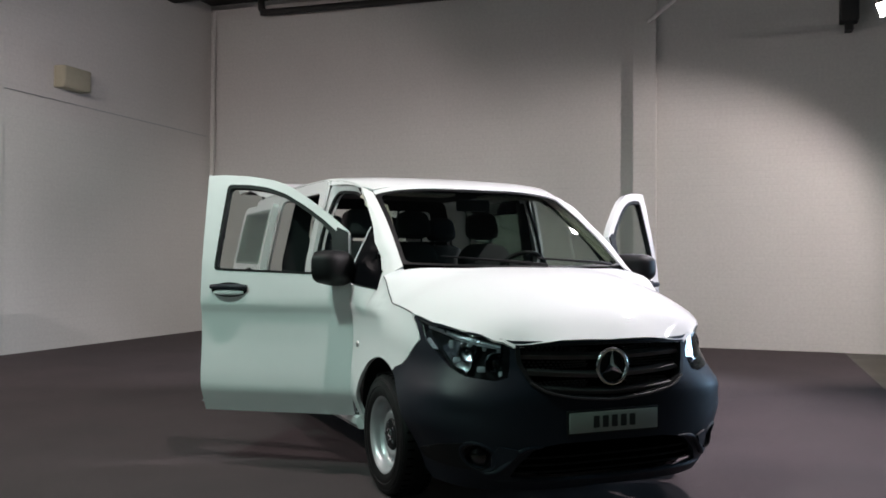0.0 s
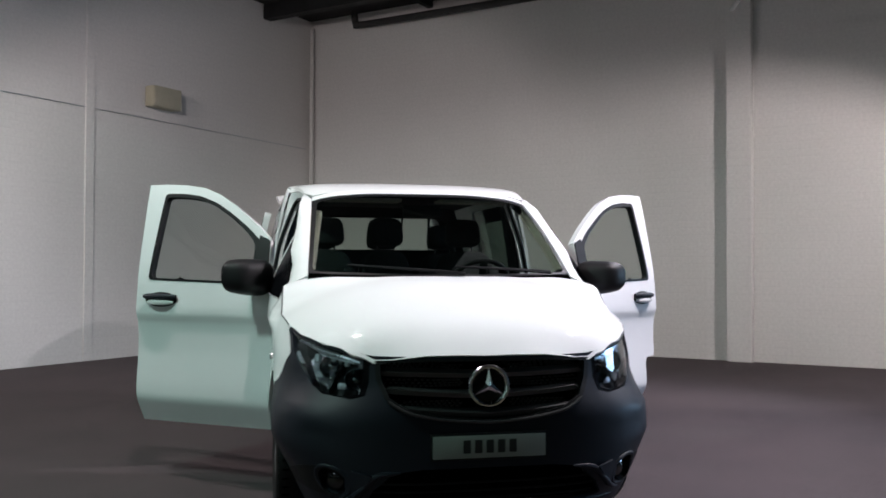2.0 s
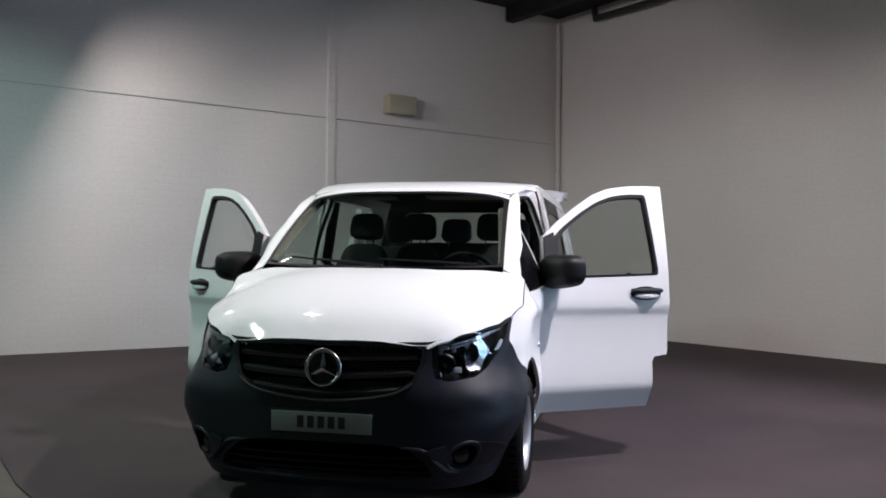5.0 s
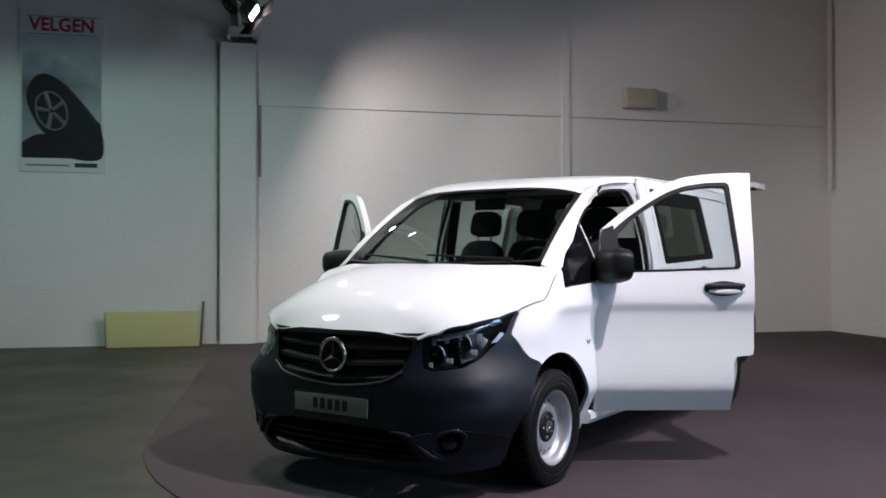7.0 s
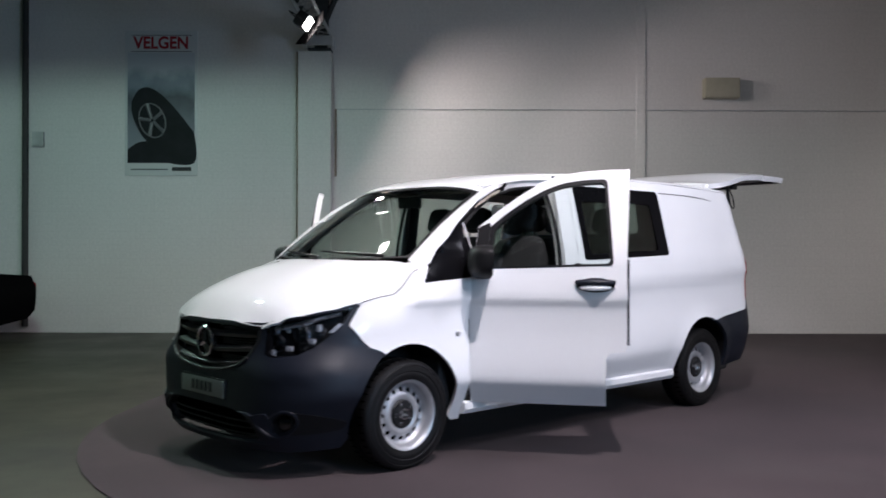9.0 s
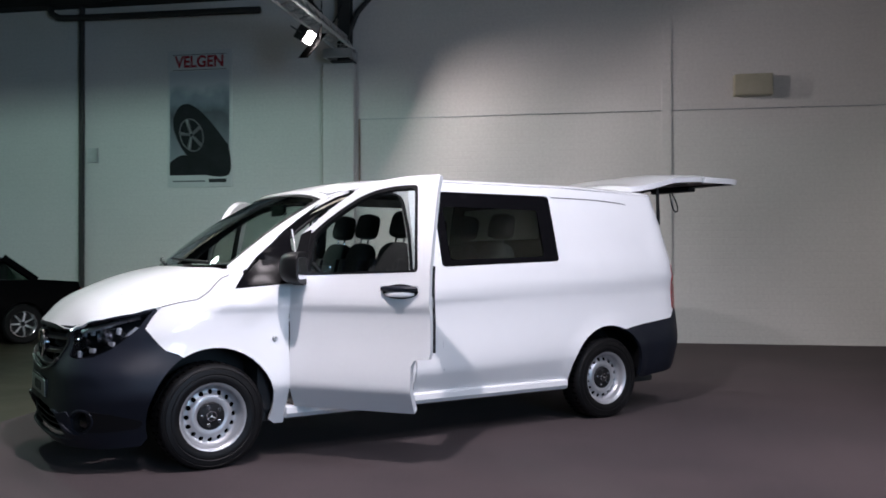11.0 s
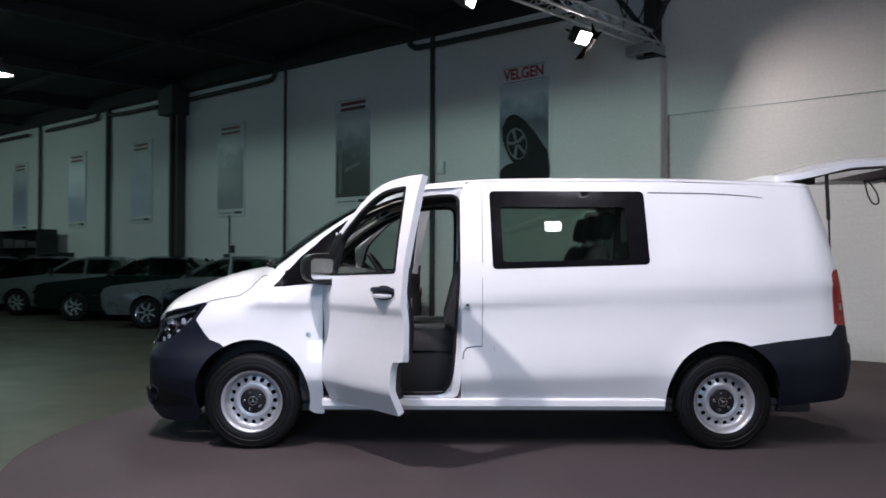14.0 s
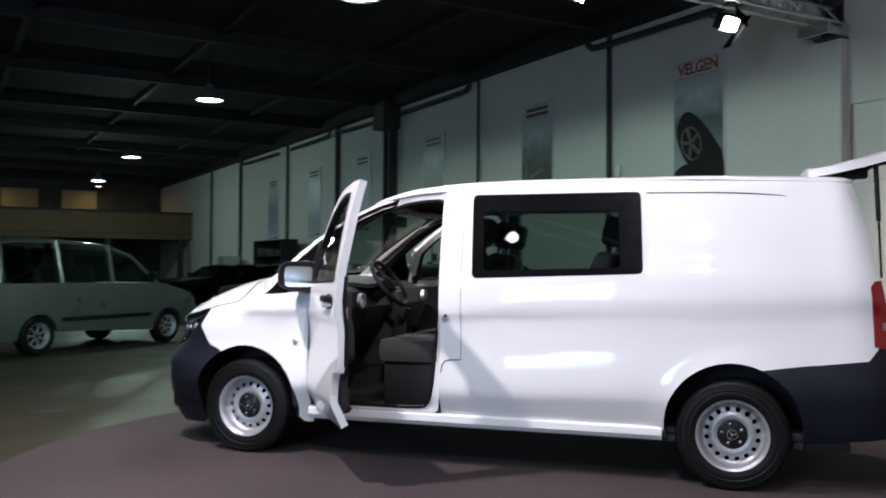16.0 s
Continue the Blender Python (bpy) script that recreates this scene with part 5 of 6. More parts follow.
        part("lamp_facet", flip(box((-dz, -dy, -0.01), (dz, dy, 0.012), 0.005, m)), LAMPSILVER, lamp)
    brow_loop = [by_x(0.52, 0.925), by_x(0.585, 0.902), by_y(0.66, 0.880), by_y(0.585, 0.862), by_y(0.60, 0.845), by_y(0.68, 0.862), by_x(0.565, 0.885)]
    part("lamp_brow", flip(panel(brow_loop, inset(skin, 0.022), 0.02, 0.008, (1, 0.5, 0))), LAMPSILVER, lamp, "bright silver brow")
    # added mirror behind the lens, strengthening its reflection of the window
    mirror_loop = rounded([by_y(0.705, 0.865), by_y(0.775, 0.885), by_x(0.50, 0.850), by_y(0.775, 0.775), by_y(0.715, 0.745), by_y(0.695, 0.78)], 0.012)
    part("added_mirror", flip(panel(mirror_loop, lambda a, z: inset(skin, 0.036 + 0.10 * (z - 0.76))(a, z), 0.02, 0.006, (1, 0.7, 0))), CHROME, lamp, "chrome plate added to brighten the reflection in the headlamp")
    tri = [by_x(0.50, 0.835), by_x(0.445, 0.888), by_x(0.425, 0.882), by_x(0.46, 0.838)]
    part("side_reflector", flip(panel(tri, inset(skin, 0.012), 0.02, 0.006, (0.4, 1, 0))), LAMPSILVER, lamp, "bright corner reflector")
    part("lamp_lens", flip(panel(LAMP, lens_map, 0.04, 0.003, (1, 0.5, 0))), LENS, lamp, "clear plastic lens").visible_shadow = False

# the backing is near black to paint in the shade behind the bars
grille = part("grille", panel(GRILLE, inset(skin, 0.07), 0.06, 0.01, (1, 0, 0)), SHADEBLACK, van, "dark radiator grille with three broad bars")
rimin = [(a * 0.955, 0.72 + (z - 0.72) * 0.93) for a, z in GRILLE]
part("grille_frame", panel(GRILLE, inset(skin, -0.006), 0.03, 0.05, (1, 0, 0), holes=[rimin]), BLACK, grille, "gloss black grille surround")
for zmid, dz, wide in ((0.806, 0.010, 0.488), (0.714, 0.034, 0.472), (0.630, 0.042, 0.415)):
    def bar(a, k, zmid=zmid, dz=dz):
        z = zmid + dz * (abs(a) / 0.45) ** 1.4 + k * 0.019
        return inset(skin, 0.004 + 0.034 * max(0.0, k) + 0.010 * max(0.0, -k))(a, z)
    aw = by_y(wide, zmid)[0]
    part("grille_bar", panel([(-aw, -1), (aw, -1), (aw, 1), (-aw, 1)], bar, 0.03, 0.012, (1, 0, 0), scale=(1, 0.03), lines=(0.0,)), GRILLEBAR, grille, "satin dark grey cross bar")
MESHGREY = material("grey_grille_mesh", (0.022, 0.022, 0.023), 0.5, stain=0.3, stain_scale=20)
for zmid in (0.765, 0.672, 0.842):
    for row in (-1, 0, 1):
        for k in range(-20, 21):
            a = k * 0.0215 + (0.0107 if row else 0.0)
            if abs(a) < 0.10 or abs(a) > (0.44 if zmid > 0.7 else 0.35) or (zmid > 0.8 and row == 1):
                continue
            p = inset(skin, 0.052)(a, zmid + 0.02 * abs(a) + 0.0115 * row)
            part("grille_fin", box((p.x - 0.004, p.y - 0.0065, p.z - 0.004), (p.x + 0.008, p.y + 0.0065, p.z + 0.004)), MESHGREY, grille, smooth=0)
lip = [inset(skin, -0.009)(a, z) for a, z in both([by_y(0.0, 0.590), by_y(0.10, 0.596), by_y(0.20, 0.606), by_y(0.30, 0.622), by_y(0.38, 0.643), by_y(0.45, 0.685)][::-1])]
part("grille_lip", tube(smoothline(lip, 3), 0.007, 8), GRILLEBAR, grille, "glossy dark lip under the grille")
# round ornament: ring with three plain spokes
ex = skin(0, 0.752).x + 0.012
bm = bmesh.new()
add_tube(bm, [(ex, 0.086 * math.cos(k * math.tau / 40), 0.752 + 0.086 * math.sin(k * math.tau / 40)) for k in range(40)], 0.010, 10, close=True)
bmesh.ops.recalc_face_normals(bm, faces=bm.faces)
badge = part("badge_ring", bm, CHROME, van, "round chrome ring ornament")
part("badge_back", lathe([(0.084, -0.03), (0.082, -0.008), (0.0, -0.004)], 32, "x", (ex, 0, 0.752)), GLOSSBLACK, badge)
for k in range(3):
    a = radians(90 + 120 * k)
    d, n = Vector((0, math.cos(a), math.sin(a))), Vector((0, -math.sin(a), math.cos(a)))
    c = Vector((ex, 0, 0.752))
    bm = bmesh.new()
    tip, l, r, top, base = (bm.verts.new(c + q) for q in (d * 0.084, n * 0.017, -n * 0.017, Vector((0.012, 0, 0)), Vector((-0.006, 0, 0))))
    for f in ((tip, l, top), (tip, top, r), (tip, base, l), (tip, r, base), (l, base, r), (l, r, top)):
        bm.faces.new(f)
    bmesh.ops.recalc_face_normals(bm, faces=bm.faces)
    part("badge_spoke", bm, CHROME, badge, smooth=0)
# number plate: blank bars
px = skin(0, 0.485).x + 0.016
plate = part("plate_holder", box((px - 0.02, -0.27, 0.427), (px - 0.003, 0.27, 0.546), 0.004), BLACK, van, "black plate holder")
part("number_plate", box((px - 0.003, -0.26, 0.436), (px + 0.002, 0.26, 0.536), 0.002), SILVERPLATE, plate, "pale number plate")
for k in range(5):
    y = -0.106 + 0.053 * k
    part("plate_bar", box((px + 0.001, y - 0.017, 0.458), (px + 0.0035, y + 0.017, 0.516)), INK, plate, smooth=0)
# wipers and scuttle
part("scuttle", panel([(-1, -0.05), (1, -0.05), (1, 0.03), (-1, 0.03)], inset(screen, -0.004), 0.08, 0.01, (1, 0, 1), scale=(0.75, 0.75)), SHADEBLACK, van, "matt black scuttle panel")
for u0, u1, v1 in ((0.80, 0.05, 0.085), (0.10, -0.72, 0.085)):
    arm = [inset(screen, -0.03)(u0 + (u1 - u0) * k / 6, 0.02 + (v1 - 0.02) * (k / 6) ** 0.7) for k in range(7)]
    part("wiper", tube(arm, [0.011, 0.010, 0.009, 0.008, 0.007, 0.006, 0.005], 6), BLACK, van, "black windscreen wiper")

# ---- rear ----
def rear_skin(a, z):
    """From the back's middle (a = 0) round the rear corner."""
    d = abs(a)
    if d > 1.1:
        x = REAR0 + (d - 1.1)
        return Vector((x, half(x, z), z))
    th = (1 - d / 1.1) * math.pi / 2
    s_, c_ = math.sin(th), math.cos(th)
    r = (s_ ** 4 + c_ ** 4) ** -0.25
    return Vector((REAR0 + (soft(z, BACK) - REAR0) * r * s_, half(REAR0, z) * r * c_, z))


def rear_by_x(x, z):
    lo, hi = 0.0, 1.6
    for _ in range(30):
        mid = (lo + hi) / 2
        lo, hi = (mid, hi) if rear_skin(mid, z).x < x else (lo, mid)
    return (lo, z)


rb = [(0.0, 0.70), (0.6, 0.72), rear_by_x(-4.06, 0.85), rear_by_x(-3.98, 0.855), rear_by_x(-3.925, 0.785), rear_by_x(-3.60, 0.748)] + [rear_by_x(x, z) for x, z in arch(-3.2, 0.388, 114, 186)] + [rear_by_x(-3.62, 0.300), rear_by_x(-4.05, 0.345), (0.5, 0.35), (0.0, 0.35)]
for flip in (False, True):
    bm = panel(rb, inset(rear_skin, -0.005), 0.035, 0.03, (-0.6, 1, 0))
    part("rear_bumper", mirror_y(bm) if flip else bm, PLASTIC, van, "unpainted dark grey plastic rear bumper")
    tl = [rear_by_x(-3.955, 0.865), rear_by_x(-3.950, 1.0), rear_by_x(-3.935, 1.20), rear_by_x(-3.96, 1.232), (0.62, 1.235), (0.60, 0.84)]
    bm = panel(tl, inset(rear_skin, -0.004), 0.04, 0.03, (-1, 0.6, 0))
    light = part("tail_light", mirror_y(bm) if flip else bm, RED, van, "tall red tail light")
    tw = [rear_by_x(-4.03, 0.955), rear_by_x(-4.02, 1.0), (0.66, 1.0), (0.66, 0.955)]
    bm = panel(tw, inset(rear_skin, -0.006), 0.04, 0.006, (-1, 0.6, 0))
    part("reversing_lens", mirror_y(bm) if flip else bm, SILVERPLATE, light, "pale reversing lens")
    rp = [rear_by_x(-3.97, 1.25), rear_by_x(-3.87, 1.75), (0.70, 1.75), (0.72, 1.25)]
    bm = panel(rp, rear_skin, 0.05, 0.03, (-1, 0.5, 0))
    part("rear_pillar", mirror_y(bm) if flip else bm, WHITE, van)
# open tailgate
GATE = [(-0.24, 1.915), (-0.1, 1.938), (0.0, 1.966), (0.25, 2.035), (0.6, 2.056), (1.0, 2.056), (1.18, 2.042)]


def gate_map(drop, sag=0.05):
    return lambda a, y: Vector((-3.87 - a, y, soft(a, GATE) - drop - sag * (abs(y) / 0.8) ** 4))


gate = part("tailgate", panel(rounded([(-0.24, -0.70), (-0.24, 0.70), (0.02, 0.78), (0.35, 0.80), (0.62, 0.79), (0.62, -0.79), (0.35, -0.80), (0.02, -0.78)], 0.05), gate_map(0.0), 0.07, 0.045, (0, 0, 1)), WHITE, van, "white tailgate swung up level with the roof")
part("tailgate_panel", panel(rounded([(0.63, -0.785), (0.63, 0.785), (1.06, 0.76), (1.18, 0.70), (1.18, -0.70), (1.06, -0.76)], 0.05), gate_map(0.004), 0.07, 0.05, (0, 0, 1)), WHITE, gate)
gp = panel(rounded([(0.10, -0.66), (0.10, 0.66), (0.56, 0.68), (0.56, -0.68)], 0.06), gate_map(0.105, 0.0), 0.12, 0.01, (0, 0, -1))
lin = panel(rounded([(0.03, -0.74), (0.03, 0.74), (1.12, 0.69), (1.12, -0.69)], 0.06), gate_map(0.075, 0.0), 0.12, 0.03, (0, 0, -1))
part("tailgate_lining", lin, material("grey_tailgate_lining", (0.30, 0.30, 0.31), 0.6, stain=0.3, stain_scale=6), gate, "pale grey inner lining")
for y in (0.52, -0.52):
    part("tailgate_hinge", box((-3.97, y - 0.05, 1.845), (-3.84, y + 0.05, 1.905), 0.01), BLACK, gate)
part("tailgate_window", gp, GLOSSBLACK, gate, "dark rear window")
part("tailgate_handle", box((-4.98, -0.25, 1.925), (-4.88, 0.25, 1.968), 0.012), PLASTIC, gate)
part("tailgate_edge", box((-5.05, -0.66, 1.965), (-4.90, 0.66, 1.995), 0.012), PLASTIC, gate)
for y in (0.70, -0.70):
    bm = bmesh.new()
    add_tube(bm, [(-4.02, y, 1.25), (-4.005, y, 1.62)], 0.007, 8)
    add_tube(bm, [(-4.006, y, 1.58), (-3.99, y, 1.93)], 0.014, 8)
    bmesh.ops.recalc_face_normals(bm, faces=bm.faces)
    part("gas_strut", bm, BLACK, van, "black gas strut holding the tailgate")
part("pull_strap", tube(smoothline([(-4.36, 0.5, 1.88), (-4.38, 0.5, 1.78), (-4.42, 0.5, 1.71), (-4.46, 0.5, 1.72), (-4.44, 0.5, 1.80), (-4.38, 0.5, 1.88)], 5), 0.006, 6), BLACK, gate)

# ---- wheels ----
tyre_profile = [(0.205, -0.10), (0.225, -0.108), (0.285, -0.112), (0.318, -0.100), (0.332, -0.082), (0.335, -0.05), (0.335, -0.012), (0.329, -0.010), (0.329, 0.0), (0.335, 0.002), (0.335, 0.05), (0.332, 0.078), (0.322, 0.094), (0.318, 0.095), (0.316, 0.100), (0.303, 0.1055), (0.300, 0.103), (0.297, 0.1065), (0.268, 0.1105), (0.262, 0.107), (0.256, 0.1095), (0.235, 0.107), (0.213, 0.099), (0.207, 0.085), (0.205, -0.10)]


def wheel_at(x, sgn):
    hub = part("wheel", lathe([(0.0, 0.062), (0.03, 0.062), (0.05, 0.058), (0.08, 0.054), (0.088, 0.046), (0.088, 0.02), (0.0, 0.02)], 32, "y"), BLACK, van, "road wheel with a dark hub cap")
    part("tyre", lathe(tyre_profile, 64, "y"), TYRE, hub, "black tyre")
    circle = lambda r, n, cx=0.0, cy=0.0: [(cx + r * math.cos(k * math.tau / n), cy + r * math.sin(k * math.tau / n)) for k in range(n)]

    def dish(a, b):
        r = math.hypot(a, b)
        y = ramp(r, [(0.06, 0.036), (0.085, 0.040), (0.105, 0.048), (0.125, 0.046), (0.142, 0.030), (0.165, 0.022), (0.178, 0.030), (0.186, 0.05)])
        return Vector((a, y, b))

    holes = [circle(0.0155, 12, 0.150 * math.cos(k * math.tau / 16), 0.150 * math.sin(k * math.tau / 16)) for k in range(16)]
    holes.append(circle(0.062, 28))
    part("rim", panel(circle(0.187, 56), dish, 0.011, 0.006, (0, 1, 0), holes=holes), STEEL, hub, "silver steel rim with a ring of round holes")
    bm = bmesh.new()
    for k in range(46):
        t = k * math.tau / 46
        for y0, y1, off in ((0.042, 0.079, 0.0), (-0.079, -0.042, 0.5)):
            add_box(bm, (-0.004, y0, 0.318), (0.004, y1, 0.3362), 0, Matrix.Rotation(t + off * math.tau / 46, 4, "Y"))
    tagged(part("tread_groove", bm, SHADEBLACK, hub, smooth=0), "dark grooves across the tread", kind="stuff")
    part("rim_edge", lathe([(0.186, 0.045), (0.188, 0.07), (0.196, 0.088), (0.206, 0.096), (0.214, 0.099), (0.218, 0.094), (0.212, 0.088), (0.203, 0.075), (0.200, -0.09)], 64, "y"), STEEL, hub, "bright rim flange")
    # near-black disc: the shade seen through the rim holes is its colour
    part("brake", lathe([(0.0, 0.0), (0.165, 0.0), (0.165, -0.03), (0.0, -0.03)], 32, "y"), SHADEBLACK, hub)
    for k in range(5):
        a = k * math.tau / 5
        bm = lathe([(0.013, 0.046), (0.012, 0.060), (0.006, 0.064), (0.0, 0.064)], 10, "y", (0.060 * math.cos(a), 0.0, 0.060 * math.sin(a)))
        part("wheel_bolt", bm, DARKCHROME, hub)
    part("cap_ring", lathe([(0.026, 0.060), (0.028, 0.0655), (0.032, 0.0655), (0.034, 0.060)], 28, "y"), CHROME, hub, "small chrome ring of the cap")
    for k in range(3):
        a = radians(90 + 120 * k)
        part("cap_spoke", tube([(0, 0.064, 0), (0.028 * math.cos(a), 0.064, 0.028 * math.sin(a))], [0.004, 0.0015], 6), CHROME, hub)
    hub.matrix_basis = pose(x, sgn * 0.815, 0.327, 0, 25 * x, 0 if sgn > 0 else 180) @ Matrix.Diagonal((0.976, 0.976, 0.976, 1.0))
    # wheel housing
    bm = bmesh.new()
    r = 0.405
    rows = []
    for k in range(17):
        a = radians(-15 + 210 * k / 16)
        px_, pz_ = x + r * math.cos(a), 0.358 + r * math.sin(a)
        rows.append([bm.verts.new((px_, sgn * y, pz_)) for y in (min(0.90, half(min(px_, 0.0), pz_) - 0.03), 0.60)])
    for p, q in zip(rows, rows[1:]):
        bm.faces.new((p[0], q[0], q[1], p[1]))
    inner_c = bm.verts.new((x, sgn * 0.60, 0.30))
    for p, q in zip(rows, rows[1:]):
        bm.faces.new((p[1], q[1], inner_c))
    part("wheel_housing", bm, BLACK, van)


for wx in (0.0, -3.2):
    for sgn in (1, -1):
        wheel_at(wx, sgn)
part("underbody", box((-3.85, -0.78, 0.24), (0.30, 0.78, 0.31), 0.03), STEELDARK, van, "dark underbody")
part("exhaust", tube([(-1.2, -0.3, 0.20), (-2.4, -0.3, 0.19), (-2.9, 0.35, 0.2), (-3.5, 0.4, 0.22)], 0.035, 10), STEELDARK, van)

# ---- front doors, built shut and swung open on the hinge ----
DOOR_A = [(-0.486, 0.345), (-0.484, 1.0), (-0.502, 1.150), (-0.532, 1.445), (-0.66, 1.548), (-0.80, 1.648), (-0.92, 1.720), (-1.04, 1.765), (-1.18, 1.787), (-1.34, 1.797), (-1.468, 1.797),
          (-1.462, 1.70), (-1.450, 1.20), (-1.450, 0.72), (-1.44, 0.685), (-1.345, 0.675), (-1.325, 0.64), (-1.322, 0.345)]
DOOR_R = DOOR_A[:13] + [(-1.448, 0.60), (-1.442, 0.345)]
DOOR_W = rounded([(-0.565, 1.180), (-0.585, 1.425), (-0.70, 1.520), (-0.82, 1.603), (-0.94, 1.672), (-1.06, 1.715), (-1.18, 1.733), (-1.33, 1.738), (-1.372, 1.205)], 0.03)
DOOR_G = rounded([(-0.615, 1.195), (-0.635, 1.425), (-0.72, 1.505), (-0.83, 1.583), (-0.95, 1.653), (-1.06, 1.693), (-1.18, 1.711), (-1.312, 1.716), (-1.352, 1.218)], 0.03)


def front_door(sgn, angle):
    flip = (lambda b: b) if sgn > 0 else mirror_y
    door = part("front_door", flip(panel(DOOR_A if sgn > 0 else DOOR_R, side, 0.035, 0.045, (0, 1, 0), holes=[DOOR_W], lines=CREASES)), WHITE, van, "white front door standing wide open")
    part("window_seal", flip(panel(DOOR_W, inset(side, -0.002), 0.03, 0.04, (0, 1, 0), holes=[DOOR_G])), BLACK, door, "black rubber window seal")
    part("door_window", flip(panel(DOOR_G, inset(side, 0.015), 0.06, 0.004, (0, 1, 0))), PANE, door, "clear door window").visible_shadow = False
    trim = [(-0.53, 0.39), (-0.53, 1.13), (-1.40, 1.17), (-1.40, 0.76), (-1.28, 0.72), (-1.28, 0.39)]
    inner = part("door_trim", flip(panel(rounded(trim, 0.05), inset(side, 0.048), 0.06, 0.06, (0, 1, 0))), DASH, door, "dark grey door lining")
    part("armrest", flip(box((-1.18, 0.79, 0.86), (-0.75, 0.86, 0.93), 0.02)), DASH, inner)
    part("door_pocket", flip(box((-1.14, 0.785, 0.40), (-0.62, 0.85, 0.56), 0.02)), DASH, inner)
    edge = [(-1.452, half(-1.44, z) - 0.05, z) for z in (0.72, 0.9, 1.1, 1.24)]
    part("door_edge_seal", flip(tube(edge, 0.012, 6)), BLACK, door)
    part("door_latch", flip(box((-1.456, 0.875, 0.99), (-1.446, 0.905, 1.06), 0.003)), ALU, door, "metal latch")
    # handle
    hx, hz = -1.262, 1.085
    cup = [(hx + 0.116 * math.cos(k * math.tau / 24), hz + 0.047 * math.sin(k * math.tau / 24) * (1.0 if math.sin(k * math.tau / 24) > 0 else 0.9)) for k in range(24)]
    handle = part("door_handle", flip(panel(cup, inset(side, -0.004), 0.03, 0.004, (0, 1, 0))), BLACK, door, "dark grip handle in an oval recess")
    grip = [Vector((hx - 0.118 + 0.236 * k / 8, half(hx, hz) + 0.012 + 0.022 * math.sin(math.pi * k / 8), hz + 0.020)) for k in range(9)]
    part("grip", flip(tube(grip, [0.013, 0.017, 0.019, 0.019, 0.019, 0.019, 0.019, 0.017, 0.013], 10)), PLASTIC, handle)
    shine = [Vector((hx - 0.095 + 0.19 * k / 8, half(hx, hz) + 0.010 + 0.020 * math.sin(math.pi * k / 8), hz - 0.014)) for k in range(9)]
    part("grip_inlay", flip(tube(shine, [0.008, 0.014, 0.017, 0.018, 0.018, 0.018, 0.017, 0.014, 0.008], 10)), WHITE, handle, "white inlay of the grip")
    # mirror
    base = smoothline([(-0.545, 0.925, 1.185), (-0.555, 0.95, 1.175), (-0.575, 0.98, 1.175)], 4)
    mirror = part("mirror_foot", flip(tube(base, [0.045, 0.044, 0.042, 0.04, 0.038, 0.036, 0.034, 0.032, 0.03], 10)), BLACK, door)
    bm = bmesh.new()
    bmesh.ops.create_uvsphere(bm, u_segments=28, v_segments=18, radius=1)
    for v in bm.verts:
        p = v.co
        s = lambda q, e: math.copysign(abs(q) ** e, q)
        px_, py_, pz_ = s(p.x, 0.8), s(p.y, 0.55), s(p.z, 0.6)
        x = px_ * 0.11 if px_ > 0 else max(px_ * 0.11, -0.035)
        taper = 1.0 - 0.12 * py_
        v.co = Vector((-0.60 + x - 0.035 * py_, 1.025 + 0.138 * py_, 1.228 + 0.102 * pz_ * taper + 0.008 * py_))
    part("mirror_housing", flip(bm), BLACK, mirror, "dark grey plastic mirror housing")
    bm = panel(rounded([(0.925, 1.160), (1.125, 1.160), (1.125, 1.296), (0.925, 1.292)], 0.04), lambda y, z: Vector((-0.6375 - 0.035 * (y - 1.025) / 0.138, y, z)), 0.06, 0.004, (-1, 0, 0))
    part("mirror_glass", flip(bm), CHROME, mirror, "mirror glass")
    part("mirror_base", flip(panel(rounded([(-0.506, 1.156), (-0.536, 1.440), (-0.61, 1.470), (-0.60, 1.165)], 0.01), inset(side, -0.008), 0.04, 0.02, (0, 1, 0))), BLACK, door, "black triangular mirror base")
    hinge = Vector((-0.49, sgn * 0.93, 0))
    door.matrix_basis = Matrix.Translation(hinge) @ Matrix.Rotation(radians(-sgn * angle), 4, "Z") @ Matrix.Translation(-hinge)


front_door(1, 54)
front_door(-1, 55)

# sliding door, run back along the far side
slide = part("sliding_door", mirror_y(panel(rounded([(-1.56, 0.34), (-1.56, 1.735), (-2.65, 1.735), (-2.69, 0.9), (-2.62, 0.34)], 0.06), side, 0.06, 0.05, (0, 1, 0),
             holes=[rounded([(-1.66, 1.25), (-1.645, 1.66), (-2.55, 1.66), (-2.57, 1.26)], 0.04)])), WHITE, van, "white sliding door pushed back")
bm = mirror_y(panel(rounded([(-1.64, 1.23), (-1.625, 1.68), (-2.57, 1.68), (-2.59, 1.24)], 0.04), inset(side, -0.003), 0.08, 0.005, (0, 1, 0)))
part("sliding_window", bm, DARKPANE, slide, "tinted window").visible_shadow = False
slide.matrix_basis = pose(-0.98, -0.10, 0)

# ---- inside the van ----
part("cabin_floor", box((-3.7, -0.80, 0.30), (-0.30, 0.80, 0.34), 0.01), DASH, van, "dark rubber floor")
part("bulkhead", box((-0.42, -0.84, 0.32), (-0.30, 0.84, 1.0), 0.03), DASH, van)
dash_sec = [(-0.22, 1.17), (-0.40, 1.20), (-0.62, 1.19), (-0.74, 1.13), (-0.78, 1.02), (-0.70, 0.82), (-0.55, 0.72), (-0.30, 0.70)]
bm = bmesh.new()
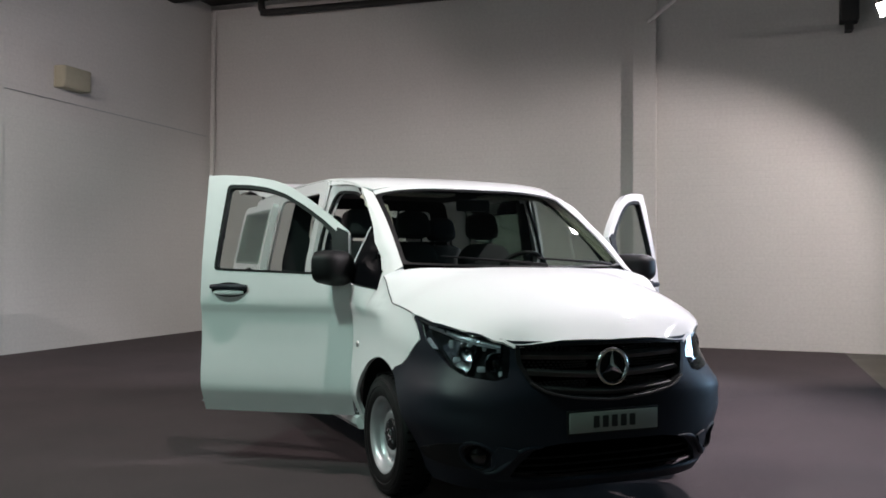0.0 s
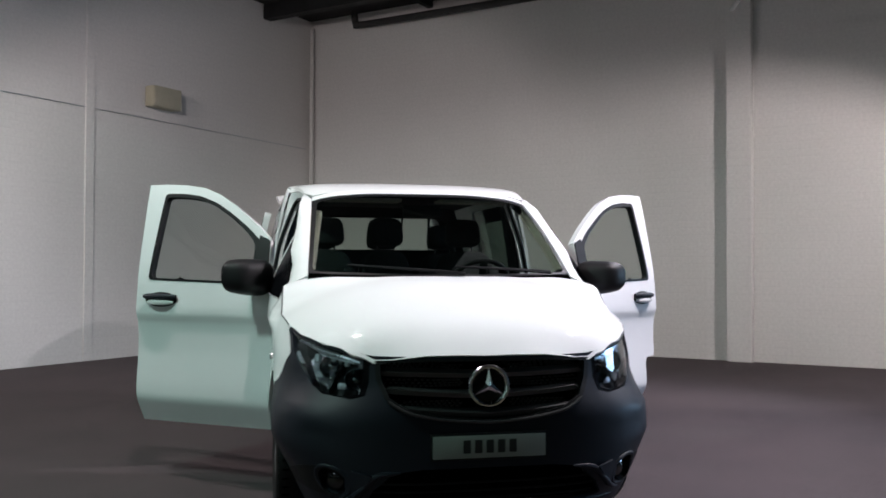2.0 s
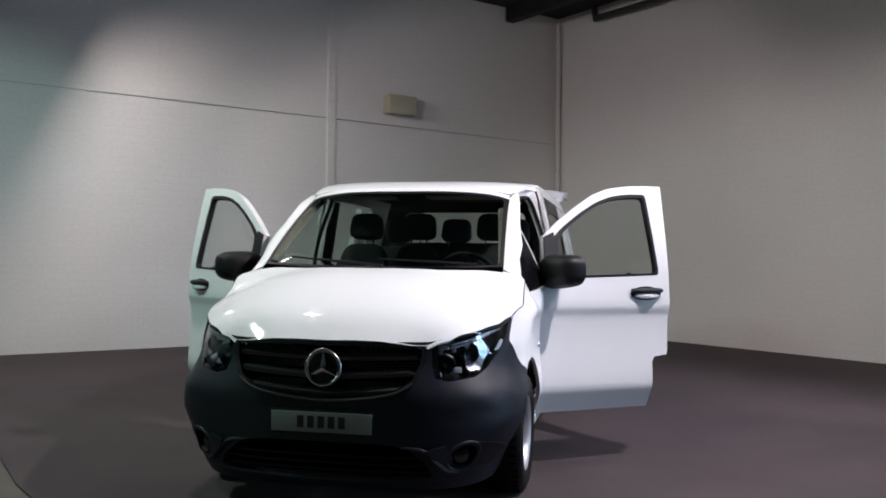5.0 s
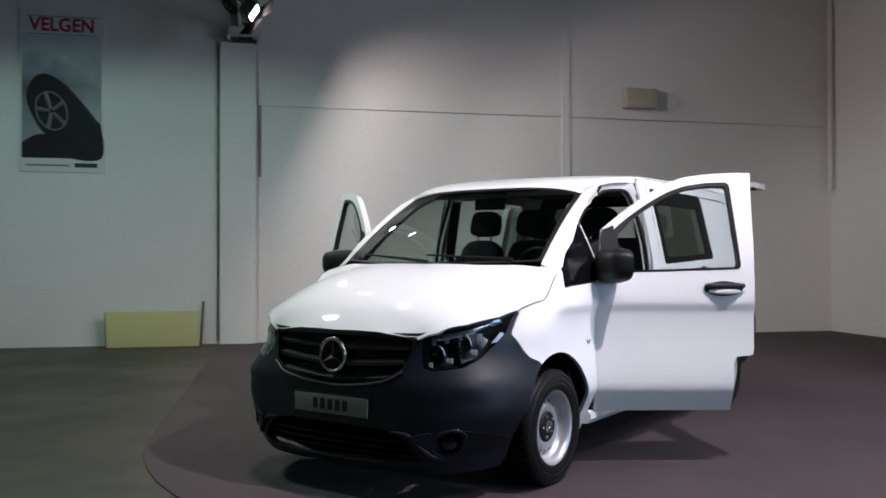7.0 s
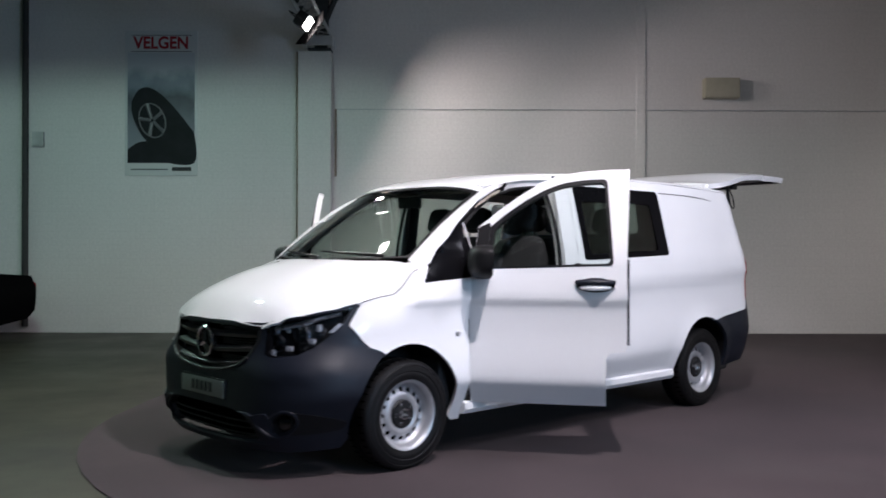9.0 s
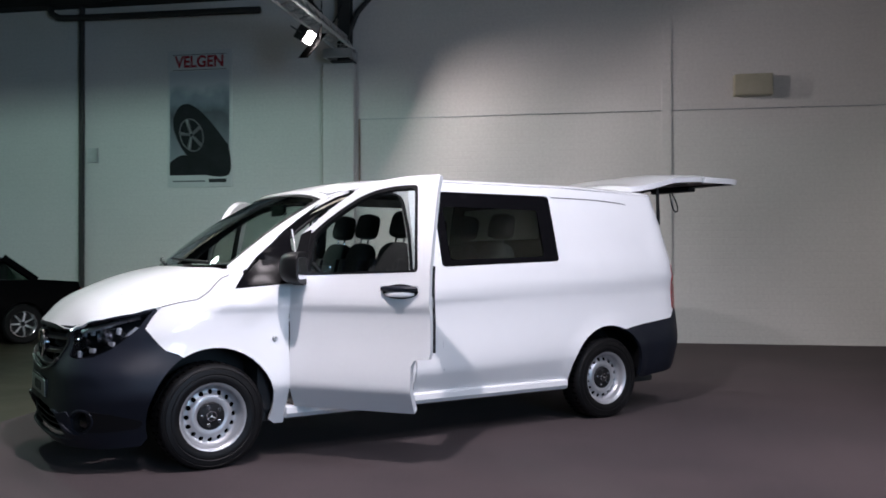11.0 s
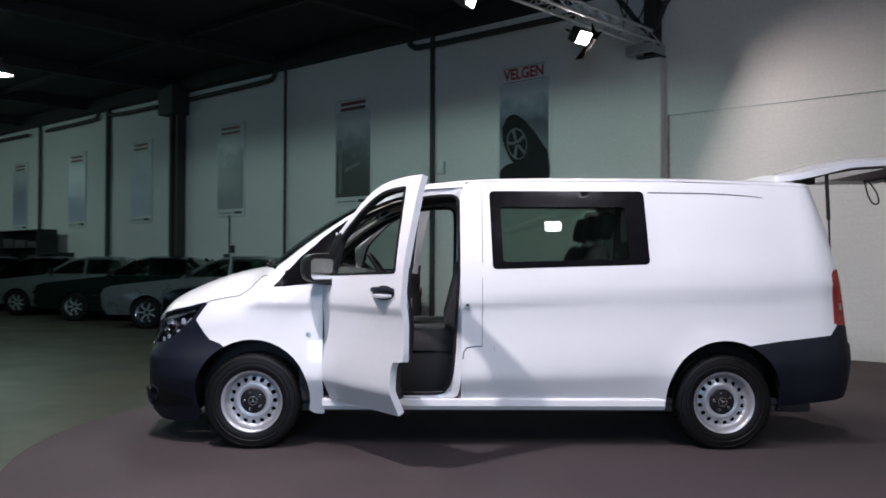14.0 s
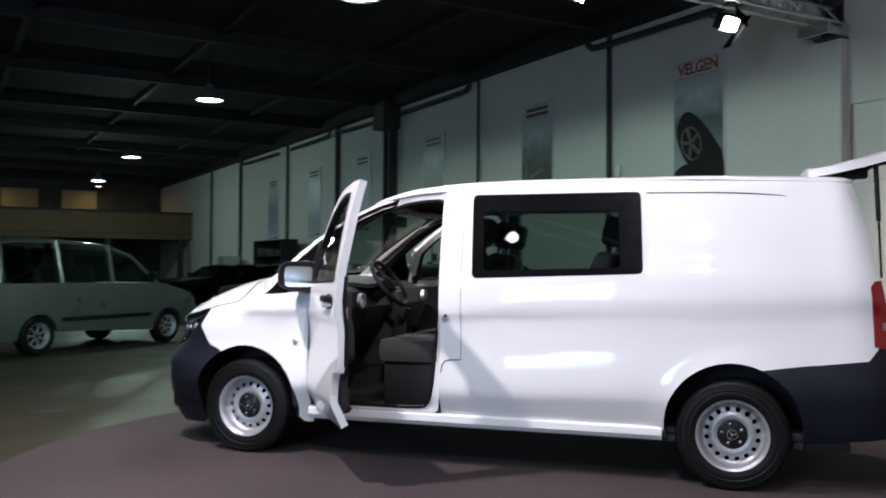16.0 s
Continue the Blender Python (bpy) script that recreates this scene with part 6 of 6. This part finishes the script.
rings = [[bm.verts.new((x + 0.05 * (abs(y) / 0.8) ** 3, y, z - 0.015 * (abs(y) / 0.8) ** 2)) for x, z in dash_sec] for y in (-0.82, -0.6, -0.3, 0, 0.3, 0.6, 0.82)]
for a, b in zip(rings, rings[1:]):
    for k in range(len(a) - 1):
        bm.faces.new((a[k], a[k + 1], b[k + 1], b[k]))
bmesh.ops.recalc_face_normals(bm, faces=bm.faces)
dash = part("dashboard", bm, DASH, van, "dark grey dashboard")
part("instrument_hood", panel(rounded([(-0.85, 0.22), (-0.50, 0.22), (-0.50, 0.62), (-0.85, 0.62)], 0.1), lambda x, y: Vector((x, y, 1.235 - 1.2 * (y - 0.42) ** 2 - 0.4 * (x + 0.6) ** 2)), 0.05, 0.03, (0, 0, 1)), DASH, dash)
part("centre_console", box((-0.80, -0.16, 0.55), (-0.50, 0.16, 1.12), 0.05), DASH, dash)
part("gear_stick", tube([(-0.80, -0.02, 0.86), (-0.86, -0.02, 0.98)], [0.012, 0.028], 8), BLACK, dash)
for y in (-0.62, 0.10, -0.10, 0.70):
    part("air_vent", lathe([(0.05, -0.01), (0.05, 0.02), (0.04, 0.024), (0.0, 0.018)], 20, "x", (-0.775, y, 1.06)), ALU, dash)
# steering wheel
sw = Matrix.Translation((-0.86, 0.40, 1.18)) @ Vector((-0.80, 0, 0.60)).to_track_quat("Z", "Y").to_matrix().to_4x4()
bm = bmesh.new()
add_tube(bm, [(0.19 * math.cos(k * math.tau / 36), 0.19 * math.sin(k * math.tau / 36), 0) for k in range(36)], 0.016, 10, close=True)
bmesh.ops.recalc_face_normals(bm, faces=bm.faces)
bmesh.ops.transform(bm, matrix=sw, verts=bm.verts)
steer = part("steering_wheel", bm, BLACK, van, "black steering wheel")
bm = lathe([(0.0, 0.02), (0.05, 0.016), (0.075, 0.0), (0.07, -0.05), (0.0, -0.06)], 24, "z")
bmesh.ops.transform(bm, matrix=sw, verts=bm.verts)
part("hub", bm, BLACK, steer)
for a in (0, 180, 270):
    bm = box((0.05, -0.022, -0.02), (0.19, 0.022, 0.0), 0.006, sw @ Matrix.Rotation(radians(a + 90), 4, "Z"))
    part("spoke", bm, DASH, steer)
part("column", tube([(-0.83, 0.40, 1.15), (-0.55, 0.40, 0.93)], 0.05, 10), BLACK, steer)


def cushion(lo, hi, m):
    """A softly rounded pad, narrower towards its top."""
    bm = bmesh.new()
    bmesh.ops.create_uvsphere(bm, u_segments=20, v_segments=14, radius=1)
    c, r = [(a + b) / 2 for a, b in zip(lo, hi)], [(b - a) / 2 for a, b in zip(lo, hi)]
    for v in bm.verts:
        q = [math.copysign(abs(t) ** 0.5, t) for t in v.co]
        v.co = Vector((c[0] + q[0] * r[0], c[1] + q[1] * r[1] * (1 - 0.12 * (q[2] + 1) / 2), c[2] + q[2] * r[2]))
    bmesh.ops.transform(bm, matrix=m, verts=bm.verts)
    return bm


def seat(x, y, wide, heads=1, z=0.34):
    s = part("seat", box((x - 0.26, y - wide / 2, z + 0.30), (x + 0.26, y + wide / 2, z + 0.47), 0.06), FABRIC, van, "black cloth seat")
    part("seat_base", box((x - 0.22, y - wide / 2 + 0.03, z), (x + 0.22, y + wide / 2 - 0.03, z + 0.31), 0.02), BLACK, s)
    lean = Matrix.Translation((x - 0.24, y, z + 0.42)) @ Matrix.Rotation(radians(-14), 4, "Y")
    part("backrest", cushion((-0.08, -wide / 2, 0.0), (0.08, wide / 2, 0.66), lean), FABRIC, s)
    for k in range(heads):
        yy = (k - (heads - 1) / 2) * wide / heads
        for d in (-0.06, 0.06):
            part("headrest_post", tube([lean @ Vector((0, yy + d, 0.6)), lean @ Vector((0, yy + d, 0.76))], 0.007, 6), CHROME, s)
        part("headrest", cushion((-0.06, yy - 0.135, 0.70), (0.06, yy + 0.135, 0.90), lean), FABRIC, s)
        for d in (-1, 1):
            part("bolster", box((-0.02, yy + d * (wide / heads / 2 - 0.06) - 0.045, 0.03), (0.105, yy + d * (wide / heads / 2 - 0.06) + 0.045, 0.52), 0.035, lean), FABRIC, s)
    return s


seat(-1.15, 0.46, 0.50)
seat(-1.15, -0.53, 0.42)
seat(-1.15, -0.11, 0.38)
seat(-2.03, -0.50, 0.46)
seat(-2.03, 0.0, 0.46)
seat(-2.03, 0.50, 0.46)
part("partition", panel(rounded([(-0.82, 0.34), (0.82, 0.34), (0.80, 1.25), (0.68, 1.80), (-0.68, 1.80), (-0.80, 1.25)], 0.06), lambda y, z: Vector((-2.78, y, z)), 0.2, 0.02, (1, 0, 0),
     holes=[rounded([(-0.58, 1.44), (0.58, 1.44), (0.54, 1.71), (-0.54, 1.71)], 0.05)]), DASH, van, "dark partition with a window")
part("side_lining", box((-2.78, 0.835, 0.36), (-1.45, 0.86, 1.20), 0.01), DASH, van, "dark inner lining")
part("rear_view_mirror", box((-0.80, -0.12, 1.60), (-0.77, 0.12, 1.68), 0.012), BLACK, van)
part("sun_visor", box((-0.98, 0.12, 1.70), (-0.80, 0.60, 1.72), 0.008), LINING, van)
part("sun_visor", box((-0.98, -0.60, 1.70), (-0.80, -0.12, 1.72), 0.008), LINING, van)
for sgn in (1, -1):
    for z0, z1, y0 in ((0.36, 1.25, 0.84), (1.25, 1.72, 0.83)):
        part("post_lining", tube([(-1.50, sgn * y0, z0), (-1.50, sgn * (y0 - (0.03 if z0 < 1 else 0.07)), z1)], 0.04, 8), DASH, van)

# ---- parked vehicles ----
def extruded(profile, f, wide, mat, name, parent, label="", smooth=30, step=0.16):
    """A car body: the side profile (x, z) drawn through, narrowing upward by f(x, z)."""
    bm = bmesh.new()
    left = panel(profile, lambda x, z: Vector((x, f(x, z), z)), step, 0, (0, 1, 0))
    me = bpy.data.meshes.new("tmp")
    left.to_mesh(me)
    left.free()
    bm.from_mesh(me)
    bpy.data.meshes.remove(me)
    rim = [e for e in bm.edges if len(e.link_faces) == 1]
    pairs = {}
    ring = {v for e in rim for v in e.verts}
    old = list(bm.faces)
    twin = {v: bm.verts.new((v.co.x, -v.co.y, v.co.z)) for v in list(bm.verts)}
    for face in old:
        bm.faces.new([twin[v] for v in reversed(face.verts)])
    for e in rim:
        a, b = e.verts
        mids = [(v, bm.verts.new((v.co.x, 0.0, v.co.z))) if v not in pairs else (v, pairs[v]) for v in (a, b)]
        for v, mv in mids:
            pairs[v] = mv
        bm.faces.new((a, b, pairs[b], pairs[a]))
        bm.faces.new((pairs[a], pairs[b], twin[b], twin[a]))
    bmesh.ops.recalc_face_normals(bm, faces=bm.faces)
    ob = part(name, bm, mat, parent, label, smooth)
    return ob


def car(m, mat, tall=False, label="", name="parked_car", category="car"):
    c = thing(name, m, label, category, "parked cars" if not tall else "")
    wide = 0.84
    if tall:
        prof = [(-2.0, 0.25), (-1.66, 0.25)] + [(-1.32 + 0.34 * math.cos(radians(a)), 0.29 + 0.34 * math.sin(radians(a))) for a in range(172, 0, -18)] + [(1.03, 0.25)]
        prof += [(1.37 + 0.34 * math.cos(radians(a)), 0.29 + 0.34 * math.sin(radians(a))) for a in range(172, 0, -18)] + [(1.95, 0.25), (2.08, 0.40), (2.10, 0.62), (2.02, 0.80), (1.80, 0.92), (1.25, 1.05), (1.10, 1.07), (-1.98, 1.09), (-2.05, 0.9), (-2.06, 0.45)]
        glassy = [[(0.98, 1.09), (0.56, 1.50), (0.40, 1.56), (0.22, 1.58), (0.16, 1.09)], [(0.04, 1.09), (0.10, 1.60), (-0.80, 1.62), (-0.84, 1.09)], [(-0.96, 1.09), (-0.92, 1.62), (-1.72, 1.60), (-1.80, 1.09)]]
        front_w, zb = ([(1.22, 1.06), (0.58, 1.58)], 1.05)
    else:
        prof = [(-2.05, 0.30), (-1.60, 0.22)] + [(-1.28 + 0.33 * math.cos(radians(a)), 0.30 + 0.33 * math.sin(radians(a))) for a in range(190, -10, -18)] + [(0.96, 0.20)]
        prof += [(1.29 + 0.33 * math.cos(radians(a)), 0.30 + 0.33 * math.sin(radians(a))) for a in range(190, -10, -18)] + [(2.05, 0.26), (2.14, 0.42), (2.15, 0.64), (2.10, 0.75), (1.96, 0.80), (1.2, 0.885), (0.78, 0.93), (0.62, 0.95), (-1.5, 0.965), (-1.6, 0.96), (-2.12, 0.92), (-2.18, 0.74), (-2.16, 0.42)]
        glassy = [[(0.50, 0.98), (0.06, 1.25), (-0.08, 1.29), (-0.22, 1.30), (-0.22, 0.97)], [(-0.30, 0.97), (-0.30, 1.30), (-0.75, 1.30), (-1.02, 1.26), (-1.22, 0.98)]]
        zb = 0.92
    f = lambda x, z: wide - (0.04 * max(0, abs(x) - 1.2) ** 2) - max(0, z - zb) * (0.28 if tall else 0.42) - 0.18 * max(0, 0.50 - z) - (0.0 if tall else 0.22 * max(0.0, min(z, zb) - 0.70))
    body = extruded(prof, f, wide, mat, "body", c)
    for lp in glassy:
        for sgn in (1, -1):
            bm = panel(rounded(lp, 0.04), lambda x, z: Vector((x, f(x, z) + 0.004, z)), 0.3, 0.004, (0, 1, 0))
            part("side_window", bm if sgn > 0 else mirror_y(bm), DARKPANE, c, smooth=0).visible_shadow = False
    # roof on its posts
    crown = [(-1.95, 1.66), (-1.88, 1.74), (-1.6, 1.79), (-0.8, 1.80), (0.2, 1.73), (0.48, 1.64), (0.62, 1.56)] if tall else [(-1.16, 1.29), (-1.05, 1.335), (-0.7, 1.375), (-0.2, 1.37), (0.0, 1.335), (0.14, 1.28)]
    back, front = crown[0][0], crown[-1][0]
    part("roof", panel([(back, -1), (front, -1), (front, 1), (back, 1)], lambda x, q: Vector((x, q * f(x, ramp(x, crown) - 0.03), ramp(x, crown) - 0.05 * q ** 4)), 0.14, 0.045, (0, 0, 1)), mat, c)
    posts = [((1.10, 1.06), (0.56, 1.56), 0.035), ((0.10, 1.08), (0.14, 1.70), 0.045), ((-0.90, 1.08), (-0.87, 1.74), 0.05), ((-1.96, 1.08), (-1.87, 1.70), 0.10)] if tall else [((0.64, 0.94), (0.08, 1.29), 0.028), ((-0.26, 0.95), (-0.26, 1.33), 0.035), ((-1.50, 0.95), (-1.06, 1.30), 0.06)]
    for (xa, za), (xb, zb_), r in posts:
        for sgn in (1, -1):
            line = [(xa + (xb - xa) * k / 3, sgn * (f(xa + (xb - xa) * k / 3, za + (zb_ - za) * k / 3) - r * 0.85), za + (zb_ - za) * k / 3) for k in range(4)]
            part("post", tube(line, r, 8), mat, c)
    screens = [("windscreen", (1.12, 1.07), (0.60, 1.55), 1), ("rear_window", (-1.98, 1.10), (-1.90, 1.66), -1)] if tall else [("windscreen", (0.62, 0.95), (0.12, 1.285), 1), ("rear_window", (-1.52, 0.965), (-1.10, 1.295), -1)]
    for nm, (x0, z0), (x1, z1), sign in screens:
        g = lambda u, v, x0=x0, z0=z0, x1=x1, z1=z1, sign=sign: Vector((x0 + (x1 - x0) * v + sign * 0.05 * (1 - u * u), u * (f(x0 + (x1 - x0) * v, z0 + (z1 - z0) * v) - 0.05), z0 + (z1 - z0) * v))
        part(nm, panel([(-1, 0), (1, 0), (0.97, 1), (-0.97, 1)], g, 0.25, 0.004, (sign, 0, 1)), DARKPANE, c).visible_shadow = False
    for xs, ys in ((0.0 if not tall else 0.25, 0.36), (0.0 if not tall else 0.25, -0.36), (-0.80, 0.36), (-0.80, -0.36)):
        base = 0.85 if not tall else 0.95
        part("seat_back", cushion((-0.08, -0.22, 0), (0.08, 0.22, 0.42), Matrix.Translation((xs - 0.25, ys, base)) @ Matrix.Rotation(radians(-12), 4, "Y")), FABRIC, c)
    fx = 2.09 if tall else 2.13
    for sgn in (1, -1):
        part("headlight", box((fx - 0.10, sgn * 0.60 - 0.13, 0.64 if not tall else 0.70), (fx - 0.02, sgn * 0.60 + 0.13, 0.76 if not tall else 0.84), 0.02), CHROME, c)
        part("tail_light", box((-2.20 if not tall else -2.08, sgn * 0.60 - 0.16, 0.66 if not tall else 0.70), (-2.13 if not tall else -2.02, sgn * 0.60 + 0.16, 0.82 if not tall else 0.98), 0.015), RED, c, "red tail light")
        part("wing_mirror", box((0.42 if not tall else 0.85, sgn * 0.90 - 0.08, 0.98 if not tall else 1.12), (0.52 if not tall else 0.95, sgn * 0.90 + 0.08, 1.09 if not tall else 1.25), 0.03), BLACK, c)
        part("rub_strip", box((-0.92, sgn * (wide + 0.004) - 0.012, 0.50), (0.92, sgn * (wide + 0.004) + 0.012, 0.56), 0.006), BLACK, c)
    part("front_bumper", box((fx - 0.12, -0.76, 0.33), (fx + 0.05, 0.76, 0.50), 0.04), BLACK, c)
    part("grille", box((fx - 0.06, -0.36, 0.62), (fx + 0.005, 0.36, 0.75), 0.01), BLACK, c)
    for wx in ((-1.32, 1.37) if tall else (-1.28, 1.29)):
        for sgn in (1, -1):
            w = part("wheel", lathe([(0.0, 0.045), (0.04, 0.05), (0.05, 0.03), (0.14, 0.012), (0.15, 0.014), (0.152, 0.03)], 24, "y"), BLACK, c)
            part("rim", lathe([(0.150, 0.02), (0.162, 0.045), (0.178, 0.07), (0.186, 0.088), (0.194, 0.090), (0.192, 0.08)], 32, "y"), CHROME if sgn > 0 else STEEL, w, "polished rim")
            part("tyre", lathe([(0.18, -0.08), (0.27, -0.09), (0.295, -0.07), (0.30, 0.0), (0.295, 0.07), (0.27, 0.09), (0.19, 0.085)], 28, "y"), TYRE, w)
            for k in range(7):
                a = k * math.tau / 7
                part("spoke", tube([(0.035 * math.cos(a), 0.046, 0.035 * math.sin(a)), (0.155 * math.cos(a), 0.036, 0.155 * math.sin(a))], [0.016, 0.012], 6), STEEL, w)
            w.matrix_basis = pose(wx, sgn * (wide - 0.11), 0.30, 0, 0, 0 if sgn > 0 else 180)
    return c


CARBLACK = material("black_car_paint", (0.003, 0.003, 0.0035), 0.05, stain=0.2, stain_scale=3, spec=0.035)
CARGREEN = material("dark_green_car_paint", (0.004, 0.010, 0.008), 0.08, stain=0.2, stain_scale=3, spec=0.28)
CARGREY = material("grey_green_car_paint", (0.12, 0.14, 0.135), 0.25, metal=0.3, coat=0.5, stain=0.2, stain_scale=3)
CARSILVER = material("silver_grey_car_paint", (0.125, 0.132, 0.138), 0.22, metal=0.3, coat=0.6, stain=0.2, stain_scale=3)
for u, w, turn, mat, label in ((15.68, 2.35, 56, CARBLACK, "black saloon car parked by the wall"), (17.95, 2.2, 42, CARSILVER, "silver-grey saloon car parked by the wall"),
                               (20.9, 2.2, 42, CARGREEN, "dark green saloon car parked by the wall"), (23.8, 2.2, 42, CARGREY, "grey-green saloon car parked by the wall"),
                               (26.7, 2.2, 42, CARBLACK, "black saloon car parked by the wall"), (29.6, 2.2, 42, CARBLACK, "black saloon car parked by the wall"), (32.5, 2.2, 42, CARGREEN, "dark green saloon car parked by the wall")):
    car(ROOM @ pose(u, w, 0, 0, 0, turn), mat, False, label)
car(ROOM @ pose(17.3, 8.7, 0, 0, 0, -53) @ Matrix.Diagonal((1.0, 1.0, 0.95, 1.0)), CARGREY, True, "grey-green small delivery van parked in the hall", "small_van", "van")
